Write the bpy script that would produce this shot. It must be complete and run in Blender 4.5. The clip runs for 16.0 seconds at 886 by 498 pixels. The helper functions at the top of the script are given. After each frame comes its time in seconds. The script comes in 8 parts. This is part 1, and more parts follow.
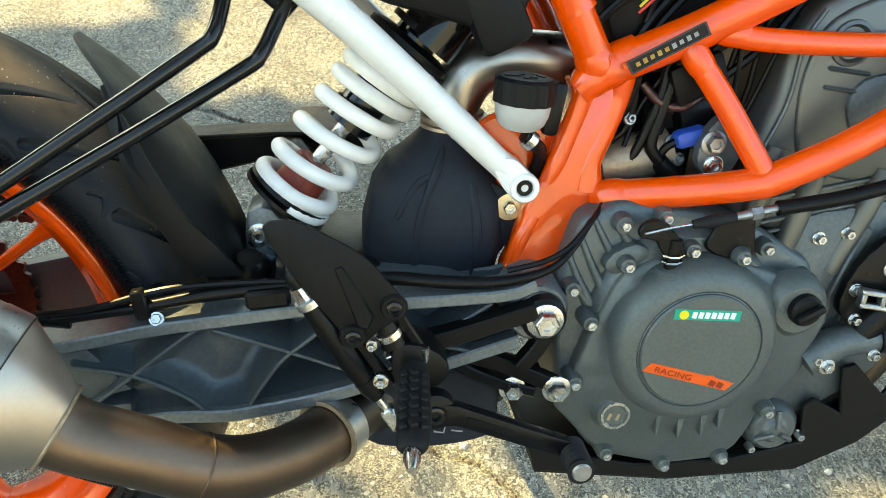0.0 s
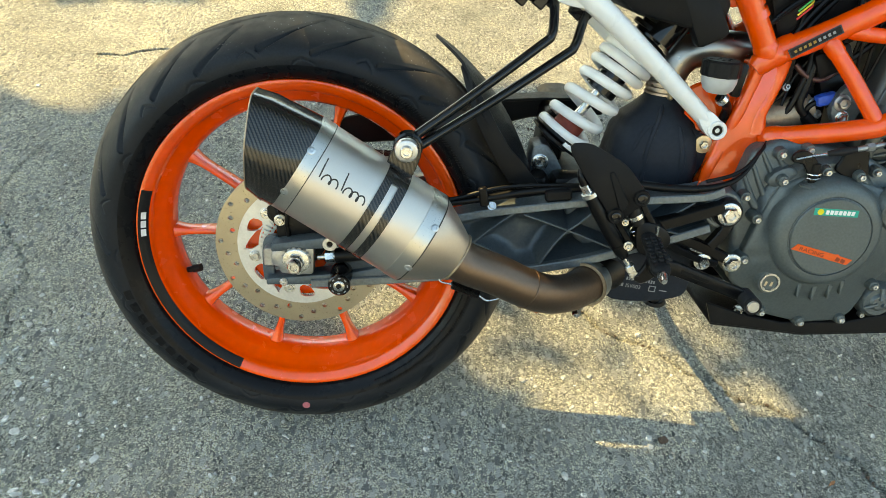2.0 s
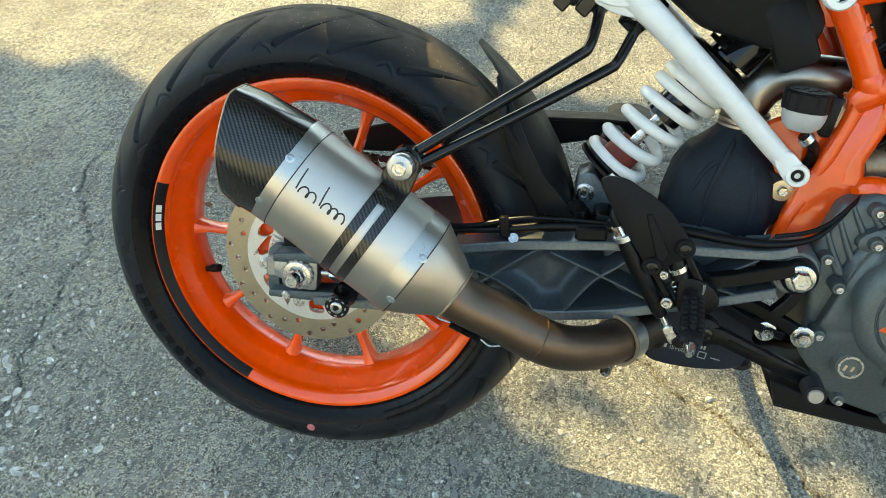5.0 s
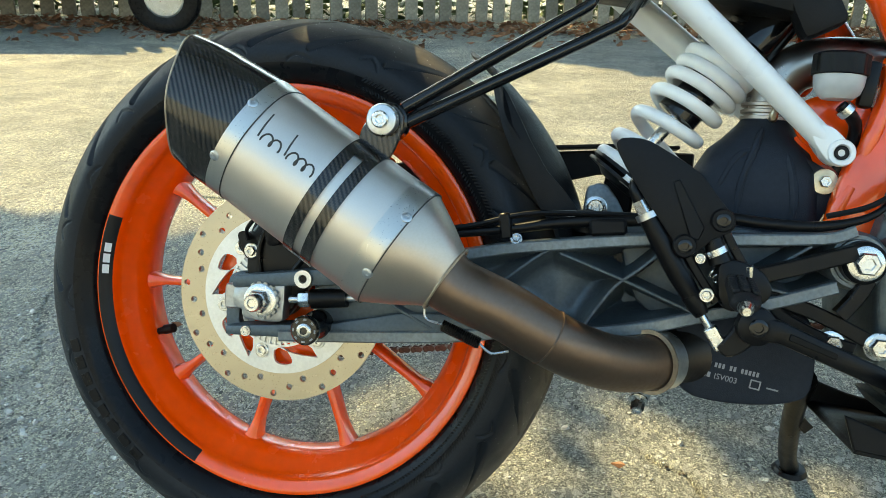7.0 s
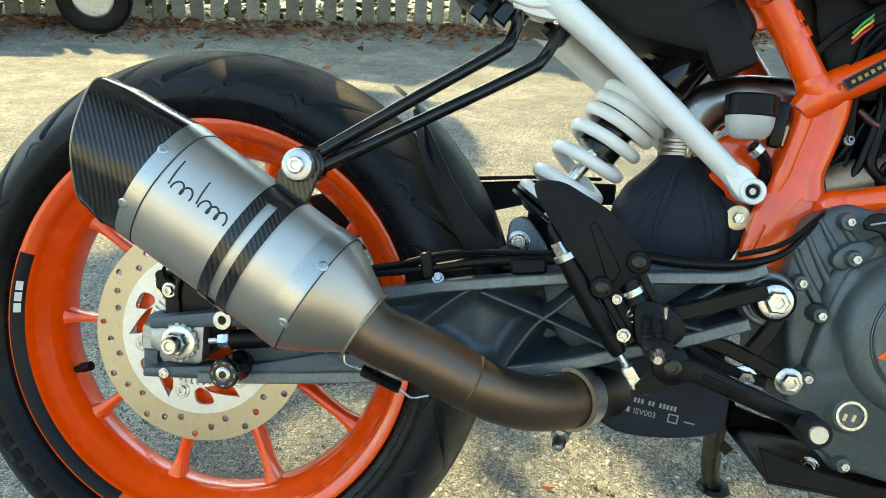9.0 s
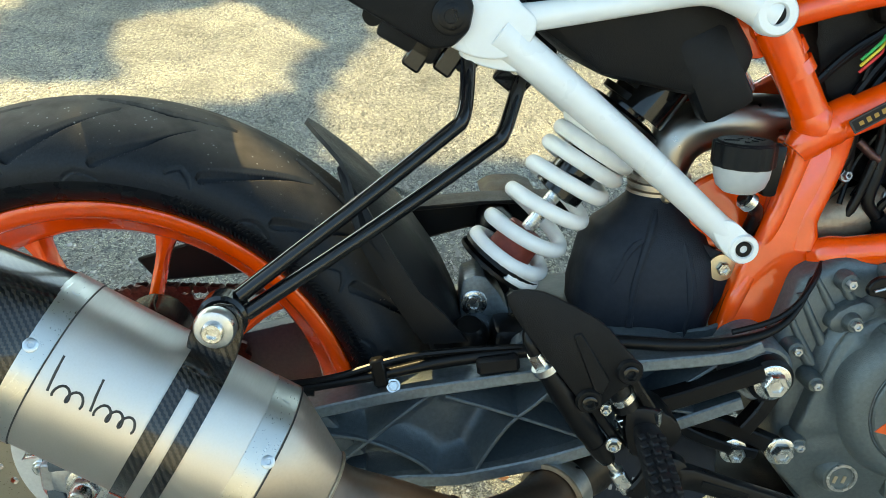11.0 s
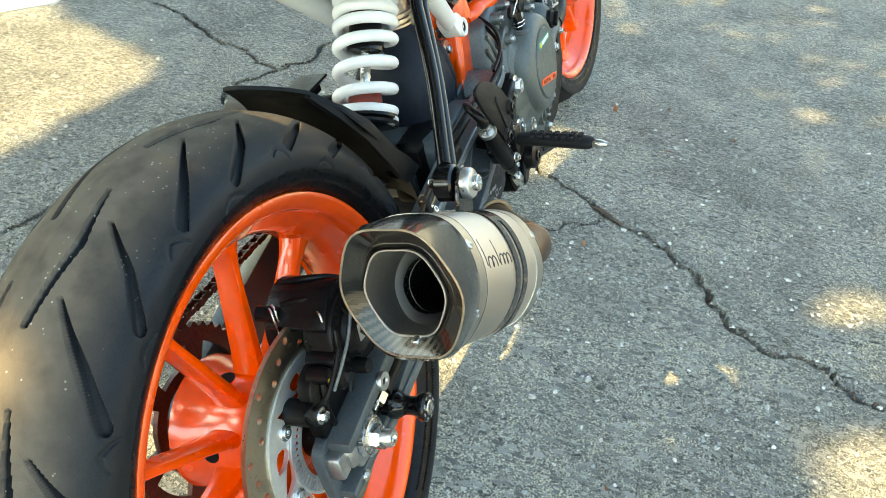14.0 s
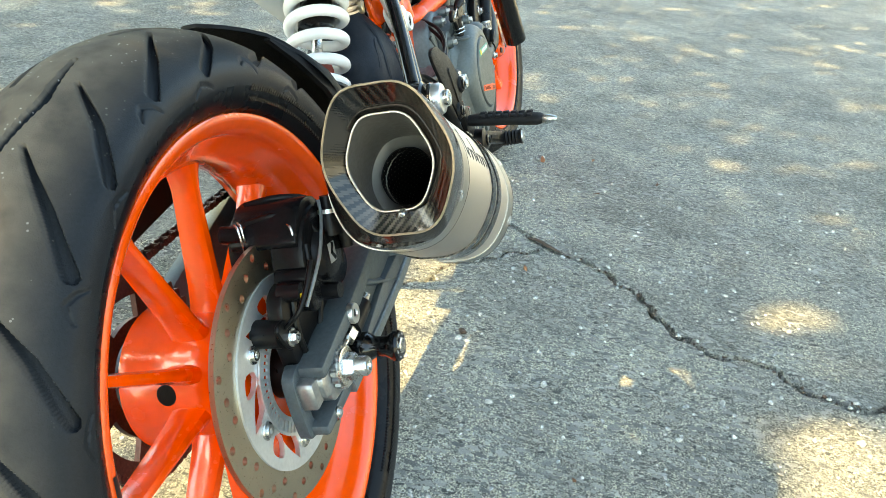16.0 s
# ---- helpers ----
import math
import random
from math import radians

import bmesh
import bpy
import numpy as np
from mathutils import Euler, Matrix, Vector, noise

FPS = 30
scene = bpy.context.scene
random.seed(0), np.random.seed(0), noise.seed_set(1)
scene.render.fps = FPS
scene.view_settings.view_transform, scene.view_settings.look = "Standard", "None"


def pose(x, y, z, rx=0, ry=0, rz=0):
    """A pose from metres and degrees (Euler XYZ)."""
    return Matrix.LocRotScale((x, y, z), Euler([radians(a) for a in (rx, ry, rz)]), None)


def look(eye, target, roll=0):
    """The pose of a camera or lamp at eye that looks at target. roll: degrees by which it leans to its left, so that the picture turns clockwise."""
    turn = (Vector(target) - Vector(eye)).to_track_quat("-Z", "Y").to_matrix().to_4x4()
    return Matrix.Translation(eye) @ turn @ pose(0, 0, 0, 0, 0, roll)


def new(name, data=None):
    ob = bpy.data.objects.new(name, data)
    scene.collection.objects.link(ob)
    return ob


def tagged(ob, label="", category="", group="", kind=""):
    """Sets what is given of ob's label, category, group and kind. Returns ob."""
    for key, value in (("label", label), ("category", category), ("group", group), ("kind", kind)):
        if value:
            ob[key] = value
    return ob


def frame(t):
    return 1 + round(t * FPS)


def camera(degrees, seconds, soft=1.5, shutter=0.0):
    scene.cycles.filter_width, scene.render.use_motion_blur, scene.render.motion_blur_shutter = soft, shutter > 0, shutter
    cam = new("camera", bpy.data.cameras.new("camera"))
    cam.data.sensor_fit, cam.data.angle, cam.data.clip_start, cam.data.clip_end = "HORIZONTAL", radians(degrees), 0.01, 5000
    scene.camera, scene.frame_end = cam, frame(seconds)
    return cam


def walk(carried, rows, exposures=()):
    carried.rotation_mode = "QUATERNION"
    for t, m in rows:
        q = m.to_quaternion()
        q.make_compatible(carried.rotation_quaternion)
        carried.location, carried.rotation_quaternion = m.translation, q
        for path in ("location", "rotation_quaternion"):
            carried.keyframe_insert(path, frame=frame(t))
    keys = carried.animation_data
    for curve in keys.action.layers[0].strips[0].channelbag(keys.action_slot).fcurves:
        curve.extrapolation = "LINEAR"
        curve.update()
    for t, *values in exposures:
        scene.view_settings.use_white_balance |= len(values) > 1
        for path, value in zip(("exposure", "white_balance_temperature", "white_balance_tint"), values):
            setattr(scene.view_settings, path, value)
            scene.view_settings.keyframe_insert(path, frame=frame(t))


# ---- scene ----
cam = camera(57.7, 16.0, soft=0.8)
PATH = [
    (0, (0.3843, -0.5590, 0.8947), (0.5367, 0.2035, 0.2660), 9.21),
    (0.5, (0.3263, -0.6636, 0.9188), (0.4593, 0.0796, 0.2630), 9.49),
    (1, (0.2883, -0.8136, 0.9549), (0.3669, -0.0590, 0.3034), 7.34),
    (1.5, (0.2014, -0.8914, 0.9947), (0.2538, -0.1231, 0.3567), 5.77),
    (2, (0.1401, -0.9383, 1.0577), (0.1924, -0.1733, 0.4157), 5.65),
    (2.5, (0.1391, -1.0080, 1.1658), (0.1790, -0.2627, 0.5002), 5.72),
    (3, (0.2027, -1.0525, 1.2301), (0.2040, -0.3276, 0.5413), 5.66),
    (3.5, (0.2515, -1.0300, 1.2455), (0.2118, -0.3238, 0.5386), 5.78),
    (4, (0.2759, -0.9111, 1.2297), (0.1961, -0.2389, 0.4937), 5.36),
    (4.2, (0.2838, -0.8642, 1.2052), (0.1877, -0.1936, 0.4697), 5.08),
    (6.3, (0.3280, -0.7911, 0.7241), (0.1475, 0.1053, 0.3190), 1.78),
    (6.5, (0.3265, -0.8045, 0.7176), (0.1437, 0.0967, 0.3247), 1.82),
    (7, (0.3308, -0.8210, 0.7064), (0.1511, 0.0874, 0.3289), 1.98),
    (7.5, (0.3469, -0.8216, 0.6945), (0.1862, 0.0911, 0.3189), 2.41),
    (8, (0.3683, -0.8149, 0.6937), (0.2336, 0.1041, 0.3230), 2.17),
    (8.5, (0.3694, -0.8074, 0.6851), (0.2418, 0.1123, 0.3138), 2.19),
    (9, (0.3485, -0.7982, 0.7456), (0.2368, 0.1204, 0.3664), 2.96),
    (9.2, (0.3375, -0.8022, 0.8072), (0.2330, 0.1093, 0.4094), 3.09),
    (11.5, (0.2068, -0.4747, 0.9179), (0.3850, 0.2938, 0.3034), 2.58),
    (12, (0.0856, -0.4281, 0.9422), (0.4647, 0.2471, 0.3093), 2.83),
    (12.3, (0.0070, -0.4298, 0.9598), (0.4865, 0.1664, 0.3158), 4.60),
    (12.5, (-0.0756, -0.4328, 0.9585), (0.4690, 0.1251, 0.3322), 4.18),
    (12.8, (-0.1735, -0.3903, 0.9815), (0.4461, 0.0775, 0.3512), 4.69),
    (13, (-0.2382, -0.3574, 0.9771), (0.4399, 0.0561, 0.3695), 3.79),
    (13.5, (-0.3539, -0.2906, 0.9596), (0.3902, -0.0252, 0.3465), 5.20),
    (14, (-0.4554, -0.3122, 0.9395), (0.3039, -0.0828, 0.3306), 4.27),
    (14.5, (-0.5228, -0.3433, 0.8848), (0.2791, -0.1273, 0.3277), 4.53),
    (15, (-0.5433, -0.3284, 0.8199), (0.2971, -0.1448, 0.3101), 5.39),
    (15.5, (-0.5545, -0.3103, 0.7843), (0.3039, -0.1372, 0.3015), 5.53),
    (16, (-0.5505, -0.2985, 0.7673), (0.3169, -0.1369, 0.2967), 5.74),
]
walk(cam, [(t, look(eye, target, roll)) for t, eye, target, roll in PATH],
     exposures=[(0.0, 2.64, 8200.0, -7.0), (1.2, 2.50, 8200.0, -7.0), (2.5, 2.22, 8300.0, -7.0), (4.0, 2.28, 8100.0, -7.0), (6.8, 2.14, 7100.0, -10.0), (8.5, 2.26, 7100.0, -10.0), (9.2, 2.30, 7100.0, -10.0), (11.5, 2.36, 7500.0, -9.0), (12.5, 2.52, 7900.0, -8.0), (13.5, 2.74, 8000.0, -7.0), (14.5, 2.86, 8000.0, -7.0), (16.0, 2.94, 8000.0, -7.0)])

# ---- light: low sun through tree crowns, open sky ----
TO_SUN = Vector((-0.70, 0.75, 1.0)).normalized()
world = bpy.data.worlds.new("sky")
scene.world = world
world.use_nodes = True
sky = world.node_tree.nodes.new("ShaderNodeTexSky")
sky.sky_type = "NISHITA"
sky.sun_disc = False
sky.sun_elevation = math.asin(TO_SUN.z)
sky.sun_rotation = math.atan2(TO_SUN.x, TO_SUN.y)
sky.air_density, sky.dust_density, sky.ozone_density = 1.0, 1.6, 1.0
background = world.node_tree.nodes["Background"]
background.inputs["Strength"].default_value = 0.15
world.node_tree.links.new(sky.outputs[0], background.inputs[0])

sun_lamp = new("sun", bpy.data.lights.new("sun", "SUN"))
sun_lamp.data.energy = 2.8
sun_lamp.data.angle = radians(0.55)
sun_lamp.data.color = (1.0, 0.74, 0.42)
sun_lamp.matrix_world = look(TO_SUN * 20, (0, 0, 0))

# ---- materials ----
def material(name, color, rough=0.5, metal=0.0, grain=0.0, grain_scale=200.0, bump=0.0, bump_scale=300.0,
             stain=0.0, stain_scale=8.0, coat=0.0, rough_var=0.0, vary=0.0):
    """A surface with fine grain, wide stains, wear in its gloss and fine relief."""
    m = bpy.data.materials.new(name)
    m.use_nodes = True
    nt = m.node_tree
    bsdf = nt.nodes["Principled BSDF"]
    bsdf.inputs["Roughness"].default_value = rough
    bsdf.inputs["Metallic"].default_value = metal
    if color[0] > 0.9 and color[1] < 0.2:
        bsdf.inputs["Specular IOR Level"].default_value = 0.26
    if max(color) < 0.03:
        bsdf.inputs["Specular IOR Level"].default_value = 0.15
    bsdf.inputs["Coat Weight"].default_value = coat
    bsdf.inputs["Coat Roughness"].default_value = 0.05
    coord = nt.nodes.new("ShaderNodeTexCoord")

    def noise_tex(scale, detail=4.0):
        n = nt.nodes.new("ShaderNodeTexNoise")
        n.inputs["Scale"].default_value = scale
        n.inputs["Detail"].default_value = detail
        nt.links.new(coord.outputs["Object"], n.inputs["Vector"])
        return n.outputs["Fac"]

    def times(value, low, high):
        r = nt.nodes.new("ShaderNodeMapRange")
        r.inputs["From Min"].default_value, r.inputs["From Max"].default_value = 0.3, 0.7
        r.inputs["To Min"].default_value, r.inputs["To Max"].default_value = low, high
        nt.links.new(value, r.inputs["Value"])
        return r.outputs["Result"]

    col = nt.nodes.new("ShaderNodeRGB")
    col.outputs[0].default_value = (*color, 1)
    out = col.outputs[0]

    def scaled(colour, factor):
        mix = nt.nodes.new("ShaderNodeMix")
        mix.data_type, mix.blend_type = "RGBA", "MULTIPLY"
        mix.inputs["Factor"].default_value = 1.0
        nt.links.new(colour, mix.inputs["A"])
        nt.links.new(factor, mix.inputs["B"])
        return mix.outputs["Result"]

    if grain:
        out = scaled(out, times(noise_tex(grain_scale), 1 - grain, 1 + grain))
    if stain:
        out = scaled(out, times(noise_tex(stain_scale, 6.0), 1 - stain, 1 + stain))
    if vary:
        info = nt.nodes.new("ShaderNodeObjectInfo")
        r = nt.nodes.new("ShaderNodeMapRange")
        r.inputs["To Min"].default_value, r.inputs["To Max"].default_value = 1 - vary, 1 + vary
        nt.links.new(info.outputs["Random"], r.inputs["Value"])
        out = scaled(out, r.outputs["Result"])
    nt.links.new(out, bsdf.inputs["Base Color"])
    if rough_var:
        nt.links.new(times(noise_tex(stain_scale * 3 + 10), max(0.02, rough - rough_var), min(1, rough + rough_var)), bsdf.inputs["Roughness"])
    if bump:
        b = nt.nodes.new("ShaderNodeBump")
        b.inputs["Strength"].default_value = bump
        b.inputs["Distance"].default_value = 0.001
        nt.links.new(noise_tex(bump_scale, 3.0), b.inputs["Height"])
        nt.links.new(b.outputs[0], bsdf.inputs["Normal"])
    return m


def tyre_rubber():
    """Black rubber, dusty brown and flecked with grit where it runs on the road."""
    m = material("tyre_rubber", (0.0135, 0.0155, 0.0185), 0.44, 0, 0.15, 420, 0.3, 900, 0.22, 14)
    nt = m.node_tree
    bsdf = nt.nodes["Principled BSDF"]
    clean = bsdf.inputs["Base Color"].links[0].from_socket
    coord = nt.nodes.new("ShaderNodeTexCoord")
    split = nt.nodes.new("ShaderNodeSeparateXYZ")
    nt.links.new(coord.outputs["Object"], split.inputs[0])
    away = nt.nodes.new("ShaderNodeMath")
    away.operation = "ABSOLUTE"
    nt.links.new(split.outputs["Y"], away.inputs[0])
    worn = nt.nodes.new("ShaderNodeMapRange")
    worn.interpolation_type = "SMOOTHSTEP"
    worn.inputs["From Min"].default_value, worn.inputs["From Max"].default_value = 0.030, 0.074
    worn.inputs["To Min"].default_value, worn.inputs["To Max"].default_value = 1.0, 0.0
    nt.links.new(away.outputs[0], worn.inputs["Value"])
    cloud = nt.nodes.new("ShaderNodeTexNoise")
    cloud.inputs["Scale"].default_value, cloud.inputs["Detail"].default_value = 34.0, 8.0
    nt.links.new(coord.outputs["Object"], cloud.inputs["Vector"])
    patch = nt.nodes.new("ShaderNodeMapRange")
    patch.inputs["From Min"].default_value, patch.inputs["From Max"].default_value = 0.02, 0.55
    nt.links.new(cloud.outputs["Fac"], patch.inputs["Value"])
    much = nt.nodes.new("ShaderNodeMath")
    much.operation = "MULTIPLY"
    nt.links.new(worn.outputs["Result"], much.inputs[0])
    nt.links.new(patch.outputs["Result"], much.inputs[1])
    # no dust in grooves, which also paints their shade: depth below the crowned tread
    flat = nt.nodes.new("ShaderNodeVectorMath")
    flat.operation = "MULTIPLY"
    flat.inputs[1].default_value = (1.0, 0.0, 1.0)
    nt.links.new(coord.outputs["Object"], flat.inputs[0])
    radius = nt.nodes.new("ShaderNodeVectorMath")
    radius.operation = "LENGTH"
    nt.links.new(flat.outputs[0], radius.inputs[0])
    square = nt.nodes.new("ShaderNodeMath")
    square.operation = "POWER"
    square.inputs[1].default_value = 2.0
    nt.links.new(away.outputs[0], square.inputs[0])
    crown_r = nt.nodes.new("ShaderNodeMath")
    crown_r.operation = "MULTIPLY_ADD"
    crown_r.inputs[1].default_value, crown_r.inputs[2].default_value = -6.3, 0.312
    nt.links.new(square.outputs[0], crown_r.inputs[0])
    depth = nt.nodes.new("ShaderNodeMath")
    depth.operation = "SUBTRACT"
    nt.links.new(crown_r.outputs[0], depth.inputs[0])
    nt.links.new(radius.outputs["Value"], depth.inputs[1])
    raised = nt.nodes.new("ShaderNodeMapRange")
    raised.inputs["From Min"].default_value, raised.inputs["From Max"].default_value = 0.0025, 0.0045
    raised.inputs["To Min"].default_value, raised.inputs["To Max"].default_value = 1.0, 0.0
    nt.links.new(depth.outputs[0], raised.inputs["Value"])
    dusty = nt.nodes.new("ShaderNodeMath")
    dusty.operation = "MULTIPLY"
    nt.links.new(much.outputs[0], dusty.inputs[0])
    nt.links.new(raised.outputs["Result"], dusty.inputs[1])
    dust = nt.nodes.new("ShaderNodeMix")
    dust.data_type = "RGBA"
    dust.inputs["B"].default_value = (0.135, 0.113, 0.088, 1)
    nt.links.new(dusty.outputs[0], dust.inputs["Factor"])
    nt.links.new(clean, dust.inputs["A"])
    cells = nt.nodes.new("ShaderNodeTexVoronoi")
    cells.inputs["Scale"].default_value = 190.0
    nt.links.new(coord.outputs["Object"], cells.inputs["Vector"])
    near = nt.nodes.new("ShaderNodeMath")
    near.operation = "LESS_THAN"
    near.inputs[1].default_value = 0.15
    nt.links.new(cells.outputs["Distance"], near.inputs[0])
    few = nt.nodes.new("ShaderNodeMath")
    few.operation = "GREATER_THAN"
    few.inputs[1].default_value = 0.54
    nt.links.new(cloud.outputs["Fac"], few.inputs[0])
    speck = nt.nodes.new("ShaderNodeMath")
    speck.operation = "MULTIPLY"
    nt.links.new(near.outputs[0], speck.inputs[0])
    nt.links.new(few.outputs[0], speck.inputs[1])
    road = nt.nodes.new("ShaderNodeMath")
    road.operation = "MULTIPLY"
    nt.links.new(speck.outputs[0], road.inputs[0])
    nt.links.new(worn.outputs["Result"], road.inputs[1])
    grit = nt.nodes.new("ShaderNodeMix")
    grit.data_type = "RGBA"
    grit.inputs["B"].default_value = (0.34, 0.32, 0.28, 1)
    nt.links.new(road.outputs[0], grit.inputs["Factor"])
    nt.links.new(dust.outputs["Result"], grit.inputs["A"])
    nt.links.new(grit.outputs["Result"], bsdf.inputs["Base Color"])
    dull = nt.nodes.new("ShaderNodeMapRange")
    dull.inputs["To Min"].default_value, dull.inputs["To Max"].default_value = 0.40, 0.80
    nt.links.new(worn.outputs["Result"], dull.inputs["Value"])
    nt.links.new(dull.outputs["Result"], bsdf.inputs["Roughness"])
    return m


ORANGE = material("orange_powder_coat", (0.86, 0.078, 0.0015), 0.22, 0, 0.05, 60, 0.08, 250, 0.05, 6, coat=0.8, rough_var=0.05)
ORANGE_WHEEL = material("orange_wheel_paint", (0.90, 0.080, 0.0012), 0.24, 0, 0.05, 80, 0.05, 400, 0.06, 9, coat=0.7, rough_var=0.05)
WHITE = material("white_powder_coat", (0.79, 0.79, 0.77), 0.30, 0, 0.02, 70, 0.06, 300, 0.015, 6, coat=0.4, rough_var=0.05)
WHITE_SPRING = material("white_spring_paint", (0.86, 0.86, 0.84), 0.38, 0, 0.03, 90, 0.10, 300, 0.05, 14, coat=0.2)
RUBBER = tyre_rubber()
SIDEWALL = material("sidewall_rubber", (0.0048, 0.0053, 0.0066), 0.30, 0, 0.15, 200, 0.15, 700, 0.15, 14, rough_var=0.1)
GRIP_RUBBER = material("grip_rubber", (0.012, 0.012, 0.013), 0.62, 0, 0.15, 260, 0.3, 800, 0.1, 30)
BLACK_GLOSS = material("black_gloss_paint", (0.005, 0.005, 0.0055), 0.16, 0, 0.1, 100, 0.05, 300, 0.1, 10, coat=0.6, rough_var=0.05)
BLACK_SATIN = material("black_satin_paint", (0.0042, 0.0042, 0.0046), 0.34, 0, 0.15, 160, 0.15, 700, 0.12, 14, rough_var=0.08)
BLACK_PLASTIC = material("black_textured_plastic", (0.0048, 0.0048, 0.0053), 0.46, 0, 0.15, 300, 0.35, 1300, 0.12, 10, rough_var=0.08)
AIRBOX = material("dark_heat_cloth_plastic", (0.017, 0.021, 0.029), 0.52, 0, 0.12, 200, 0.35, 900, 0.18, 12, rough_var=0.08)
CAST_GREY = material("grey_cast_aluminium", (0.105, 0.124, 0.130), 0.42, 0.5, 0.14, 260, 0.35, 900, 0.12, 12, rough_var=0.08)
COVER_GREY = material("dark_cast_cover", (0.105, 0.122, 0.121), 0.43, 0.42, 0.12, 300, 0.35, 1100, 0.08, 14, rough_var=0.06)
SWING_GREY = material("blue_grey_cast_swingarm", (0.078, 0.097, 0.110), 0.46, 0.4, 0.14, 260, 0.30, 900, 0.12, 10, rough_var=0.08)
# lighter swingarm grey paints edge highlights; also used for plain grey castings
SWING_EDGE = material("worn_cast_edges", (0.165, 0.190, 0.205), 0.42, 0.6, 0.18, 260, 0.25, 900, 0.15, 14, rough_var=0.1)
ALU_DULL = material("dull_cast_aluminium", (0.36, 0.37, 0.375), 0.36, 0.9, 0.1, 300, 0.2, 700, 0.15, 30, rough_var=0.08)
STEEL = material("bright_zinc_steel", (0.62, 0.62, 0.60), 0.26, 1.0, 0.10, 300, 0.15, 600, 0.15, 30, rough_var=0.1)
ALU = material("machined_aluminium", (0.58, 0.59, 0.59), 0.34, 1.0, 0.08, 300, 0.15, 700, 0.1, 30, rough_var=0.08)
GOLD_ZINC = material("yellow_zinc_washer", (0.58, 0.50, 0.36), 0.34, 1.0, 0.12, 200, 0.1, 500, 0.2, 60)
RED_RUBBER = material("red_brown_bump_rubber", (0.22, 0.035, 0.022), 0.6, 0, 0.15, 200, 0.2, 500, 0.1, 30)
# near-black for dark parts; also paints the shade in holes and grooves
DARK_AND_HOLLOW = material("dark_mesh", (0.012, 0.012, 0.012), 0.5, 0.6, 0.1, 300)
MILKY = material("milky_reservoir_plastic", (0.46, 0.46, 0.45), 0.35, 0, 0.05, 60, 0.05, 300, 0.1, 30)
BLUE_PLUG = material("blue_connector_plastic", (0.015, 0.07, 0.42), 0.4, 0, 0.1, 200)
GREEN_STICKER = material("green_sticker", (0.0, 0.33, 0.24), 0.3, 0, 0.05, 200)
YELLOW_STICKER = material("yellow_sticker", (0.75, 0.62, 0.02), 0.35, 0, 0.05, 200)
for dull in (BLACK_SATIN, BLACK_PLASTIC, GRIP_RUBBER):
    dull.node_tree.nodes["Principled BSDF"].inputs["Specular IOR Level"].default_value = 0.20
WHITE_STICKER = material("white_sticker", (0.78, 0.78, 0.76), 0.4, 0, 0.04, 300)
BLACK_STICKER = material("black_sticker", (0.012, 0.012, 0.013), 0.3, 0, 0.08, 300)
ORANGE_STICKER = material("orange_sticker", (0.80, 0.10, 0.01), 0.35, 0, 0.05, 200)
# darker orange paints the shading of the badge's embossed letters
DARK_ORANGE = material("shaded_orange_print", (0.26, 0.028, 0.006), 0.4, 0, 0.05, 200)
GREY_PRINT = material("grey_print", (0.27, 0.27, 0.275), 0.5, 0, 0.1, 400)
GOLD_PRINT = material("gold_print", (0.34, 0.20, 0.04), 0.4, 0.2, 0.1, 400)
ENGRAVED = material("dark_engraving", (0.035, 0.033, 0.03), 0.5, 0.2, 0.2, 500)
CHAIN_STEEL = material("dark_oiled_chain", (0.085, 0.045, 0.04), 0.38, 0.8, 0.3, 300, 0.2, 600, 0.2, 30, vary=0.3)
WIRE_RED = material("red_wire", (0.55, 0.03, 0.03), 0.4)
WIRE_GREEN = material("green_wire", (0.05, 0.38, 0.09), 0.4)
WIRE_YELLOW = material("yellow_wire", (0.7, 0.55, 0.05), 0.4)
BRONZE = material("tan_engine_casting", (0.34, 0.27, 0.19), 0.45, 0.6, 0.15, 200, 0.25, 700, 0.15, 20)
TYRE_PINK = material("pink_tyre_paint_dot", (0.42, 0.12, 0.14), 0.6, 0, 0.2, 300)


def brushed(name, color, rough, stretch, scale=900.0, metal=1.0, tint=None, stain=0.08):
    """Metal with fine lines across one axis and wide changes of tone."""
    m = material(name, color, rough, metal, 0.0, stain=stain, stain_scale=7.0)
    nt = m.node_tree
    bsdf = nt.nodes["Principled BSDF"]
    coord = nt.nodes.new("ShaderNodeTexCoord")
    mp = nt.nodes.new("ShaderNodeMapping")
    mp.inputs["Scale"].default_value = stretch
    n = nt.nodes.new("ShaderNodeTexNoise")
    n.inputs["Scale"].default_value = scale
    n.inputs["Detail"].default_value = 2.0
    nt.links.new(coord.outputs["Object"], mp.inputs[0])
    nt.links.new(mp.outputs[0], n.inputs["Vector"])
    r = nt.nodes.new("ShaderNodeMapRange")
    r.inputs["From Min"].default_value, r.inputs["From Max"].default_value = 0.25, 0.75
    r.inputs["To Min"].default_value, r.inputs["To Max"].default_value = rough - 0.08, rough + 0.1
    nt.links.new(n.outputs["Fac"], r.inputs["Value"])
    nt.links.new(r.outputs[0], bsdf.inputs["Roughness"])
    b = nt.nodes.new("ShaderNodeBump")
    b.inputs["Strength"].default_value, b.inputs["Distance"].default_value = 0.08, 0.0006
    nt.links.new(n.outputs["Fac"], b.inputs["Height"])
    nt.links.new(b.outputs[0], bsdf.inputs["Normal"])
    bsdf.inputs["Anisotropic"].default_value = 0.4
    return m


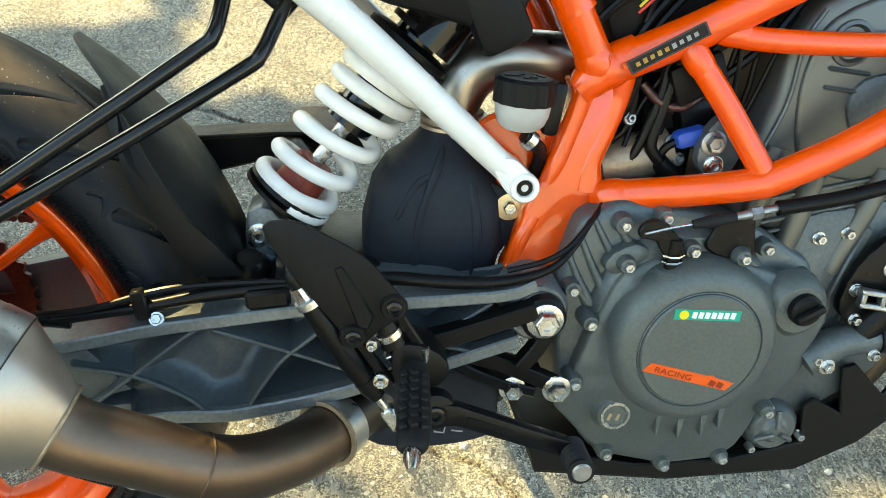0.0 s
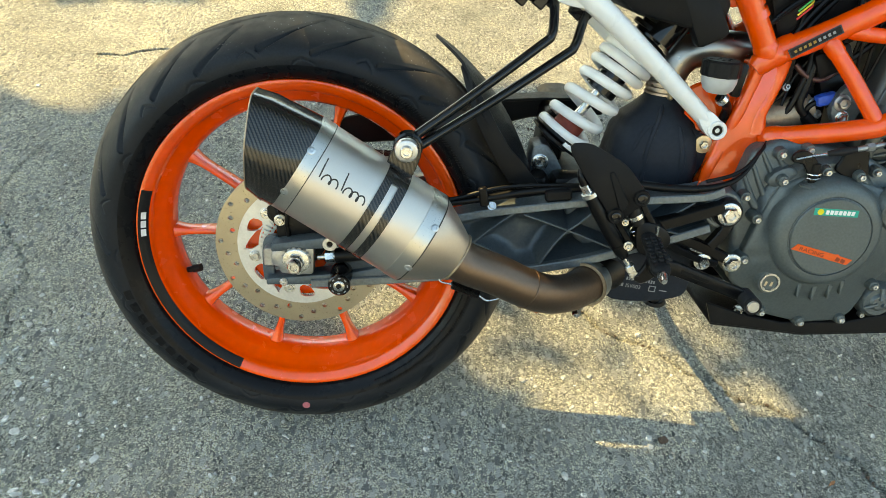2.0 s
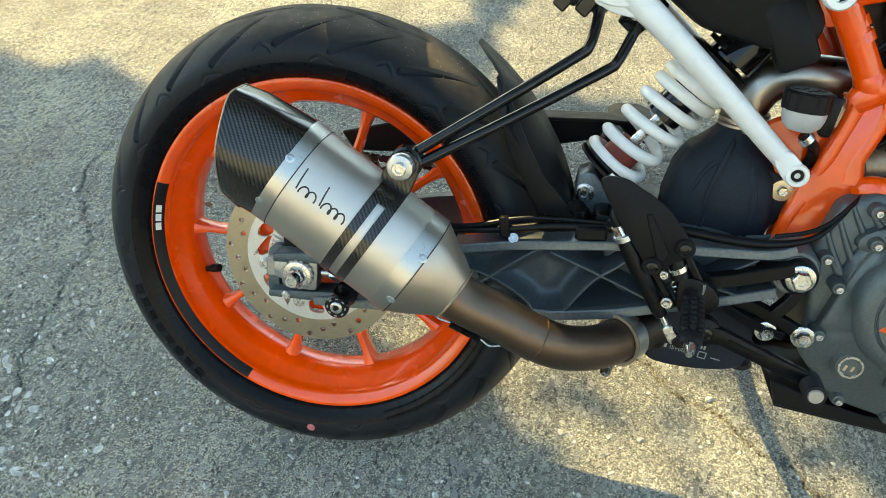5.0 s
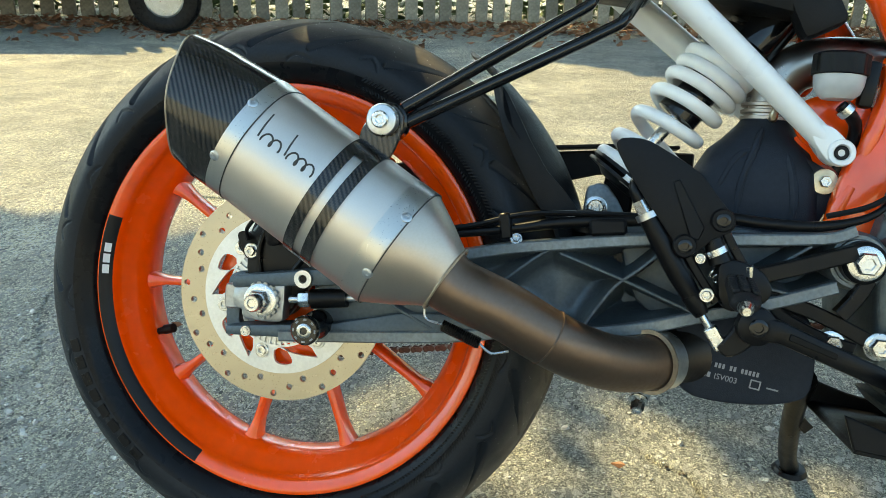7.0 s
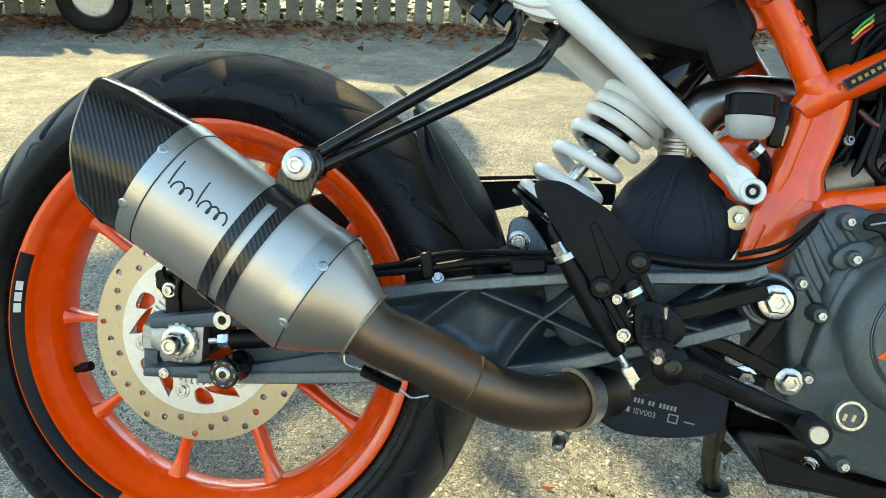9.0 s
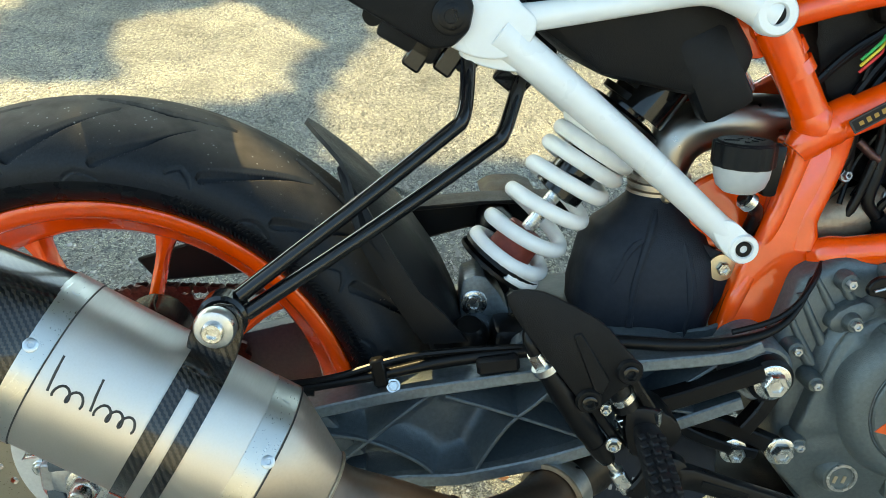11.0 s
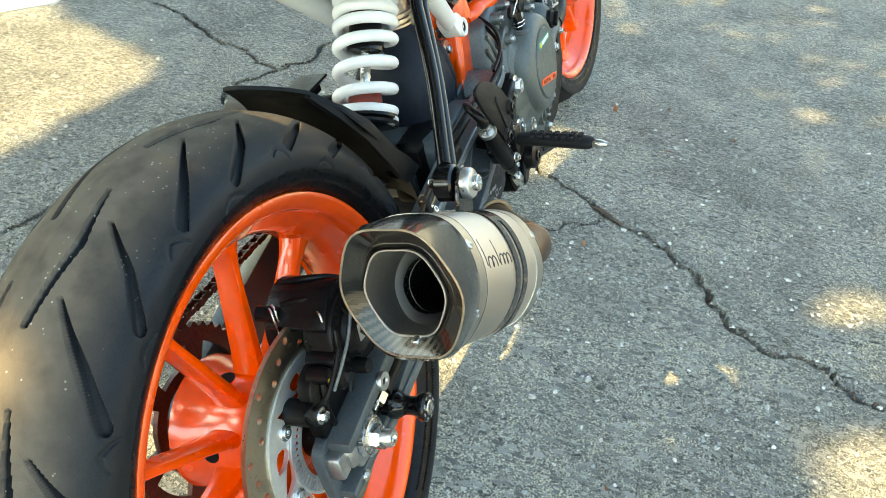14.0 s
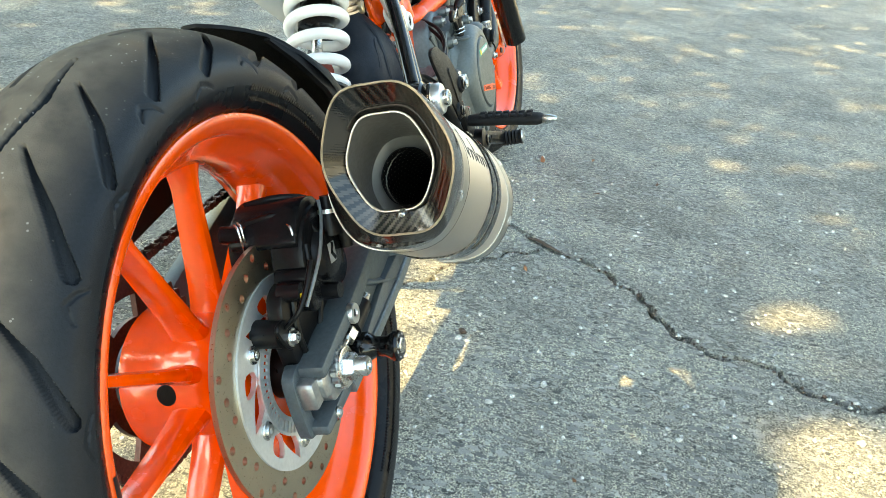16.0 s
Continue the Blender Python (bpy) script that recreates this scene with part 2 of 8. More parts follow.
TITANIUM = brushed("brushed_titanium", (0.60, 0.555, 0.50), 0.45, (1.0, 0.06, 1.0))
TITANIUM_CONE = brushed("heat_tinted_titanium", (0.46, 0.405, 0.345), 0.42, (1.0, 0.3, 1.0), 500)
PIPE_STEEL = brushed("browned_exhaust_steel", (0.165, 0.118, 0.088), 0.44, (1.0, 1.0, 1.0), 260, stain=0.25)
PIPE_DARK = brushed("dark_burnt_steel", (0.085, 0.072, 0.06), 0.42, (1.0, 1.0, 1.0), 260, stain=0.3)
BAND_METAL = brushed("polished_titanium_band", (0.56, 0.535, 0.49), 0.33, (1.0, 0.06, 1.0), stain=0.03)
CALIPER = material("caliper_black_anodised", (0.008, 0.008, 0.009), 0.27, 0.2, 0.2, 200, 0.25, 500, 0.15, 30)
SLEEVE = brushed("satin_sleeve_steel", (0.27, 0.255, 0.23), 0.40, (1.0, 1.0, 1.0), 300, metal=0.7)
DISC_STEEL = brushed("brake_disc_steel", (0.43, 0.385, 0.30), 0.33, (1.0, 1.0, 1.0), 600, stain=0.05)
CARRIER = material("disc_carrier_aluminium", (0.66, 0.67, 0.67), 0.36, 0.75, 0.06, 300, 0.1, 700, 0.06, 30)


def carbon(name, dark, light, size, rough):
    """Twill carbon weave under clear resin; size: width of a tow in metres."""
    m = bpy.data.materials.new(name)
    m.use_nodes = True
    nt = m.node_tree
    bsdf = nt.nodes["Principled BSDF"]
    coord = nt.nodes.new("ShaderNodeTexCoord")
    level = nt.nodes.new("ShaderNodeMapping")
    level.inputs["Rotation"].default_value = (0, radians(-30.4), 0)
    nt.links.new(coord.outputs["Object"], level.inputs[0])
    split = nt.nodes.new("ShaderNodeSeparateXYZ")
    nt.links.new(level.outputs[0], split.inputs[0])

    def math_node(kind, a, b=None):
        n = nt.nodes.new("ShaderNodeMath")
        n.operation = kind
        for k, v in enumerate((a, b)):
            if isinstance(v, (int, float)):
                n.inputs[k].default_value = v
            elif v is not None:
                nt.links.new(v, n.inputs[k])
        return n.outputs[0]

    # rows run along the body, tows across it; each row is shifted by one tow
    row = math_node("FLOOR", math_node("DIVIDE", math_node("ADD", split.outputs["Z"], 5.0), size))
    tow = math_node("ADD", math_node("DIVIDE", math_node("ADD", math_node("ADD", split.outputs["X"], split.outputs["Y"]), 5.0), size), row)
    over = math_node("LESS_THAN", math_node("FRACT", math_node("MULTIPLY", tow, 0.25)), 0.5)
    mix = nt.nodes.new("ShaderNodeMix")
    mix.data_type = "RGBA"
    mix.inputs["A"].default_value, mix.inputs["B"].default_value = (*dark, 1), (*light, 1)
    nt.links.new(over, mix.inputs["Factor"])
    nt.links.new(mix.outputs["Result"], bsdf.inputs["Base Color"])
    bsdf.inputs["Metallic"].default_value = 0.4
    bsdf.inputs["Roughness"].default_value = rough
    bsdf.inputs["Specular IOR Level"].default_value = 0.25
    bsdf.inputs["Coat Weight"].default_value = 0.75
    bsdf.inputs["Coat Roughness"].default_value = 0.10
    return m


CARBON = carbon("carbon_weave", (0.006, 0.006, 0.006), (0.041, 0.035, 0.029), 0.0016, 0.24)


def concrete():
    """Weathered concrete with shown aggregate, pale flecks, pits and wide stains."""
    m = bpy.data.materials.new("weathered_concrete")
    m.use_nodes = True
    nt = m.node_tree
    bsdf = nt.nodes["Principled BSDF"]
    bsdf.inputs["Roughness"].default_value = 0.88
    coord = nt.nodes.new("ShaderNodeTexCoord")

    def noise_tex(scale, detail, rough=0.55):
        n = nt.nodes.new("ShaderNodeTexNoise")
        n.inputs["Scale"].default_value, n.inputs["Detail"].default_value = scale, detail
        n.inputs["Roughness"].default_value = rough
        nt.links.new(coord.outputs["Object"], n.inputs["Vector"])
        return n.outputs["Fac"]

    def ramp(value, stops):
        r = nt.nodes.new("ShaderNodeValToRGB")
        while len(r.color_ramp.elements) < len(stops):
            r.color_ramp.elements.new(0.5)
        for e, (p, c) in zip(r.color_ramp.elements, stops):
            e.position, e.color = p, (*c, 1)
        nt.links.new(value, r.inputs[0])
        return r.outputs[0]

    def mix(a, b, blend="MULTIPLY", fac=1.0):
        x = nt.nodes.new("ShaderNodeMix")
        x.data_type, x.blend_type = "RGBA", blend
        if isinstance(fac, float):
            x.inputs["Factor"].default_value = fac
        else:
            nt.links.new(fac, x.inputs["Factor"])
        nt.links.new(a, x.inputs["A"])
        nt.links.new(b, x.inputs["B"])
        return x.outputs["Result"]

    def cells(scale, turn, keep, gap):
        """Angular chips: a mask and a random value for each."""
        mp = nt.nodes.new("ShaderNodeMapping")
        mp.inputs["Rotation"].default_value = (0, 0, turn)
        mp.inputs["Scale"].default_value = (1.0, 0.48, 1.0)
        nt.links.new(warped, mp.inputs[0])
        out = []
        for feature in ("F1", "DISTANCE_TO_EDGE"):
            v = nt.nodes.new("ShaderNodeTexVoronoi")
            v.voronoi_dimensions, v.feature = "2D", feature
            v.inputs["Scale"].default_value = scale
            nt.links.new(mp.outputs[0], v.inputs["Vector"])
            out.append(v)
        sep = nt.nodes.new("ShaderNodeSeparateColor")
        nt.links.new(out[0].outputs["Color"], sep.inputs[0])
        inside = ramp(out[1].outputs["Distance"], [(gap, (0, 0, 0)), (gap + 0.05, (1, 1, 1))])
        pick = ramp(sep.outputs[0], [(keep, (0, 0, 0)), (keep + 0.02, (1, 1, 1))])
        return mix(inside, pick), sep.outputs[1]

    # edges of the chips are bent a little
    small = nt.nodes.new("ShaderNodeTexNoise")
    small.inputs["Scale"].default_value = 160.0
    nt.links.new(coord.outputs["Object"], small.inputs["Vector"])
    push = nt.nodes.new("ShaderNodeVectorMath")
    push.operation = "MULTIPLY_ADD"
    push.inputs[1].default_value = (0.011, 0.011, 0.0)
    nt.links.new(small.outputs["Color"], push.inputs[0])
    nt.links.new(coord.outputs["Object"], push.inputs[2])
    warped = push.outputs[0]

    base = ramp(noise_tex(2.6, 8.0), [(0.32, (0.285, 0.293, 0.282)), (0.50, (0.41, 0.415, 0.395)), (0.66, (0.54, 0.54, 0.508))])
    wide = ramp(noise_tex(0.9, 5.0), [(0.3, (0.86, 0.88, 0.87)), (0.7, (1.16, 1.14, 1.08))])
    out = mix(base, wide)
    # sky light painted in: colour lifted towards -x, with a ragged change of tone
    place = nt.nodes.new("ShaderNodeSeparateXYZ")
    nt.links.new(coord.outputs["Object"], place.inputs[0])
    ragged = nt.nodes.new("ShaderNodeMath")
    ragged.operation = "MULTIPLY_ADD"
    ragged.inputs[1].default_value = 0.8
    nt.links.new(noise_tex(3.0, 6.0), ragged.inputs[0])
    nt.links.new(place.outputs["X"], ragged.inputs[2])
    out = mix(out, ramp(ragged.outputs[0], [(0.20, (1.30, 1.29, 1.26)), (0.75, (1.0, 1.0, 1.0))]))
    blot = ramp(noise_tex(9.0, 7.0, 0.62), [(0.36, (0.80, 0.79, 0.77)), (0.5, (1.0, 1.0, 1.0)), (0.64, (1.24, 1.22, 1.16))])
    out = mix(out, blot)
    sand = ramp(noise_tex(330.0, 4.0, 0.72), [(0.38, (0.22, 0.22, 0.22)), (0.5, (1.02, 1.03, 1.02)), (0.62, (2.2, 2.18, 2.1))])
    out = mix(out, sand)
    clump = ramp(noise_tex(120.0, 5.0, 0.74), [(0.38, (0.48, 0.49, 0.50)), (0.5, (1.0, 1.0, 1.0)), (0.62, (1.62, 1.60, 1.55))])
    out = mix(out, clump)
    # broken stones worn bare, two sizes
    bare = ramp(noise_tex(5.0, 4.0), [(0.36, (0.45, 0.45, 0.45)), (0.52, (1, 1, 1))])
    fine, tone = cells(210.0, 0.4, 0.56, 0.10)
    stone = ramp(tone, [(0.0, (0.09, 0.096, 0.093)), (0.35, (0.34, 0.35, 0.335)), (0.7, (0.60, 0.61, 0.57)), (1.0, (0.92, 0.93, 0.87))])
    out = mix(out, stone, "MIX", mix(fine, bare))
    coarse, tone = cells(104.0, 1.1, 0.80, 0.12)
    stone = ramp(tone, [(0.0, (0.24, 0.25, 0.245)), (0.5, (0.46, 0.465, 0.45)), (1.0, (0.78, 0.78, 0.74))])
    flecked = mix(stone, ramp(noise_tex(600.0, 3.0), [(0.35, (0.75, 0.75, 0.75)), (0.65, (1.2, 1.2, 1.2))]))
    out = mix(out, flecked, "MIX", mix(coarse, bare))
    pits = ramp(noise_tex(26.0, 6.0, 0.7), [(0.27, (0.30, 0.29, 0.27)), (0.35, (1, 1, 1))])
    out = mix(out, pits)
    nt.links.new(out, bsdf.inputs["Base Color"])
    bump = nt.nodes.new("ShaderNodeBump")
    bump.inputs["Strength"].default_value, bump.inputs["Distance"].default_value = 1.0, 0.004
    height = mix(sand, clump)
    nt.links.new(height, bump.inputs["Height"])
    nt.links.new(bump.outputs[0], bsdf.inputs["Normal"])
    return m


CONCRETE = concrete()
UNSEEN_WALL = material("pale_house_siding", (0.40, 0.41, 0.40), 0.85, 0, 0.2, 40, 0.3, 90, 0.2, 2)
CHIP = material("grey_aggregate_chip", (0.36, 0.365, 0.345), 0.8, 0, 0.3, 150, 0.4, 300, 0.35, 60)
PEBBLE = material("pale_aggregate", (0.47, 0.47, 0.445), 0.8, 0, 0.25, 150, 0.4, 300, 0.3, 40)
FENCE_WOOD = material("weathered_grey_wood", (0.26, 0.24, 0.19), 0.85, 0, 0.25, 60, 0.4, 200, 0.3, 6, vary=0.35)
DEAD_LEAF = material("dead_brown_leaf", (0.24, 0.11, 0.05), 0.7, 0, 0.4, 12, 0.2, 60, 0.4, 3)
GREEN_LEAF = material("green_leaf", (0.06, 0.10, 0.025), 0.55, 0, 0.3, 4)
BARK = material("tree_bark", (0.12, 0.09, 0.065), 0.9, 0, 0.35, 20, 0.8, 40, 0.3, 3)
TRAILER_BLACK = material("trailer_black_paint", (0.02, 0.02, 0.022), 0.5, 0, 0.2, 30, 0.2, 90, 0.2, 4)
RUSTY = material("rusty_flake", (0.075, 0.050, 0.036), 0.8, 0, 0.3, 100, 0.4, 300, 0.3, 40)

# ---- mesh helpers ----
def part(name, bm, mat, parent, label="", sharp=38.0, smooth=True):
    """Links a bmesh as one mesh object under a thing or a part."""
    me = bpy.data.meshes.new(name)
    bmesh.ops.recalc_face_normals(bm, faces=bm.faces)
    bm.to_mesh(me)
    bm.free()
    me.materials.append(mat)
    if smooth:
        me.polygons.foreach_set("use_smooth", [True] * len(me.polygons))
        me.set_sharp_from_angle(angle=radians(sharp))
    ob = new(name, me)
    ob.parent = parent
    if label:
        tagged(ob, label)
    return ob


def again(ob, m, parent=None):
    """Another object on the same mesh, at the pose m."""
    o = new(ob.name.split(".")[0], ob.data)
    o.parent = parent or ob.parent
    o.matrix_basis = m
    if "label" in ob:
        o["label"] = ob["label"]
    return o


def join(*bms):
    """One bmesh out of several."""
    out = bmesh.new()
    for b in bms:
        me = bpy.data.meshes.new("tmp")
        b.to_mesh(me)
        b.free()
        out.from_mesh(me)
        bpy.data.meshes.remove(me)
    return out


def moved(bm, m):
    bm.transform(m)
    return bm


def spline(pts, n=6):
    """Catmull-Rom through the points, n steps between two."""
    p = [Vector(q) for q in pts]
    p = [2 * p[0] - p[1]] + p + [2 * p[-1] - p[-2]]
    out = []
    for i in range(1, len(p) - 2):
        a, b, c, d = p[i - 1], p[i], p[i + 1], p[i + 2]
        for k in range(n):
            t = k / n
            out.append(0.5 * ((2 * b) + (c - a) * t + (2 * a - 5 * b + 4 * c - d) * t * t + (3 * b - a - 3 * c + d) * t ** 3))
    out.append(p[-2])
    return out


def loft(rings, caps=True, closed=False):
    """A skin over rings of points."""
    bm = bmesh.new()
    rows = [[bm.verts.new(p) for p in ring] for ring in rings]
    n = len(rows[0])
    pairs = list(zip(rows, rows[1:])) + ([(rows[-1], rows[0])] if closed else [])
    for a, b in pairs:
        for i in range(n):
            bm.faces.new((a[i], a[(i + 1) % n], b[(i + 1) % n], b[i]))
    if caps and not closed:
        bm.faces.new(rows[0][::-1])
        bm.faces.new(rows[-1])
    return bm


def tube(pts, r, seg=14, smooth=0, caps=True, flat=1.0, closed=False):
    """A round bar along a path; r: one radius, or one for each given point; flat: height against width."""
    p = [Vector(q) for q in pts]
    rs = [r] * len(p) if isinstance(r, (int, float)) else list(r)
    if smooth:
        knots = [(*q, s) for q, s in zip(p, rs)]
        xs = spline([k[:3] for k in knots], smooth)
        rr = []
        for i in range(len(rs) - 1):
            rr += [rs[i] + (rs[i + 1] - rs[i]) * k / smooth for k in range(smooth)]
        p, rs = xs, rr + [rs[-1]]
    n = len(p)
    tangents = []
    for i in range(n):
        if closed:
            d = p[(i + 1) % n] - p[i - 1]
        else:
            d = p[min(i + 1, n - 1)] - p[max(i - 1, 0)]
        tangents.append(d.normalized())
    ref = Vector((0, 1, 0)) if abs(tangents[0].y) < 0.9 else Vector((1, 0, 0))
    u = (ref - tangents[0] * ref.dot(tangents[0])).normalized()
    rings = []
    for i in range(n):
        u = (u - tangents[i] * u.dot(tangents[i])).normalized()
        v = tangents[i].cross(u)
        rings.append([p[i] + rs[i] * (math.cos(a) * u + flat * math.sin(a) * v) for a in (2 * math.pi * k / seg for k in range(seg))])
    return loft(rings, caps and not closed, closed)


def prism(outline, y0, y1, bevel=0.002, steps=2):
    """A plate with an outline in x and z, from y0 to y1, with rounded edges."""
    bm = bmesh.new()
    f = bm.faces.new([bm.verts.new((x, y0, z)) for x, z in outline])
    g = bmesh.ops.extrude_face_region(bm, geom=[f])
    bmesh.ops.translate(bm, vec=(0, y1 - y0, 0), verts=[v for v in g["geom"] if isinstance(v, bmesh.types.BMVert)])
    if bevel:
        bmesh.ops.bevel(bm, geom=bm.edges[:], offset=bevel, segments=steps, affect="EDGES", profile=0.5, clamp_overlap=True)
    bmesh.ops.recalc_face_normals(bm, faces=bm.faces)
    return bm


def rounded(outline, n=4):
    """A closed outline in x and z, smoothed."""
    p = [Vector((x, 0, z)) for x, z in outline]
    out = []
    k = len(p)
    for i in range(k):
        a, b, c, d = p[i - 1], p[i], p[(i + 1) % k], p[(i + 2) % k]
        for s in range(n):
            t = s / n
            q = 0.5 * ((2 * b) + (c - a) * t + (2 * a - 5 * b + 4 * c - d) * t * t + (3 * b - a - 3 * c + d) * t ** 3)
            out.append((q.x, q.z))
    return out


def circle(r, n=24, cx=0.0, cz=0.0):
    return [(cx + r * math.cos(2 * math.pi * k / n), cz + r * math.sin(2 * math.pi * k / n)) for k in range(n)]


def holed(outer, holes, y0, y1):
    """A plate with openings through it."""
    bm = bmesh.new()
    edges = []
    for loop in (outer, *holes):
        vs = [bm.verts.new((x, y0, z)) for x, z in loop]
        edges += [bm.edges.new((vs[i - 1], vs[i])) for i in range(len(vs))]
    bmesh.ops.triangle_fill(bm, use_beauty=True, use_dissolve=False, edges=edges, normal=(0, -1, 0))
    g = bmesh.ops.extrude_face_region(bm, geom=bm.faces[:])
    bmesh.ops.translate(bm, vec=(0, y1 - y0, 0), verts=[v for v in g["geom"] if isinstance(v, bmesh.types.BMVert)])
    bmesh.ops.recalc_face_normals(bm, faces=bm.faces)
    return bm


def lathe(profile, seg=48, closed=False, at=(0, 0, 0)):
    """Turns (radius, y) about the y axis."""
    rings = []
    for r, y in profile:
        rings.append([Vector((at[0] + r * math.cos(2 * math.pi * k / seg), at[1] + y, at[2] + r * math.sin(2 * math.pi * k / seg))) for k in range(seg)])
    return loft(rings, caps=not closed, closed=closed)


def block(size, m=None, bevel=0.002, steps=2):
    bm = bmesh.new()
    bmesh.ops.create_cube(bm, size=1.0)
    bm.transform(Matrix.Diagonal((*size, 1)))
    if bevel:
        bmesh.ops.bevel(bm, geom=bm.edges[:], offset=bevel, segments=steps, affect="EDGES", profile=0.5, clamp_overlap=True)
    if m is not None:
        bm.transform(m)
    return bm


def facing(at, way):
    """A pose whose -y axis points along way."""
    q = Vector((0, -1, 0)).rotation_difference(Vector(way).normalized())
    return Matrix.Translation(at) @ q.to_matrix().to_4x4()


def hex_bolt(r, h=0.006, washer=True, socket=False):
    """A bolt head at the origin, its top towards -y."""
    n = 28 if socket else 6
    head = loft([[Vector((q * r * math.cos(2 * math.pi * k / n), y, q * r * math.sin(2 * math.pi * k / n))) for k in range(n)]
                 for q, y in ((1, 0.004), (1, -h * 0.8), (0.86, -h), (0.52, -h), (0.46, -h + 0.0025))])
    if washer:
        head = join(head, lathe([(r * 1.42, 0.001), (r * 1.42, -0.0012), (r * 1.3, -0.0018), (r * 0.8, -0.0018)], 28))
    return head


def bolt(parent, at, r=0.006, h=0.006, way=(0, -1, 0), mat=None, washer=True, socket=False, name="bolt"):
    return part(name, moved(hex_bolt(r, h, washer, socket), facing(at, way)), mat or STEEL, parent)


def thing(name, label, category, at=None, group="", kind=""):
    ob = new(name)
    ob.empty_display_size = 0.1
    if at is not None:
        ob.matrix_world = at
    return tagged(ob, label, category, group, kind)


def sheet(name, verts, faces, mat, label="", category="", kind="", smooth=False):
    me = bpy.data.meshes.new(name)
    me.from_pydata(verts, [], faces)
    me.materials.append(mat)
    if smooth:
        me.polygons.foreach_set("use_smooth", [True] * len(me.polygons))
    return tagged(new(name, me), label, category, "", kind)

# ---- ground: one concrete sheet with cracks, out to the horizon ----
def broken(points, amount, rounds=3):
    """A polyline with a jagged run between its corners."""
    p = [Vector((*q, 0)) for q in points]
    for k in range(rounds):
        out = [p[0]]
        for a, b in zip(p, p[1:]):
            d = b - a
            out += [a + d * random.uniform(0.4, 0.6) + Vector((-d.y, d.x, 0)) * random.uniform(-amount, amount), b]
        p = out
    return np.array([(q.x, q.y) for q in p])


random.seed(5)
CRACKS = [  # half width, depth, corners
    (0.0036, 0.045, [(0.50, -1.05), (0.624, -0.831), (0.611, -0.717), (0.663, -0.668), (0.688, -0.537), (0.767, -0.455), (0.848, -0.397), (0.914, -0.336), (0.973, -0.209), (1.033, -0.123), (1.12, -0.05), (1.2, 0.03)]),
    (0.0013, 0.008, [(0.42, 0.2), (0.506, 0.136), (0.57, 0.085), (0.686, 0.011), (0.795, -0.052), (0.84, -0.108), (0.942, -0.221)]),
    (0.0010, 0.004, [(-0.471, -0.443), (-0.5, -0.24), (-0.521, -0.07), (-0.563, 0.101), (-0.596, 0.263), (-0.66, 0.6)]),
    (0.0036, 0.045, [(-0.7, 1.06), (-0.2, 1.0), (0.078, 0.965), (0.172, 0.945), (0.312, 0.887), (0.469, 0.80), (0.677, 0.755), (0.936, 0.68), (1.263, 0.698), (1.35, 0.648), (1.75, 0.50)]),
    (0.0040, 0.040, [(1.263, 0.698), (1.365, 0.953), (1.507, 1.244)]),
]
CRACKS = [(w, d, broken(c, 0.20, 4)) for w, d, c in CRACKS]


def axis_steps(low, high, step, far):
    near = np.arange(low, high + step / 2, step)
    out = [1.5 * step]
    while sum(out) < far:
        out.append(out[-1] * 1.25)
    run = np.cumsum(out)
    return np.concatenate([low - run[::-1], near, high + run])


gx, gy = axis_steps(-0.72, 1.7, 0.0037, 900.0), axis_steps(-0.98, 1.3, 0.0037, 900.0)
GX, GY = np.meshgrid(gx, gy, indexing="ij")
GZ = np.zeros_like(GX)
inside = (GX > -0.75) & (GX < 1.75) & (GY > -1.02) & (GY < 1.35)
ix, iy = GX[inside], GY[inside]
sink = np.zeros_like(ix)
rng = np.random.default_rng(3)
for half, depth, line in CRACKS:
    best = np.full(ix.shape, 9.0)
    for (ax, ay), (bx, by) in zip(line, line[1:]):
        near = (ix > min(ax, bx) - 0.05) & (ix < max(ax, bx) + 0.05) & (iy > min(ay, by) - 0.05) & (iy < max(ay, by) + 0.05)
        px, py = ix[near], iy[near]
        dx, dy = bx - ax, by - ay
        k = np.clip(((px - ax) * dx + (py - ay) * dy) / (dx * dx + dy * dy), 0, 1)
        best[near] = np.minimum(best[near], np.hypot(px - ax - k * dx, py - ay - k * dy))
    width = half * (0.75 + 0.5 * np.sin(ix * 37 + iy * 23) * np.cos(iy * 61))
    sink = np.minimum(sink, -depth * np.clip(2.2 - 1.3 * best / np.maximum(width, 0.0019), 0, 1))
    # crumbled, slightly sunk edges
    sink = np.minimum(sink, -0.0020 * np.clip(1 - best / (half * 4), 0, 1) * (0.6 + 0.4 * rng.random(ix.shape)))
GZ[inside] = sink + 0.00025 * rng.standard_normal(ix.shape)
ny = len(gy)
index = np.arange(len(gx) * ny).reshape(len(gx), ny)
quads = np.stack([index[:-1, :-1], index[1:, :-1], index[1:, 1:], index[:-1, 1:]], -1).reshape(-1, 4)
ground_mesh = bpy.data.meshes.new("ground")
ground_mesh.vertices.add(GX.size)
ground_mesh.vertices.foreach_set("co", np.stack([GX, GY, GZ], -1).reshape(-1).astype(np.float32))
ground_mesh.loops.add(quads.size)
ground_mesh.loops.foreach_set("vertex_index", quads.reshape(-1).astype(np.int32))
ground_mesh.polygons.add(len(quads))
ground_mesh.polygons.foreach_set("loop_start", np.arange(0, quads.size, 4, dtype=np.int32))
ground_mesh.update(calc_edges=True)
ground_mesh.validate()
ground_mesh.materials.append(CONCRETE)
tagged(new("ground", ground_mesh), "weathered grey concrete driveway with shown aggregate and jagged cracks", "driveway", kind="structure")


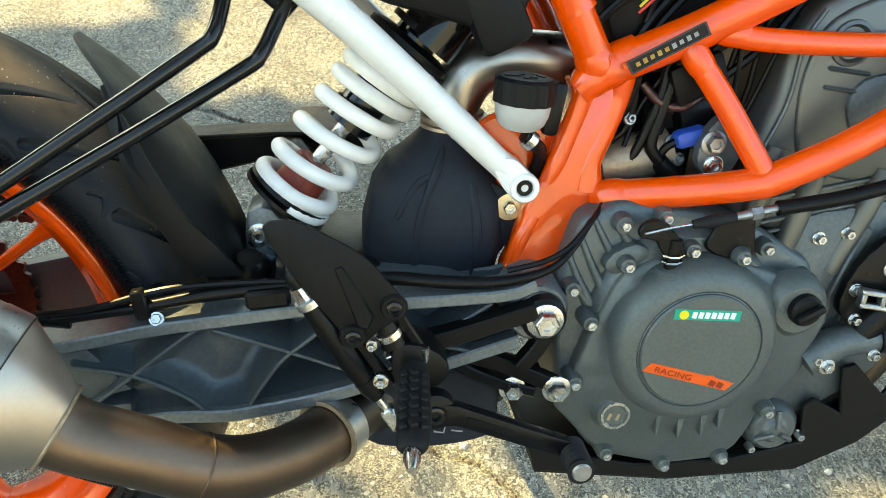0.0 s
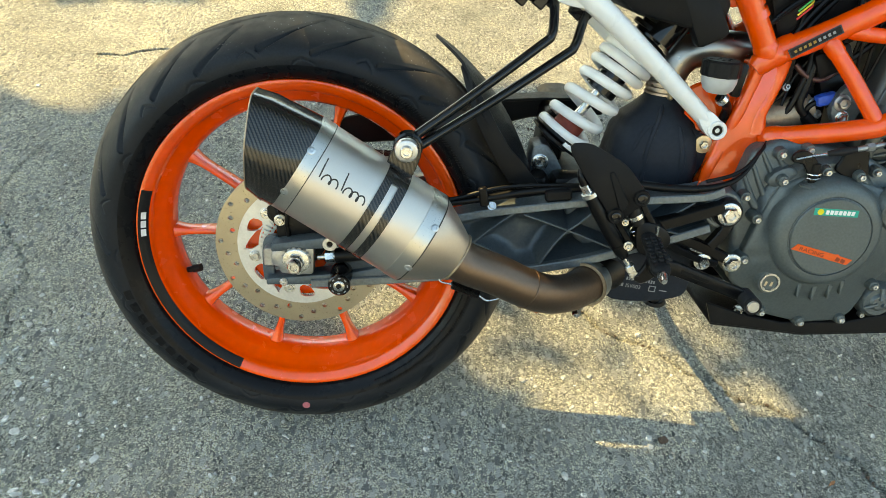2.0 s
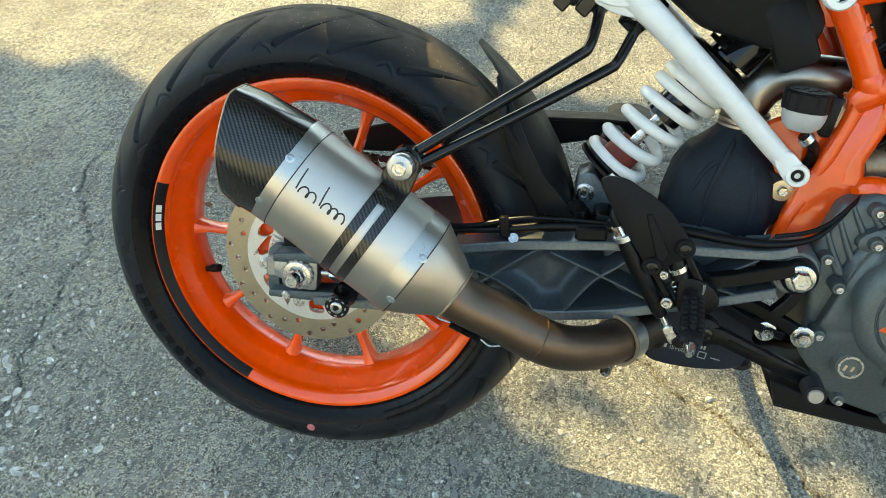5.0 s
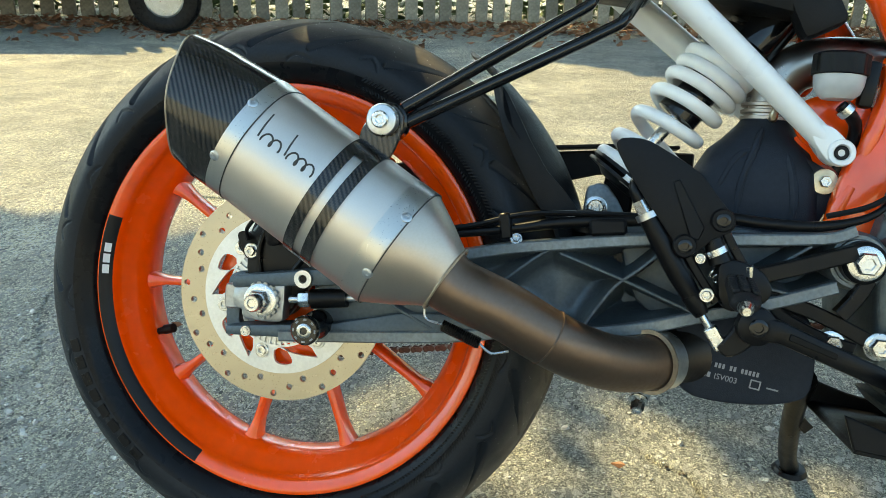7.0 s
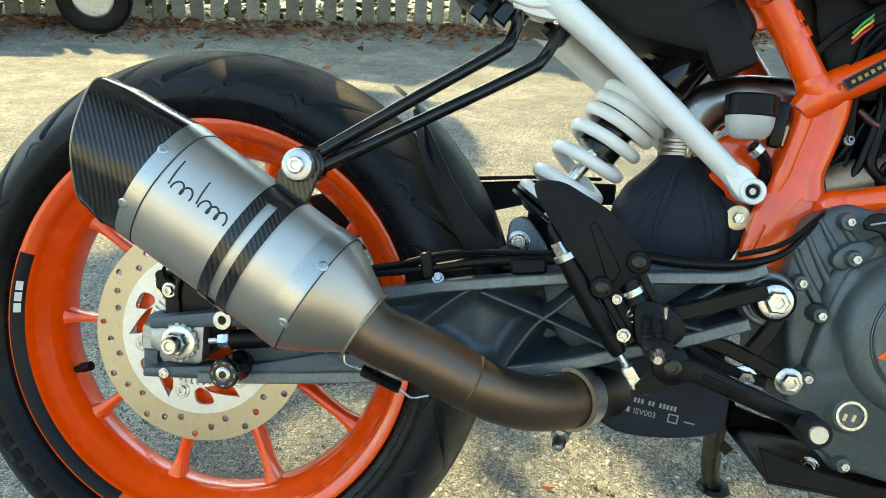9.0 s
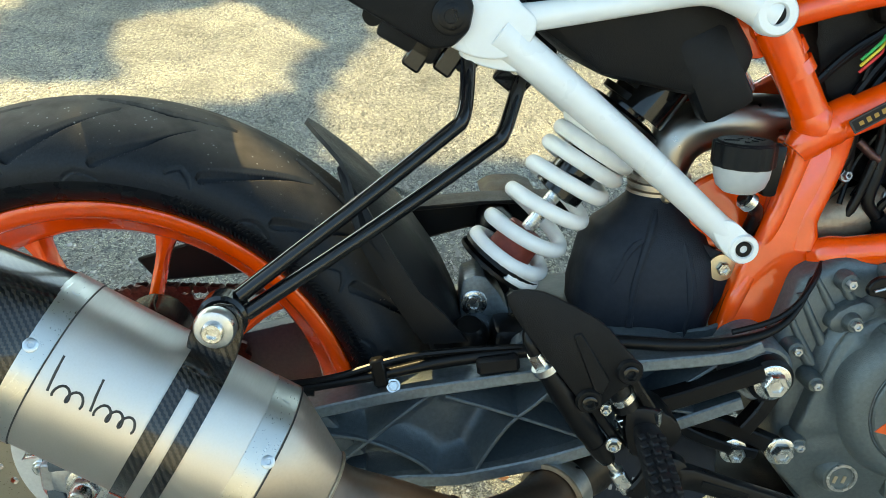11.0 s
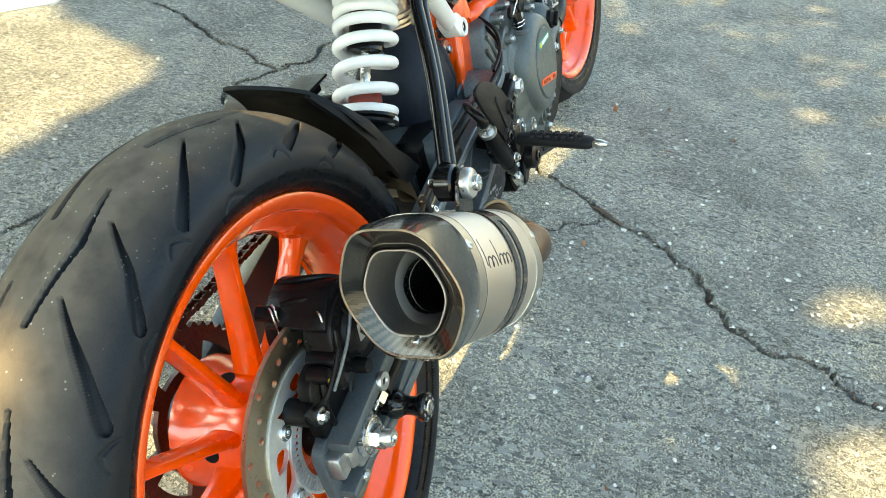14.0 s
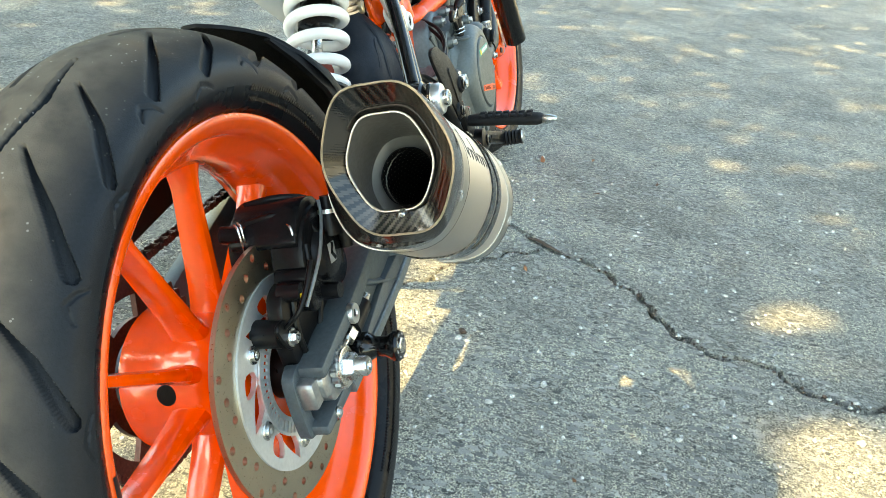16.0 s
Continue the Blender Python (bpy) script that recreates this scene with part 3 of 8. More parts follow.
def scatter(name, n, place, shape, mat, label, category, seed):
    """Many small pieces as one object."""
    r = random.Random(seed)
    verts, faces = [], []
    for _ in range(n):
        at, size = place(r)
        v, f = shape(r, size)
        turn = Euler((r.uniform(-0.5, 0.5), r.uniform(-0.5, 0.5), r.uniform(0, 6.28))).to_matrix()
        base = len(verts)
        verts += [tuple(turn @ Vector(q) + Vector(at)) for q in v]
        faces += [tuple(base + i for i in q) for q in f]
    return sheet(name, verts, faces, mat, label, category, "stuff")


def pebble(r, s):
    pts = [(s * r.uniform(0.6, 1) * math.cos(a), s * r.uniform(0.5, 0.9) * math.sin(a), 0) for a in (k * 1.047 + r.uniform(-0.3, 0.3) for k in range(6))]
    top = [(x * 0.7, y * 0.7, s * r.uniform(0.25, 0.5)) for x, y, _ in pts]
    return pts + top, [tuple(range(6, 12))] + [(k, (k + 1) % 6, 6 + (k + 1) % 6, 6 + k) for k in range(6)]


def dry_leaf(r, s):
    c = r.uniform(-0.3, 0.3) * s
    return [(-s, 0, 0.2 * s), (-0.2 * s, -0.45 * s, c), (s, 0, 0.1 * s), (-0.2 * s, 0.45 * s, -c)], [(0, 1, 2), (0, 2, 3)]


def stone_place(r):
    x = r.uniform(-1.1, 1.6)
    y = r.uniform(-0.95, 1.1)
    if r.random() < 0.25:
        x, y = r.gauss(-0.60, 0.24), r.gauss(-0.20, 0.25)
    return (x, y, 0.0), r.uniform(0.0022, 0.0065) if r.random() < 0.9 else r.uniform(0.006, 0.010)


scatter("aggregate_stones", 2600, stone_place, pebble, PEBBLE, "pale broken aggregate stones set in the concrete", "gravel", 7)

def flat_stone(r, s):
    """A flat angular stone, longer than wide, its top just proud of the concrete."""
    w, n = r.uniform(0.45, 0.8), 7
    ring = [(s * q * math.cos(a), s * w * q * math.sin(a)) for a, q in ((k * 6.283 / n + r.uniform(-0.25, 0.25), r.uniform(0.75, 1.0)) for k in range(n))]
    return [(x, y, -0.004) for x, y in ring] + [(x * 0.96, y * 0.96, 0.0006) for x, y in ring] + [(x * 0.8, y * 0.8, 0.0014) for x, y in ring], \
        [tuple(range(2 * n, 3 * n))] + [(m * n + k, m * n + (k + 1) % n, (m + 1) * n + (k + 1) % n, (m + 1) * n + k) for m in range(2) for k in range(n)]


def flat_scatter(name, n, place, mat, label, seed):
    """Stones laid flat in the surface, as one object."""
    r = random.Random(seed)
    verts, faces = [], []
    for _ in range(n):
        (x, y), size = place(r)
        v, f = flat_stone(r, size)
        turn = r.uniform(0, 6.28)
        c, d, base = math.cos(turn), math.sin(turn), len(verts)
        verts += [(x + c * a - d * b, y + d * a + c * b, h) for a, b, h in v]
        faces += [tuple(base + i for i in q) for q in f]
    return sheet(name, verts, faces, mat, label, "gravel", "stuff")


flat_scatter("worn_pebbles", 210, lambda r: ((r.gauss(-0.50, 0.075), r.gauss(-0.36, 0.15)), r.uniform(0.005, 0.0125)), PEBBLE, "flat pale pebbles worn bare in the old concrete", 17)
flat_scatter("aggregate_chips", 900, lambda r: ((r.uniform(-0.75, 1.5), r.uniform(-0.95, 0.6)), r.uniform(0.0025, 0.0062)), CHIP, "grey stone chips showing in the concrete", 18)


def crack_place(r):
    half, depth, line = CRACKS[r.choice((0, 0, 3, 3, 4, 1))]
    k = r.randrange(len(line) - 1)
    t = r.random()
    q = line[k] * (1 - t) + line[k + 1] * t
    return (q[0] + r.gauss(0, half * 1.3), q[1] + r.gauss(0, half * 1.3), -0.001), r.uniform(0.002, 0.006)


scatter("crack_debris", 150, crack_place, pebble, RUSTY, "brown dirt crumbs and bark flakes lying in the cracks", "debris", 8)
scatter("fallen_flakes", 26, lambda r: ((r.uniform(-0.9, 1.5), r.uniform(-0.6, 1.9), 0.004), r.uniform(0.006, 0.014)), dry_leaf, DEAD_LEAF,
        "a few small dry leaf scraps on the concrete", "leaf litter", 9)

# bark strip lying in the crack and a crumbled pit in the concrete
flake = thing("bark_strip", "thin brown strip of bark lying along a crack", "bark strip", pose(0.955, -0.235, 0.004, 0, 0, 60))
part("strip", tube([(-0.04, 0, 0), (-0.01, 0.004, 0.003), (0.02, -0.002, 0.002), (0.045, 0.003, 0)], [0.002, 0.005, 0.005, 0.002], 8, 4, flat=0.5), RUSTY, flake)
pit = thing("concrete_chip", "loose brown chip of concrete beside a small pit", "chip", pose(0.585, -0.135, 0.0, 0, 0, 25))
part("chip_body", moved(block((0.018, 0.012, 0.007), pose(0, 0, 0.002, 12, 8, 0), 0.003, 1), Matrix.Identity(4)), RUSTY, pit)
part("crumb", block((0.012, 0.010, 0.007), pose(-0.02, 0.012, 0.002, -10, 20, 40), 0.002, 1), PEBBLE, pit)

# ---- unseen plain walls added round the place for reflections and bounced light ----
for wall_name, size, at in (("wall_south", (20.0, 0.25, 3.0), (0.0, -7.0, 1.5)), ("wall_east", (0.25, 14.0, 3.0), (10.0, 0.1, 1.5))):
    me = bpy.data.meshes.new(wall_name)
    bm = block(size, pose(*at), 0.02, 1)
    bm.to_mesh(me)
    bm.free()
    me.materials.append(UNSEEN_WALL)
    tagged(new(wall_name, me), "plain pale grey wall, unseen, added for bounced light", "wall", kind="structure")

# ---- fence, leaf litter and trailer in the distance ----
FENCE_A, FENCE_B = Vector((-8.5, 2.2, 0)), Vector((7.0, 8.2, 0))
fence_way = (FENCE_B - FENCE_A).normalized()
fence_turn = math.degrees(math.atan2(fence_way.y, fence_way.x))
fence = thing("picket_fence", "weathered grey wooden picket fence with gaps between its boards", "fence", pose(*FENCE_A, 0, 0, fence_turn))
fence_len = (FENCE_B - FENCE_A).length
for z in (0.35, 1.25):
    part("rail", block((fence_len, 0.04, 0.09), pose(fence_len / 2, 0.035, z), 0.005, 1), FENCE_WOOD, fence)
picket = part("picket", prism([(-0.045, 0.03), (0.045, 0.03), (0.045, 1.42), (0.0, 1.5), (-0.045, 1.42)], -0.011, 0.011, 0.003, 1), FENCE_WOOD, fence)
r = random.Random(4)
s = 0.1
picket.matrix_basis = pose(0.05, 0, 0)
while s < fence_len:
    again(picket, pose(s, r.uniform(-0.006, 0.006), r.uniform(-0.02, 0.01), r.uniform(-1, 1), r.uniform(-1.2, 1.2), r.uniform(-2, 2)), fence)
    s += 0.126 + r.uniform(-0.012, 0.018)


def litter_place(r):
    k = r.uniform(0, fence_len)
    q = FENCE_A + fence_way * k + Vector((fence_way.y, -fence_way.x, 0)) * abs(r.gauss(0.0, 0.42))
    return (q.x, q.y, r.uniform(0.0, 0.035)), r.uniform(0.02, 0.05)


scatter("leaf_litter", 5200, litter_place, dry_leaf, DEAD_LEAF, "brown dead leaves heaped along the foot of the fence", "leaf litter", 11)

trailer = thing("utility_trailer", "black utility trailer with a small grey steel wheel", "trailer", pose(-2.42, 3.93, 0, 0, 0, fence_turn))
part("chassis", block((2.2, 1.1, 0.10), pose(-1.45, 0.35, 0.36), 0.01, 1), TRAILER_BLACK, trailer)
part("side_board", block((2.2, 0.03, 0.30), pose(-1.45, -0.22, 0.56), 0.004, 1), TRAILER_BLACK, trailer)
part("mudguard", tube([(-0.32, 0, 0.22), (-0.26, 0, 0.42), (0, 0, 0.50), (0.26, 0, 0.42), (0.32, 0, 0.22)], 0.07, 8, 4, flat=0.12), TRAILER_BLACK, trailer)
twheel = part("trailer_tyre", lathe([(0.115, -0.05), (0.15, -0.066), (0.20, -0.064), (0.215, -0.045), (0.22, 0), (0.215, 0.045), (0.20, 0.064), (0.15, 0.066), (0.115, 0.05)], 40, at=(0, -0.02, 0.215)), SIDEWALL, trailer)
part("trailer_rim", lathe([(0.118, -0.055), (0.108, -0.058), (0.10, -0.035), (0.07, -0.030), (0.05, -0.045), (0.025, -0.05), (0.0, -0.05)], 32, at=(0, -0.02, 0.215)), ALU, twheel)

def hedge_place(r):
    k = r.uniform(0, fence_len)
    q = FENCE_A + fence_way * k - Vector((fence_way.y, -fence_way.x, 0)) * r.uniform(0.12, 1.1)
    return (q.x, q.y, abs(r.gauss(0, 0.5))), r.uniform(0.04, 0.09)


scatter("undergrowth", 9000, hedge_place, dry_leaf, GREEN_LEAF, "dark green undergrowth behind the fence", "undergrowth", 13)

# ---- unseen trees added to shade the driveway, leaves left out over its sunlit pools ----
LIT_POOLS = (  # corners of the larger sunlit pools
    ((0.16, 0.06), (0.278, 0.064), (0.315, -0.01), (0.35, -0.078), (0.427, -0.126), (0.527, -0.149), (0.60, -0.162), (0.692, -0.178), (0.757, -0.19), (0.785, -0.118), (0.75, -0.023), (0.71, 0.044), (0.683, 0.133), (0.62, 0.24), (0.30, 0.32), (0.02, 0.30), (0.0, 0.12)),
    ((0.075, -0.245), (0.11, -0.235), (0.20, -0.295), (0.225, -0.34), (0.16, -0.35)),
    ((0.41, -0.36), (0.61, -0.40), (0.63, -0.51), (0.46, -0.49)),
    ((0.80, -0.65), (0.88, -0.72), (0.88, -0.76), (0.79, -0.70)),
    ((0.55, -0.67), (0.54, -0.82), (0.40, -0.86), (0.30, -0.62), (0.43, -0.64)),
    ((1.06, 0.03), (1.29, -0.03), (1.29, -0.08), (1.08, -0.08)),
    ((0.10, 1.02), (0.42, 1.06), (0.80, 1.02), (1.16, 0.98), (1.34, 1.50), (1.20, 1.76), (0.95, 1.72), (0.60, 1.55), (0.72, 1.95), (0.20, 1.95), (0.05, 1.35)),
    ((-1.25, 1.30), (-1.0, 0.98), (-0.82, 0.82), (-0.64, 0.79), (-0.50, 0.90), (-0.42, 1.2), (-0.5, 1.4)),
    ((-0.62, 1.85), (-0.45, 1.30), (-0.10, 1.33), (-0.02, 1.75), (-0.30, 2.05)),
    ((-3.3, 3.1), (-3.0, 1.6), (-1.45, 0.8), (-0.95, 0.85), (-1.0, 1.75), (-1.2, 2.75), (-2.0, 3.4)),
    ((-0.30, 2.75), (0.35, 2.60), (0.40, 3.60), (-0.10, 3.75)),
    ((-0.03, 3.0), (0.08, 2.2), (0.24, 1.65), (0.62, 1.5), (0.80, 2.45), (0.60, 3.5)))


def lit(x, y):
    """Where leaves are left out so sun pools reach the ground; x and y are arrays."""
    out = np.zeros(x.shape, dtype=bool)
    for number, pool in enumerate(LIT_POOLS):
        shifts = ((0, 0), (-0.045, 0), (0.045, 0), (0, -0.045), (0, 0.045)) if number else ((0, 0), (-0.09, 0), (-0.04, 0.045), (0.03, 0), (0, -0.045), (0, 0.045))
        for u, v in shifts:
            odd = np.zeros(x.shape, dtype=bool)
            for (ax, ay), (bx, by) in zip(pool, pool[1:] + pool[:1]):
                if ay != by:
                    odd ^= ((ay > y + v) != (by > y + v)) & (x + u < ax + (y + v - ay) / (by - ay) * (bx - ax))
            out |= odd
    for cx, cy, rx, ry in ((1.45, -0.15, 0.12, 0.04), (2.15, -0.05, 0.10, 0.05), (1.55, -0.16, 0.08, 0.04), (0.75, 2.2, 0.30, 0.18), (0.6, 2.5, 0.9, 0.12), (-0.6, 2.9, 0.4, 0.15), (-3.2, 1.2, 0.8, 0.6)):
        wob = 1 + 0.25 * np.sin(5 * np.arctan2(y - cy, x - cx) + cx * 9)
        out |= ((x - cx) / rx) ** 2 + ((y - cy) / ry) ** 2 < wob
    return out


def tree_crown(count, seed, cx, cy, rx, ry):
    """Leaves in a layer above the driveway, each a small folded blade."""
    g = np.random.default_rng(seed)
    n = count * 4
    x, y = cx + g.uniform(-1.3, 1.3, n) * rx, cy + g.uniform(-1.3, 1.3, n) * ry
    way = np.arctan2((y - cy) / ry, (x - cx) / rx)
    edge = 1 + 0.10 * np.sin(5 * way + seed) + 0.07 * np.sin(11 * way + 2 * seed) + g.normal(0, 0.05, n)
    keep = np.flatnonzero((~lit(x, y) | ((g.random(n) < 0.05) & (np.abs(x - 0.4) < 0.4) & (np.abs(y) < 0.35))) & (np.hypot((x - cx) / rx, (y - cy) / ry) < edge))[:count]
    x, y, n = x[keep], y[keep], len(keep)
    at = np.stack([x, y, np.zeros(n)], -1) + np.array(TO_SUN)[None, :] * g.uniform(5.0, 7.0, n)[:, None]
    size = g.uniform(0.036, 0.062, n)[:, None]
    axes = g.normal(size=(n, 2, 3))
    u = axes[:, 0] / np.linalg.norm(axes[:, 0], axis=1, keepdims=True)
    v = axes[:, 1] - u * (axes[:, 1] * u).sum(1, keepdims=True)
    v /= np.linalg.norm(v, axis=1, keepdims=True)
    w = np.cross(u, v)
    corners = [at + size * (a * u + b * v + c * w) for a, b, c in ((-1.4, 0, 0), (-0.2, -0.7, 0.2), (1.4, 0, 0), (-0.2, 0.7, 0.2))]
    return np.stack(corners, 1).reshape(-1, 3).tolist(), np.arange(4 * n).reshape(-1, 4).tolist()


for number, (cx, cy, rx, ry, count, foot) in enumerate(((-1.5, 1.3, 3.3, 3.9, 33000, (-7.2, 6.6)), (3.0, 0.6, 4.3, 4.5, 50000, (0.0, 7.4)))):
    tree = thing("tree", "unseen leafy tree added behind the fence to shade the driveway", "tree", pose(*foot, 0))
    trunk_top = Vector((0.4, -1.9, 4.6))
    part("trunk", tube([(0, 0, 0), (0.1, -0.2, 1.4), (0.15, -0.8, 2.9), trunk_top], [0.24, 0.19, 0.15, 0.09], 12, 5), BARK, tree)
    for q in ((-2.2, -1.6, 4.6), (1.8, -2.4, 4.6), (0.6, -3.4, 4.5)):
        part("limb", tube([(0.15, -0.8, 2.9), Vector(q) * 0.6 + Vector((0, 0, 1.0)), q], [0.11, 0.07, 0.03], 8, 4), BARK, tree)
    v, f = tree_crown(count, 21 + number, cx, cy, rx, ry)
    me = bpy.data.meshes.new("crown")
    me.from_pydata([(a - foot[0], b - foot[1], c) for a, b, c in v], [], f)
    me.materials.append(GREEN_LEAF)
    crown = new("crown", me)
    crown.parent = tree

# ---- motorcycle: built in its own axes, origin at the rear axle, leaning on its side stand ----
LEAN_DEG, AXLE_Z = -17.26, 0.2974
BIKE = pose(0, 0, AXLE_Z, LEAN_DEG)
bike = thing("motorcycle", "orange, white and black naked motorcycle leaning on its side stand", "motorcycle", BIKE)


def spin(deg):
    """A turn about the axle."""
    return Matrix.Rotation(radians(-deg), 4, "Y")


# -- wheels --
def tyre_mesh(tread_r, rim_r, half, rim_half, period, seg, grooves=True):
    """A tyre with its tread grooves cut in; period: degrees from one set of grooves to the next."""
    h = half
    prof = [(rim_r - 0.006, rim_half - 0.007), (rim_r + 0.001, rim_half + 0.001), (rim_r + 0.004, rim_half + 0.006), (rim_r + 0.014, h - 0.0035), (rim_r + 0.026, h),
            (rim_r + 0.037, h - 0.001), (tread_r - 0.033, h - 0.007), (tread_r - 0.019, h - 0.0205), (tread_r - 0.0095, h - 0.037), (tread_r - 0.003, h - 0.055), (tread_r, 0.0)]
    pts = np.array([(q.x, -q.y) for q in spline([(rr, y, 0) for rr, y in prof], 12 if grooves else 4)])
    if grooves:
        run = np.concatenate([[0], np.cumsum(np.hypot(*np.diff(pts, axis=0).T))])
        even = np.linspace(0, run[-1], 106)
        pts = np.stack([np.interp(even, run, pts[:, 0]), np.interp(even, run, pts[:, 1])], -1)
    pts = np.concatenate([pts, pts[-2::-1] * (1, -1)])
    n = len(pts)
    step = np.concatenate([[0], np.cumsum(np.hypot(*np.diff(pts, axis=0).T))])
    lat = np.abs(step - step[n // 2])
    angle = np.arange(seg) * 360.0 / seg
    cut = np.zeros((seg, n))
    if grooves:
        # each groove: half width at its start, middle and end, depth, corners as (degrees, metres from the crown)
        marks = (((0.0008, 0.0031, 0.0020), 0.0085, ((2.0, 0.019), (12.0, 0.0255), (24.0, 0.013))),
                 ((0.0006, 0.0034, 0.0042), 0.0078, ((7.5, 0.037), (14.0, 0.066), (21.5, 0.089))),
                 ((0.0006, 0.0038, 0.0046), 0.0078, ((20.0, 0.031), (28.5, 0.060), (36.0, 0.082))),
                 ((0.0012, 0.0012, 0.0006), 0.0022, ((7.0, 0.081), (5.4, 0.087), (4.5, 0.094))),
                 ((0.0012, 0.0010, 0.0005), 0.0022, ((7.0, 0.081), (8.4, 0.084), (9.3, 0.088))),
                 ((0.0012, 0.0012, 0.0006), 0.0022, ((24.6, 0.097), (22.6, 0.099), (20.8, 0.103))),
                 ((0.0012, 0.0010, 0.0005), 0.0022, ((24.6, 0.097), (26.0, 0.100), (27.0, 0.104))))
        for side in (-1, 1):
            col = np.where(np.sign(pts[:, 1]) == side)[0]
            base = (angle[:, None] + (0 if side < 0 else period / 2)) % period
            s = lat[col][None, :]
            for wide, deep, line in marks:
                line = np.array([(a * 0.00524, b) for a, b in line])
                for shift in (-2, -1, 0, 1):
                    u = (base - shift * period - period) * 0.00524
                    for k in range(2):
                        (ax, ay), (bx, by) = line[k], line[k + 1]
                        dx, dy = bx - ax, by - ay
                        t = np.clip(((u - ax) * dx + (s - ay) * dy) / (dx * dx + dy * dy), 0, 1)
                        off = np.hypot(u - ax - t * dx, s - ay - t * dy)
                        w = wide[k] + (wide[k + 1] - wide[k]) * t
                        cut[:, col] = np.maximum(cut[:, col], deep * np.clip(1.0 - (off - w) / 0.0010, 0, 1))
    rad = pts[None, :, 0] - cut * np.clip((pts[None, :, 0] - rim_r) / 0.06, 0.3, 1)
    yy = pts[None, :, 1] - np.sign(pts[None, :, 1]) * cut * np.clip((lat[None, :] - 0.06) / 0.05, 0, 1) * 0.7
    a = np.radians(angle)[:, None]
    verts = np.stack([rad * np.cos(a), yy + 0 * a, rad * np.sin(a)], -1)
    idx = np.arange(seg * n).reshape(seg, n)
    nxt = np.roll(idx, -1, 0)
    f = np.stack([idx[:, :-1], nxt[:, :-1], nxt[:, 1:], idx[:, 1:]], -1).reshape(-1, 4)
    return verts.reshape(-1, 3), f


def add_tyre(parent, *args):
    v, f = tyre_mesh(*args)
    me = bpy.data.meshes.new("tyre")
    me.vertices.add(len(v))
    me.vertices.foreach_set("co", v.reshape(-1).astype(np.float32))
    me.loops.add(f.size)
    me.loops.foreach_set("vertex_index", f.reshape(-1).astype(np.int32))
    me.polygons.add(len(f))
    me.polygons.foreach_set("loop_start", np.arange(0, f.size, 4, dtype=np.int32))
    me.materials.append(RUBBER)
    me.materials.append(SIDEWALL)
    me.polygons.foreach_set("use_smooth", np.ones(len(f), dtype=bool))
    mid = v[f].mean(1)
    me.polygons.foreach_set("material_index", (np.hypot(mid[:, 0], mid[:, 2]) < args[1] + 0.021).astype(np.int32))
    me.update(calc_edges=True)
    me.validate()
    me.set_sharp_from_angle(angle=radians(62))
    ob = new("tyre", me)
    ob.parent = parent
    return ob


def rim_profile(r, h):
    side = [(r + 0.0005, h - 0.0005), (r - 0.0005, h + 0.0025), (r - 0.003, h + 0.0035), (r - 0.007, h + 0.0025), (r - 0.013, h - 0.002), (r - 0.0165, h - 0.006),
            (r - 0.0175, h - 0.011), (r - 0.020, h - 0.018), (r - 0.031, h - 0.027), (r - 0.038, h - 0.040), (r - 0.040, 0.006)]
    inner = [(rr, -y) for rr, y in side] + [(rr, y) for rr, y in side[::-1]]
    back = [(r - 0.004, h - 0.006), (r - 0.012, h - 0.015), (r - 0.022, h - 0.03), (r - 0.030, 0.0), (r - 0.022, -h + 0.03), (r - 0.012, -h + 0.015), (r - 0.004, -h + 0.006)]
    return inner + back


def spoke_mesh(r0, r1, w0, w1, d0, d1, shift=0.0):
    """A slim rounded spoke that flares into hub and rim."""
    rings = []
    for k in range(13):
        t = k / 12
        rr = r0 + (r1 - r0) * t
        flare = 1.3 * max(0, (t - 0.78) / 0.22) ** 2 + 0.7 * max(0, (0.25 - t) / 0.25) ** 2
        w, d = (w0 + (w1 - w0) * t) * (1 + flare) / 2, (d0 + (d1 - d0) * t) * (1 + 0.25 * flare) / 2
        ring = []
        for j in range(14):
            a = 2 * math.pi * j / 14
            c, s = math.cos(a), math.sin(a)
            q = (abs(c) ** 3 + abs(s) ** 3) ** (-1 / 3)
            ring.append(Vector((rr, shift * t + d * q * s, w * q * c)))
        rings.append(ring)
    return loft(rings)


rear = part("rear_wheel", lathe(rim_profile(0.232, 0.058), 128, closed=True), ORANGE_WHEEL, bike, "glossy orange cast rim")
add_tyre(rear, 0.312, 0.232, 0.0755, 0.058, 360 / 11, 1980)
spoke = part("spoke", spoke_mesh(0.048, 0.1965, 0.0135, 0.0105, 0.036, 0.025), ORANGE_WHEEL, rear)
for k in range(10):
    m = spin(148 + 36 * k)
    if k == 0:
        spoke.matrix_basis = m
    else:
        again(spoke, m)
part("hub", lathe([(0.020, -0.060), (0.040, -0.060), (0.044, -0.057), (0.046, -0.045), (0.056, -0.036), (0.060, -0.026), (0.061, 0.0), (0.060, 0.03), (0.066, 0.045), (0.068, 0.060), (0.060, 0.066), (0.020, 0.066)], 64), ORANGE_WHEEL, rear)
# dark discs on the hub paint the shade of its holes
for k in range(5):
    part("hub_hole", moved(lathe([(0.0095, 0.002), (0.0095, -0.0006), (0.0, -0.0009)], 24), spin(-124 - 72 * k) @ facing((0.0605, 0.018, 0), (1, 0, 0))), DARK_AND_HOLLOW, rear)
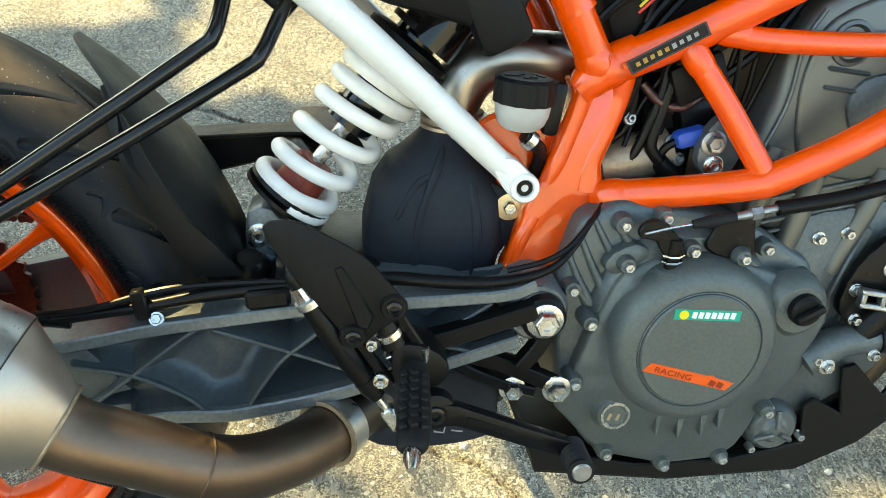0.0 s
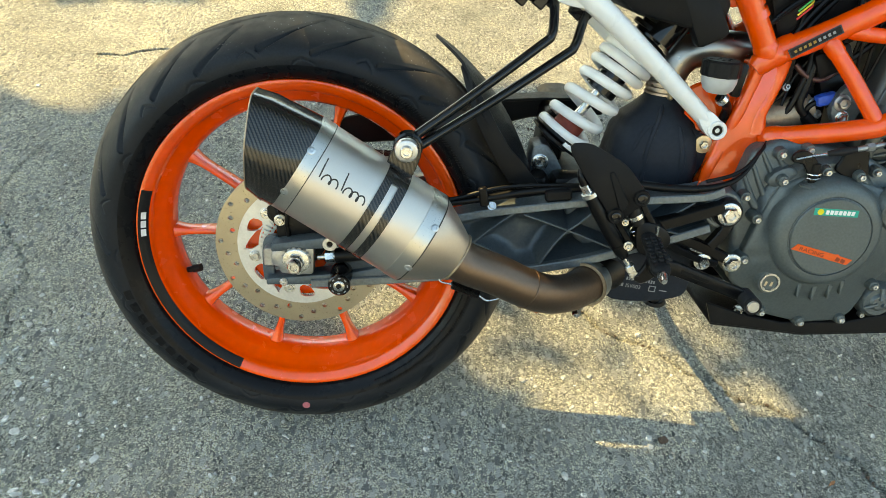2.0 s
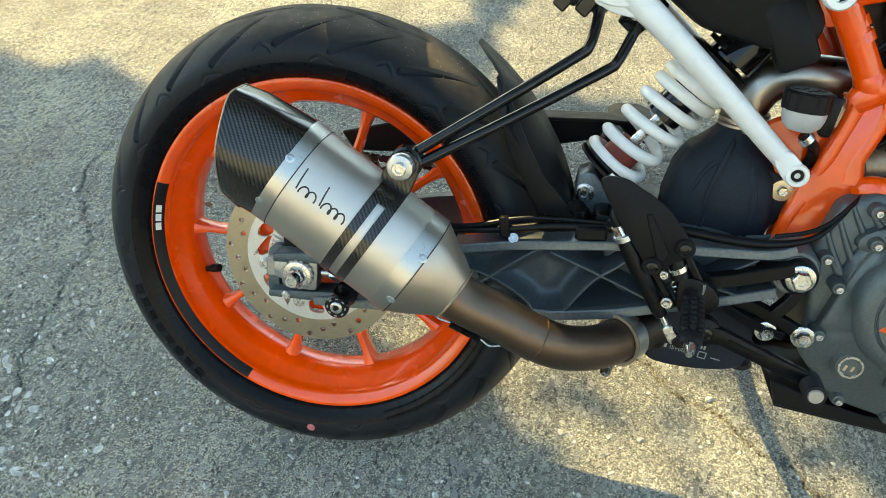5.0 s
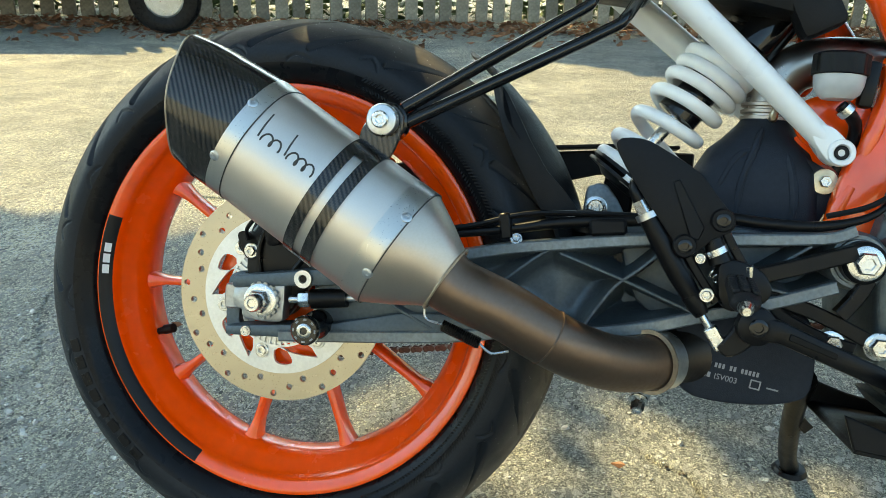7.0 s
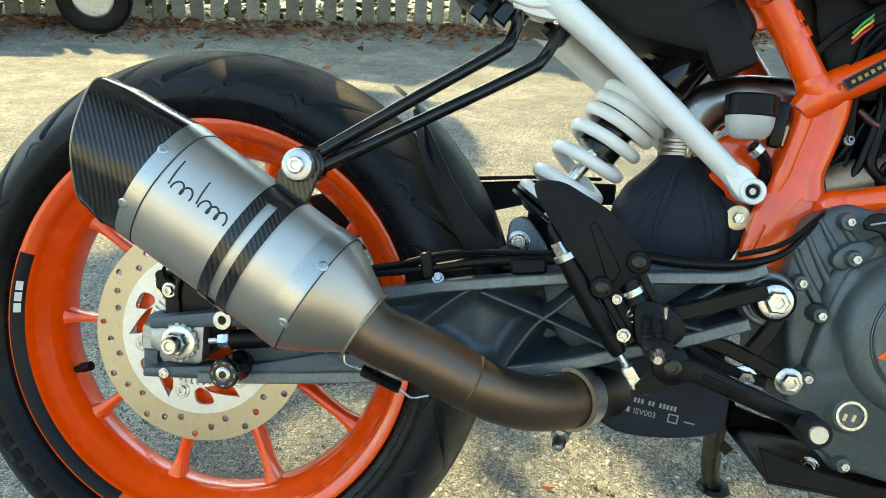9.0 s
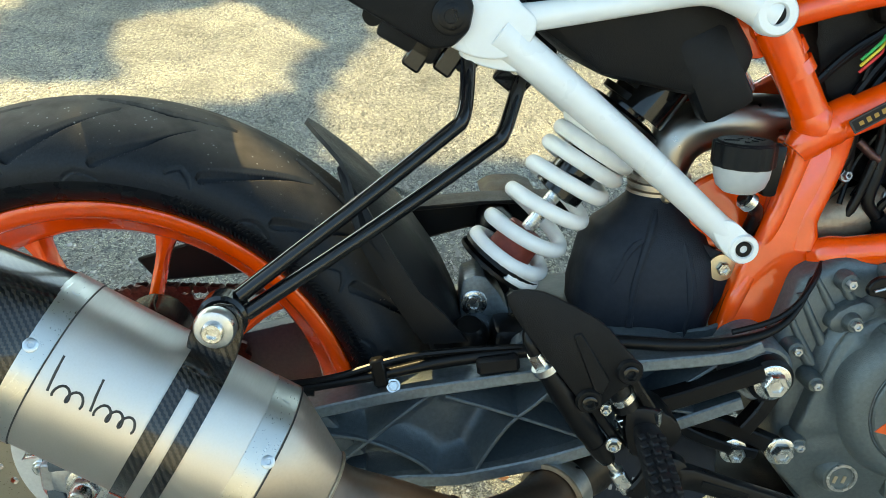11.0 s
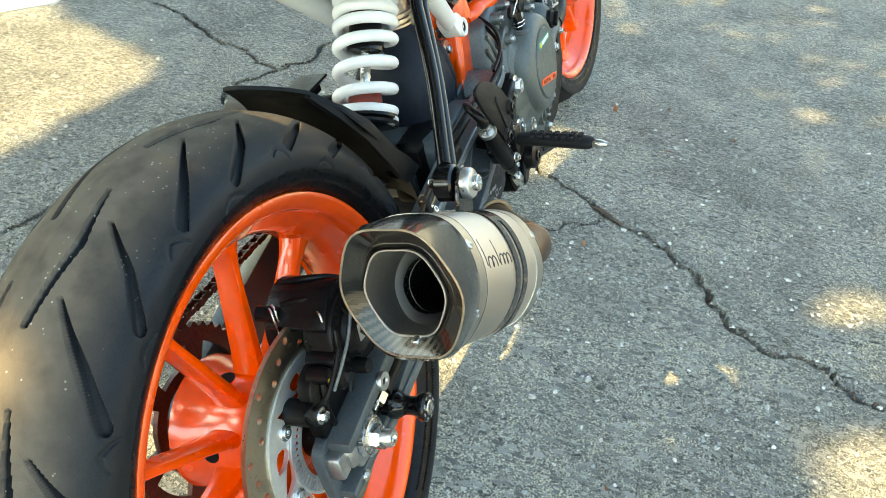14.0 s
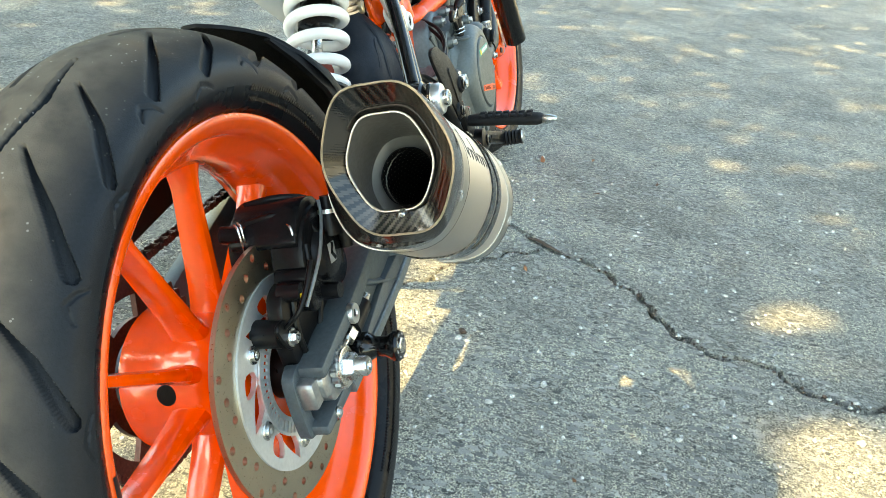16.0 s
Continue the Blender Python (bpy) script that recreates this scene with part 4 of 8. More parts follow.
valve = part("valve_stem", tube([(-0.195, -0.004, -0.082), (-0.182, -0.008, -0.077), (-0.166, -0.012, -0.071)], [0.0055, 0.0045, 0.0045], 10), BLACK_SATIN, rear)
part("valve_cap", tube([(-0.168, -0.0115, -0.0715), (-0.156, -0.014, -0.0675)], [0.0062, 0.0058], 10), BLACK_SATIN, valve)


def rim_band(a0, a1, stops, mat, name):
    """A sticker laid on the rim's side; stops: (radius, y) across it."""
    bm = bmesh.new()
    n = max(3, int(abs(a1 - a0) / 2.8125))
    rows = []
    for i in range(n + 1):
        a = radians(a0 + (a1 - a0) * i / n)
        rows.append([bm.verts.new((r0 * math.cos(a), y0, r0 * math.sin(a))) for r0, y0 in stops])
    for p, q in zip(rows, rows[1:]):
        for j in range(len(stops) - 1):
            bm.faces.new((p[j], q[j], q[j + 1], p[j + 1]))
    return part(name, bm, mat, rear)


BAND = [(0.2292, -0.0619), (0.2250, -0.0611), (0.2190, -0.0566), (0.2165, -0.0536)]
rim_band(163, 246, BAND, BLACK_STICKER, "rim_sticker")
rim_band(2, 16, BAND, BLACK_STICKER, "rim_sticker")
for k in range(3):
    rim_band(171.5 + 3.3 * k, 174.2 + 3.3 * k, [(q + 0.0, y - 0.0006) for q, y in BAND[1:3]], WHITE_STICKER, "sticker_mark")
# raised maker's bars on the sidewall
for k in range(8):
    a0 = 200 + 4.6 * k
    part("sidewall_bar", moved(block((0.011, 0.0012, 0.015), None, 0.0004, 1), spin(-(360 - a0)) @ pose(0.2605, -0.0757, 0, 0, 0, 0)), SIDEWALL, rear)
hatch = bmesh.new()
for k in range(150):
    a = radians(-62 + 0.9 * k)
    for rr, lean in ((0.2445, 0.010), (0.2525, -0.010)):
        corner = [((rr + dr) * math.cos(a + da + lean * dr / 0.004), (rr + dr) * math.sin(a + da + lean * dr / 0.004)) for da, dr in ((-0.0036, -0.0034), (0.0036, -0.0034), (0.0036, 0.0034), (-0.0036, 0.0034))]
        y0 = -0.0706 if rr < 0.25 else -0.0748
        lower = [hatch.verts.new((x, y0 + 0.002, z)) for x, z in corner]
        upper = [hatch.verts.new((x, y0 - 0.0003, z)) for x, z in corner]
        hatch.faces.new(upper)
        for i in range(4):
            hatch.faces.new((lower[i - 1], lower[i], upper[i], upper[i - 1]))
part("sidewall_hatch", hatch, SIDEWALL, rear, smooth=False)
dot = part("paint_dot", moved(lathe([(0.006, 0.0), (0.0055, -0.0005), (0.0, -0.0006)], 16), spin(-88) @ facing((0.262, -0.0755, 0), (0.1, -1, 0))), TYRE_PINK, rear)

# brake disc
disc_holes = []
for k in range(36):
    a = radians(10 * k)
    rr = (0.1125, 0.1045, 0.0975)[k % 3]
    disc_holes.append(circle(0.0037, 12, rr * math.cos(a), rr * math.sin(a)))
disc = part("brake_disc", holed(circle(0.1197, 96), [circle(0.0885, 72)] + disc_holes, -0.0695, -0.0648), DISC_STEEL, rear)


def window(a0, a1, r0, r1, n=6):
    return [(r1 * math.cos(radians(a0 + (a1 - a0) * k / n)), r1 * math.sin(radians(a0 + (a1 - a0) * k / n))) for k in range(n + 1)] + \
           [(r0 * math.cos(radians(a1 + (a0 - a1) * k / n)), r0 * math.sin(radians(a1 + (a0 - a1) * k / n))) for k in range(n + 1)]


wins = []
for k in range(6):
    base = 60 * k
    wins.append(rounded([(r * math.cos(radians(base + d)), r * math.sin(radians(base + d))) for r, d in ((0.0600, 38), (0.0640, 28), (0.0760, 30), (0.0790, 36), (0.0785, 44), (0.0720, 45))], 2))
    outer, inner = [], []
    for i in range(9):
        u = i / 8
        ang, r = radians(base + 7 - 33 * u), 0.0815 - 0.0215 * u ** 0.8
        wide = 0.002 + 0.0175 * (1 - u) ** 0.6 * min(1.0, 0.55 + 3 * u)
        outer.append((r * math.cos(ang), r * math.sin(ang)))
        inner.append(((r - wide) * math.cos(ang), (r - wide) * math.sin(ang)))
    wins.append(outer + inner[::-1])
part("carrier", holed(circle(0.0890, 72), [circle(0.0485, 60)] + wins, -0.0715, -0.0668), CARRIER, disc)
part("sensor_ring", holed(circle(0.0590, 108), [circle(0.0425, 60)] + [window(360 / 52 * k, 360 / 52 * k + 3.5, 0.0465, 0.0565, 1) for k in range(52)], -0.0738, -0.0720), CARRIER, disc)
part("hub_flange", lathe([(0.020, -0.050), (0.078, -0.050), (0.082, -0.054), (0.078, -0.058), (0.020, -0.062)], 60), ORANGE_WHEEL, rear)
for k in range(6):
    a = radians(60 * k + 16)
    bolt(disc, (0.067 * math.cos(a), -0.0715, 0.067 * math.sin(a)), 0.0058, 0.004, name="rivet", socket=True)

# sprocket and chain on the far side
teeth = []
for k in range(45):
    for da, rr in ((0, 0.096), (2.4, 0.1005), (4.0, 0.1005), (6.2, 0.096)):
        a = radians(8 * k + da)
        teeth.append((rr * math.cos(a), rr * math.sin(a)))
part("sprocket", holed(teeth, [circle(0.045, 40)] + [window(60 * k + 10, 60 * k + 50, 0.058, 0.080, 6) for k in range(6)], 0.083, 0.089), CHAIN_STEEL, rear)

# front wheel
FRONT = pose(1.45, 0.05, 0.008, 0, 0, -3.0)
front = part("front_wheel", lathe(rim_profile(0.232, 0.046), 96, closed=True), ORANGE_WHEEL, bike, "glossy orange cast front rim")
front.matrix_basis = FRONT
add_tyre(front, 0.297, 0.232, 0.057, 0.046, 360 / 11, 200, False)
front_spoke = part("front_spoke", spoke_mesh(0.04, 0.197, 0.026, 0.017, 0.045, 0.03), ORANGE_WHEEL, front)
for k in range(10):
    if k == 0:
        front_spoke.matrix_basis = spin(20)
    else:
        again(front_spoke, spin(20 + 36 * k))
part("front_hub", lathe([(0.02, -0.05), (0.045, -0.05), (0.05, -0.03), (0.045, 0.0), (0.05, 0.04), (0.02, 0.05)], 40), ORANGE_WHEEL, front)

# -- silencer: local axes along (a), up across (n) and out (-y) --
MUF_A, MUF_N, MUF_Y = Vector((0.8625, 0, -0.506)), Vector((0.506, 0, 0.8625)), -0.207
MUF_V = 0.1505


def muf(s, v, y):
    """A point of the silencer: along, across and sideways from its axis."""
    return MUF_A * s + MUF_N * (MUF_V + v) + Vector((0, MUF_Y + y, 0))


def muf_ring(s, k=1.0, dv=0.0, dy=0.0, slant=0.0, n=56, rv=0.0592, ry=0.0556, power=2.14):
    """A rounded six-sided section; slant: how far its top runs back."""
    out = []
    for i in range(n):
        a = 2 * math.pi * i / n
        c, d = math.cos(a), math.sin(a)
        q = (abs(c) ** power + abs(d) ** power) ** (-1 / power)
        six = 1.0 + (0.011 + 0.015 * min(1.0, max(0.0, (-0.078 - s) / 0.03))) * math.cos(6 * a)
        v, y = rv * k * q * d * six + dv, ry * k * q * c * six + dy
        out.append(muf(s + slant * (v - dv) / rv, v, y))
    return out


silencer = part("silencer", loft([muf_ring(s, k) for s, k in ((-0.073, 1.0), (-0.071, 1.004), (0.0, 1.006), (0.099, 1.004), (0.1, 1.0))], caps=False), TITANIUM, bike, "brushed titanium silencer sleeve")
for s0, s1 in ((-0.074, -0.0555), (0.082, 0.101)):
    part("end_band", loft([muf_ring(s0, 1.004), muf_ring(s0, 1.015), muf_ring(s1, 1.015), muf_ring(s1, 1.004)], caps=False), BAND_METAL, silencer, "polished riveted band")
part("cone", loft([muf_ring(0.099, 1.006), muf_ring(0.1015, 1.0), muf_ring(0.125, 0.78, 0.002, -0.004), muf_ring(0.148, 0.535, 0.004, -0.006, power=2.2), muf_ring(0.151, 0.52, 0.004, -0.006, power=2.0)]), TITANIUM_CONE, silencer, "heat-tinted cone")
part("end_cap", loft([muf_ring(-0.070, 1.012), muf_ring(-0.074, 1.014, 0, -0.001), muf_ring(-0.088, 0.995, 0.0, -0.005, -0.004), muf_ring(-0.108, 0.955, -0.001, -0.0105, -0.026), muf_ring(-0.1275, 0.876, -0.0008, -0.016, -0.0295), muf_ring(-0.1285, 0.858, -0.0008, -0.016, -0.0295),
                      muf_ring(-0.1272, 0.834, -0.0008, -0.016, -0.029), muf_ring(-0.122, 0.72, -0.001, -0.0155, -0.026), muf_ring(-0.117, 0.605, 0, -0.015, -0.022), muf_ring(-0.106, 0.590, 0, -0.013, -0.017)], caps=False), CARBON, silencer, "glossy carbon fibre end cap")
# cut edge of the carbon, its gold sun glint put into the colour
part("cap_edge", tube(muf_ring(-0.1287, 0.867, -0.0008, -0.016, -0.0295), 0.0009, 6, closed=True), BRONZE, silencer)
outlet = part("outlet_sleeve", loft([muf_ring(-0.106, 0.582, 0, -0.013, -0.017), muf_ring(-0.1195, 0.590, 0, -0.015, -0.022), muf_ring(-0.120, 0.573, 0, -0.015, -0.022), muf_ring(-0.095, 0.57, 0, -0.012, -0.006), muf_ring(-0.060, 0.56, 0, -0.008, power=2.2), muf_ring(-0.050, 0.40, 0, -0.008, power=2.0)], caps=False), SLEEVE, silencer, "satin steel outlet sleeve")
part("sleeve_edge", tube(muf_ring(-0.120, 0.582, 0, -0.015, -0.022), 0.0009, 6, closed=True), TITANIUM, outlet)
part("sleeve_tack", block((0.010, 0.006, 0.004), Matrix.Translation(muf(-0.109, -0.036, -0.019)), 0.001, 1), STEEL, outlet)
part("perforated_core", loft([muf_ring(-0.062, 0.39, 0, -0.008, power=2), muf_ring(-0.0625, 0.40, 0, -0.008, power=2), muf_ring(-0.03, 0.40, 0, -0.006, power=2), muf_ring(0.03, 0.40, 0, -0.002, power=2), muf_ring(0.09, 0.40, 0, 0.002, power=2), muf_ring(0.091, 0.02, 0, 0.002, power=2)], caps=False), DARK_AND_HOLLOW, outlet)
hole_bm = bmesh.new()
for i in range(20):
    ring = muf_ring(-0.060 + 0.0048 * i, 0.392, 0, -0.008 + 0.0003 * i, n=40, power=2)
    mid = muf(-0.060 + 0.0048 * i, 0, -0.008 + 0.0003 * i)
    for j in range(i % 2, 40, 2):
        p = ring[j]
        w = (mid - p).normalized()
        u = MUF_A * 0.0009
        v = w.cross(MUF_A).normalized() * 0.0009
        hole_bm.faces.new([hole_bm.verts.new(p + w * 0.0006 + q) for q in (u, v, -u, -v)])
part("core_holes", hole_bm, ALU, outlet)
# carbon strap with a slot and an ear
strap = part("strap", loft([muf_ring(s, k) for s, k in ((0.0185, 1.008), (0.0185, 1.034), (0.029, 1.034), (0.029, 1.008))], caps=False), CARBON, silencer, "carbon fibre strap")
part("strap_band", loft([muf_ring(s, k) for s, k in ((0.038, 1.008), (0.038, 1.034), (0.0485, 1.034), (0.0485, 1.008))], caps=False), CARBON, strap)
for a0, a1 in ((52, 118), (-170, -58)):
    bm = bmesh.new()
    rows = []
    for i in range(13):
        a = radians(a0 + (a1 - a0) * i / 12)
        c, d = math.cos(a + math.pi), math.sin(a)
        q = (abs(c) ** 2.14 + abs(d) ** 2.14) ** (-1 / 2.14) * (1.0 + 0.011 * math.cos(6 * a)) * 1.033
        rows.append([bm.verts.new(muf(s, 0.0592 * q * d, 0.0556 * q * c)) for s in (0.0285, 0.0385)])
    for p, q in zip(rows, rows[1:]):
        bm.faces.new((p[0], q[0], q[1], p[1]))
    part("strap_bridge", bm, CARBON, strap)
ear_at = Vector((0.140, -0.218, 0.190))
ear = []
for s, v in ((0.017, 0.050), (0.012, 0.068), (0.012, 0.086), (0.018, 0.098), (0.028, 0.102), (0.038, 0.098), (0.044, 0.086), (0.048, 0.068), (0.049, 0.050)):
    q = muf(s, v, 0)
    ear.append((q.x, q.z))
part("strap_ear", prism(ear, -0.213, -0.209, 0.0012, 1), CARBON, strap)
bush = part("hanger_bush", moved(lathe([(0.0, -0.018), (0.015, -0.018), (0.0175, -0.016), (0.0175, -0.002), (0.014, 0.001), (0.0, 0.001)], 36), Matrix.Translation((0.142, -0.188, 0.190))), BLACK_GLOSS, bike, "black rubber-mounted hanger bush")
part("hanger_washer", moved(lathe([(0.0, 0.004), (0.0142, 0.004), (0.0145, -0.002), (0.0130, -0.0045), (0.0095, -0.0056), (0.0, -0.0056)], 40), Matrix.Translation((0.1405, -0.218, 0.190))), ALU, bush)
bolt(bush, (0.1405, -0.2230, 0.190), 0.0075, 0.006, socket=True, washer=False)
bolt(bush, (0.1405, -0.187, 0.190), 0.0055, 0.008, (0, 1, 0))

# two black hanger rods up to the tail
HANG = (((0.152, -0.193, 0.203), (0.230, -0.166, 0.260), (0.296, -0.1365, 0.3085), (0.307, -0.132, 0.3185), (0.311, -0.115, 0.335), (0.313, -0.090, 0.358)),
        ((0.157, -0.195, 0.191), (0.245, -0.163, 0.245), (0.326, -0.1285, 0.296), (0.338, -0.1235, 0.306), (0.346, -0.106, 0.322), (0.354, -0.086, 0.342)))
for pts in HANG:
    rod = part("hanger_rod", tube(pts, 0.0068, 14, 4, flat=0.85), BLACK_GLOSS, bike, "black painted steel hanger rod")
    end = Vector(pts[-1])
    part("rod_clamp", block((0.028, 0.022, 0.046), Matrix.Translation(end + Vector((0.004, 0.008, 0.012))) @ pose(0, 0, 0, 20, 38, 0), 0.003, 2), BLACK_GLOSS, rod)
    for dz in (-0.004, 0.012):
        bolt(rod, end + Vector((-0.004, -0.006, 0.014 + dz)), 0.0035, 0.004, (-0.3, -1, -0.2), STEEL)

# -- link pipe and pre-silencer --
part("link_pipe", tube([muf(0.146, 0.004, -0.006), muf(0.166, 0.004, -0.006), (0.262, -0.2105, 0.0345), (0.300, -0.203, 0.0155), (0.330, -0.188, 0.0015), (0.358, -0.164, -0.0085), (0.382, -0.140, -0.0125), (0.403, -0.116, -0.0115)],
                       [0.0278, 0.0262, 0.0258, 0.0256, 0.0256, 0.0256, 0.0260, 0.0265], 28, 5), PIPE_STEEL, bike, "browned steel exhaust link pipe")
part("weld_bead", tube(muf_ring(0.1515, 0.530, 0.004, -0.006, power=2), 0.0014, 6, closed=True), BRONZE, bike)
seam_mid, seam_way = Vector((0.302, -0.2022, 0.0145)), Vector((0.85, 0.28, -0.44)).normalized()
seam_u = seam_way.cross(Vector((0, 1, 0))).normalized()
seam_v = seam_way.cross(seam_u)
part("pipe_seam", tube([seam_mid + 0.0257 * (math.cos(a) * seam_u + math.sin(a) * seam_v) for a in (2 * math.pi * k / 32 for k in range(32))], 0.0009, 6, closed=True), PIPE_STEEL, bike)
clamp_at, clamp_way = Vector((0.405, -0.114, -0.0115)), Vector((0.62, 0.78, 0.03)).normalized()
part("pipe_clamp", moved(lathe([(0.0272, -0.009), (0.0288, -0.009), (0.0288, 0.009), (0.0272, 0.009)], 40, closed=True), facing(clamp_at, -clamp_way)), ALU, bike, "steel band clamp")
part("clamp_lip", moved(lathe([(0.0272, -0.014), (0.0312, -0.014), (0.0312, -0.0115), (0.0272, -0.0115)], 40, closed=True), facing(clamp_at, -clamp_way)), BRONZE, bike)
bolt(bike, (0.392, -0.113, -0.053), 0.0065, 0.014, (-0.1, -0.8, -0.5), name="clamp_bolt")
part("clamp_ear", block((0.016, 0.010, 0.014), pose(0.396, -0.105, -0.046, 20, 10, 30), 0.002, 1), ALU, bike)
# spring with wire hooks under the cone
part("spring_hook", tube([(0.166, -0.200, 0.031), (0.184, -0.200, 0.0315), (0.189, -0.200, 0.027), (0.192, -0.200, 0.017), (0.207, -0.200, 0.0135)], 0.0012, 8, 4), STEEL, bike, "bright wire hook")
coil_a, coil_b = Vector((0.207, -0.200, 0.0130)), Vector((0.242, -0.200, 0.0005))
coil_way = (coil_b - coil_a).normalized()
coil_up = coil_way.cross(Vector((0, 1, 0)))
coil = [coil_a + (coil_b - coil_a) * (k / 130) + 0.0046 * (math.cos(k * 0.9) * Vector((0, 1, 0)) + math.sin(k * 0.9) * coil_up) for k in range(131)]
part("retaining_spring", tube(coil, 0.0012, 6), BLACK_SATIN, bike, "black retaining spring")
part("spring_hook", tube([(0.242, -0.200, 0.0005), (0.251, -0.200, -0.006), (0.257, -0.200, -0.0065), (0.269, -0.200, -0.003)], 0.0012, 8, 4), STEEL, bike, "bright wire hook")

part("pre_silencer", prism(rounded([(0.420, 0.012), (0.432, -0.040), (0.480, -0.049), (0.534, -0.041), (0.552, -0.024), (0.548, 0.030), (0.520, 0.055), (0.440, 0.045)], 3), -0.094, 0.08, 0.012, 3), AIRBOX, bike, "matt black pre-silencer box with stamped marks")
part("inlet_collar", moved(lathe([(0.0, -0.02), (0.0265, -0.02), (0.0265, 0.012), (0.031, 0.03), (0.0, 0.03)], 32), facing((0.415, -0.100, -0.010), -clamp_way)), PIPE_DARK, bike)


def letters(text, size, m, mat, parent, name, squash=1.0):
    """Raised lettering in Blender's own font, as a mesh."""
    cu = bpy.data.curves.new(name, "FONT")
    cu.body, cu.size, cu.extrude = text, size, 0.0002
    tmp = bpy.data.objects.new("tmp", cu)
    scene.collection.objects.link(tmp)
    me = bpy.data.meshes.new_from_object(tmp.evaluated_get(bpy.context.evaluated_depsgraph_get()))
    bpy.data.objects.remove(tmp)
    me.transform(Matrix.Diagonal((squash, 1, 1, 1)))
    me.transform(m)
    me.materials.clear()
    me.materials.append(mat)
    ob = new(name, me)
    ob.parent = parent
    return ob


# stamped print on the box: number bars, mark and the readable type code
PRINT = Matrix.Translation((0.445, -0.0946, -0.0235)) @ pose(0, 0, 0, 90, 7, 0)
letters("ISV003", 0.0080, PRINT @ pose(0.0165, 0, 0), GREY_PRINT, bike, "type_code")
for k in range(3):
    part("brand_bar", block((0.0030, 0.0006, 0.0052), PRINT @ pose(0.003 + 0.0042 * k, 0.0028, 0, 90) @ pose(0, 0, 0, 0, 0, 0), 0), GREY_PRINT, bike)
for k in range(12):
    if k not in (3, 6):
        part("number_bar", block((0.0022, 0.0006, 0.0046), PRINT @ pose(0.016 + 0.0036 * k, 0.0135, 0, 90), 0), GREY_PRINT, bike)
part("mark_bar", block((0.009, 0.0006, 0.0035), PRINT @ pose(0.007, 0.0140, 0, 90), 0), GREY_PRINT, bike)
part("mark_frame", moved(holed([(0, 0), (0.010, 0), (0.010, 0.009), (0, 0.009)], [[(0.0012, 0.0012), (0.0088, 0.0012), (0.0088, 0.0078), (0.0012, 0.0078)]], 0, -0.0005), PRINT @ pose(0.0505, -0.001, 0, -90)), GREY_PRINT, bike)
part("dash_bar", block((0.011, 0.0006, 0.0014), PRINT @ pose(0.072, 0.003, 0, 90), 0), GREY_PRINT, bike)

# script logo as plain strokes on the silencer
def on_muf(s, v):
    a = math.asin(max(-1, min(1, v / 0.0592)))
    best = None
    for k in range(40):
        b = a * (0.6 + 0.03 * k)
        c, d = math.cos(b), math.sin(b)
        q = (abs(c) ** 2.14 + abs(d) ** 2.14) ** (-1 / 2.14) * (1 + 0.011 * math.cos(6 * b))
        if best is None or abs(0.0592 * q * d - v) < best[0]:
            best = (abs(0.0592 * q * d - v), muf(s, v, -0.0556 * q * c * 1.006 + 0.0005))
    return best[1]


for (x, z) in ((0.178, 0.109), (0.035, 0.193), (0.006, 0.146), (0.150, 0.060)):
    q = Vector((x, 0, z))
    s0, v0 = MUF_A.dot(q), MUF_N.dot(q) - MUF_V
    away = on_muf(s0, v0) - muf(s0, 0, 0)
    at = muf(s0, 0, 0) + away * 1.014
    rivet = part("rivet", moved(lathe([(0.0, -0.0004), (0.0016, -0.0004), (0.0018, -0.0012), (0.0030, -0.0013), (0.0046, -0.0006), (0.0050, 0.0016), (0.0, 0.0016)], 24), facing(at, away)), ALU, silencer)
for s0 in (-0.064, 0.092):
    for v0 in (0.0572, -0.0572):
        part("rivet", moved(lathe([(0.0, -0.0006), (0.0030, -0.0008), (0.0044, 0.0), (0.0046, 0.0012), (0.0, 0.0012)], 20), facing(muf(s0, v0 * 1.02, -0.008), MUF_N * v0)), ALU, silencer)
for s0 in (0.1022, -0.0548):
    part("band_gap", tube(muf_ring(s0, 1.008), 0.0006, 6, closed=True), ENGRAVED, silencer)

def squiggle(s0, s1, loops, height):
    """A running line of small loops."""
    n = loops * 14
    out = []
    for k in range(n + 1):
        a = 2 * math.pi * loops * k / n
        out.append((s0 + (s1 - s0) * k / n - 0.0026 * math.sin(a), 0.0135 + height * (1 - math.cos(a)) / 2))
    return out


LOGO = ([(-0.047, 0.0365), (-0.0462, 0.026), (-0.0450, 0.0150)], squiggle(-0.041, -0.023, 2, 0.0085), [(-0.019, 0.0345), (-0.0178, 0.025), (-0.0162, 0.0150)], squiggle(-0.013, 0.012, 3, 0.0088))
for st in LOGO:
    part("logo_stroke", tube([on_muf(q, v) for q, v in st], 0.0010, 6, 2 if len(st) < 8 else 0), ENGRAVED, silencer)
for k in range(6):
    part("stamp_bar", tube([on_muf(-0.066, 0.034 - 0.0042 * k), on_muf(-0.066, 0.0315 - 0.0042 * k)], 0.0008, 6), GREY_PRINT, silencer)

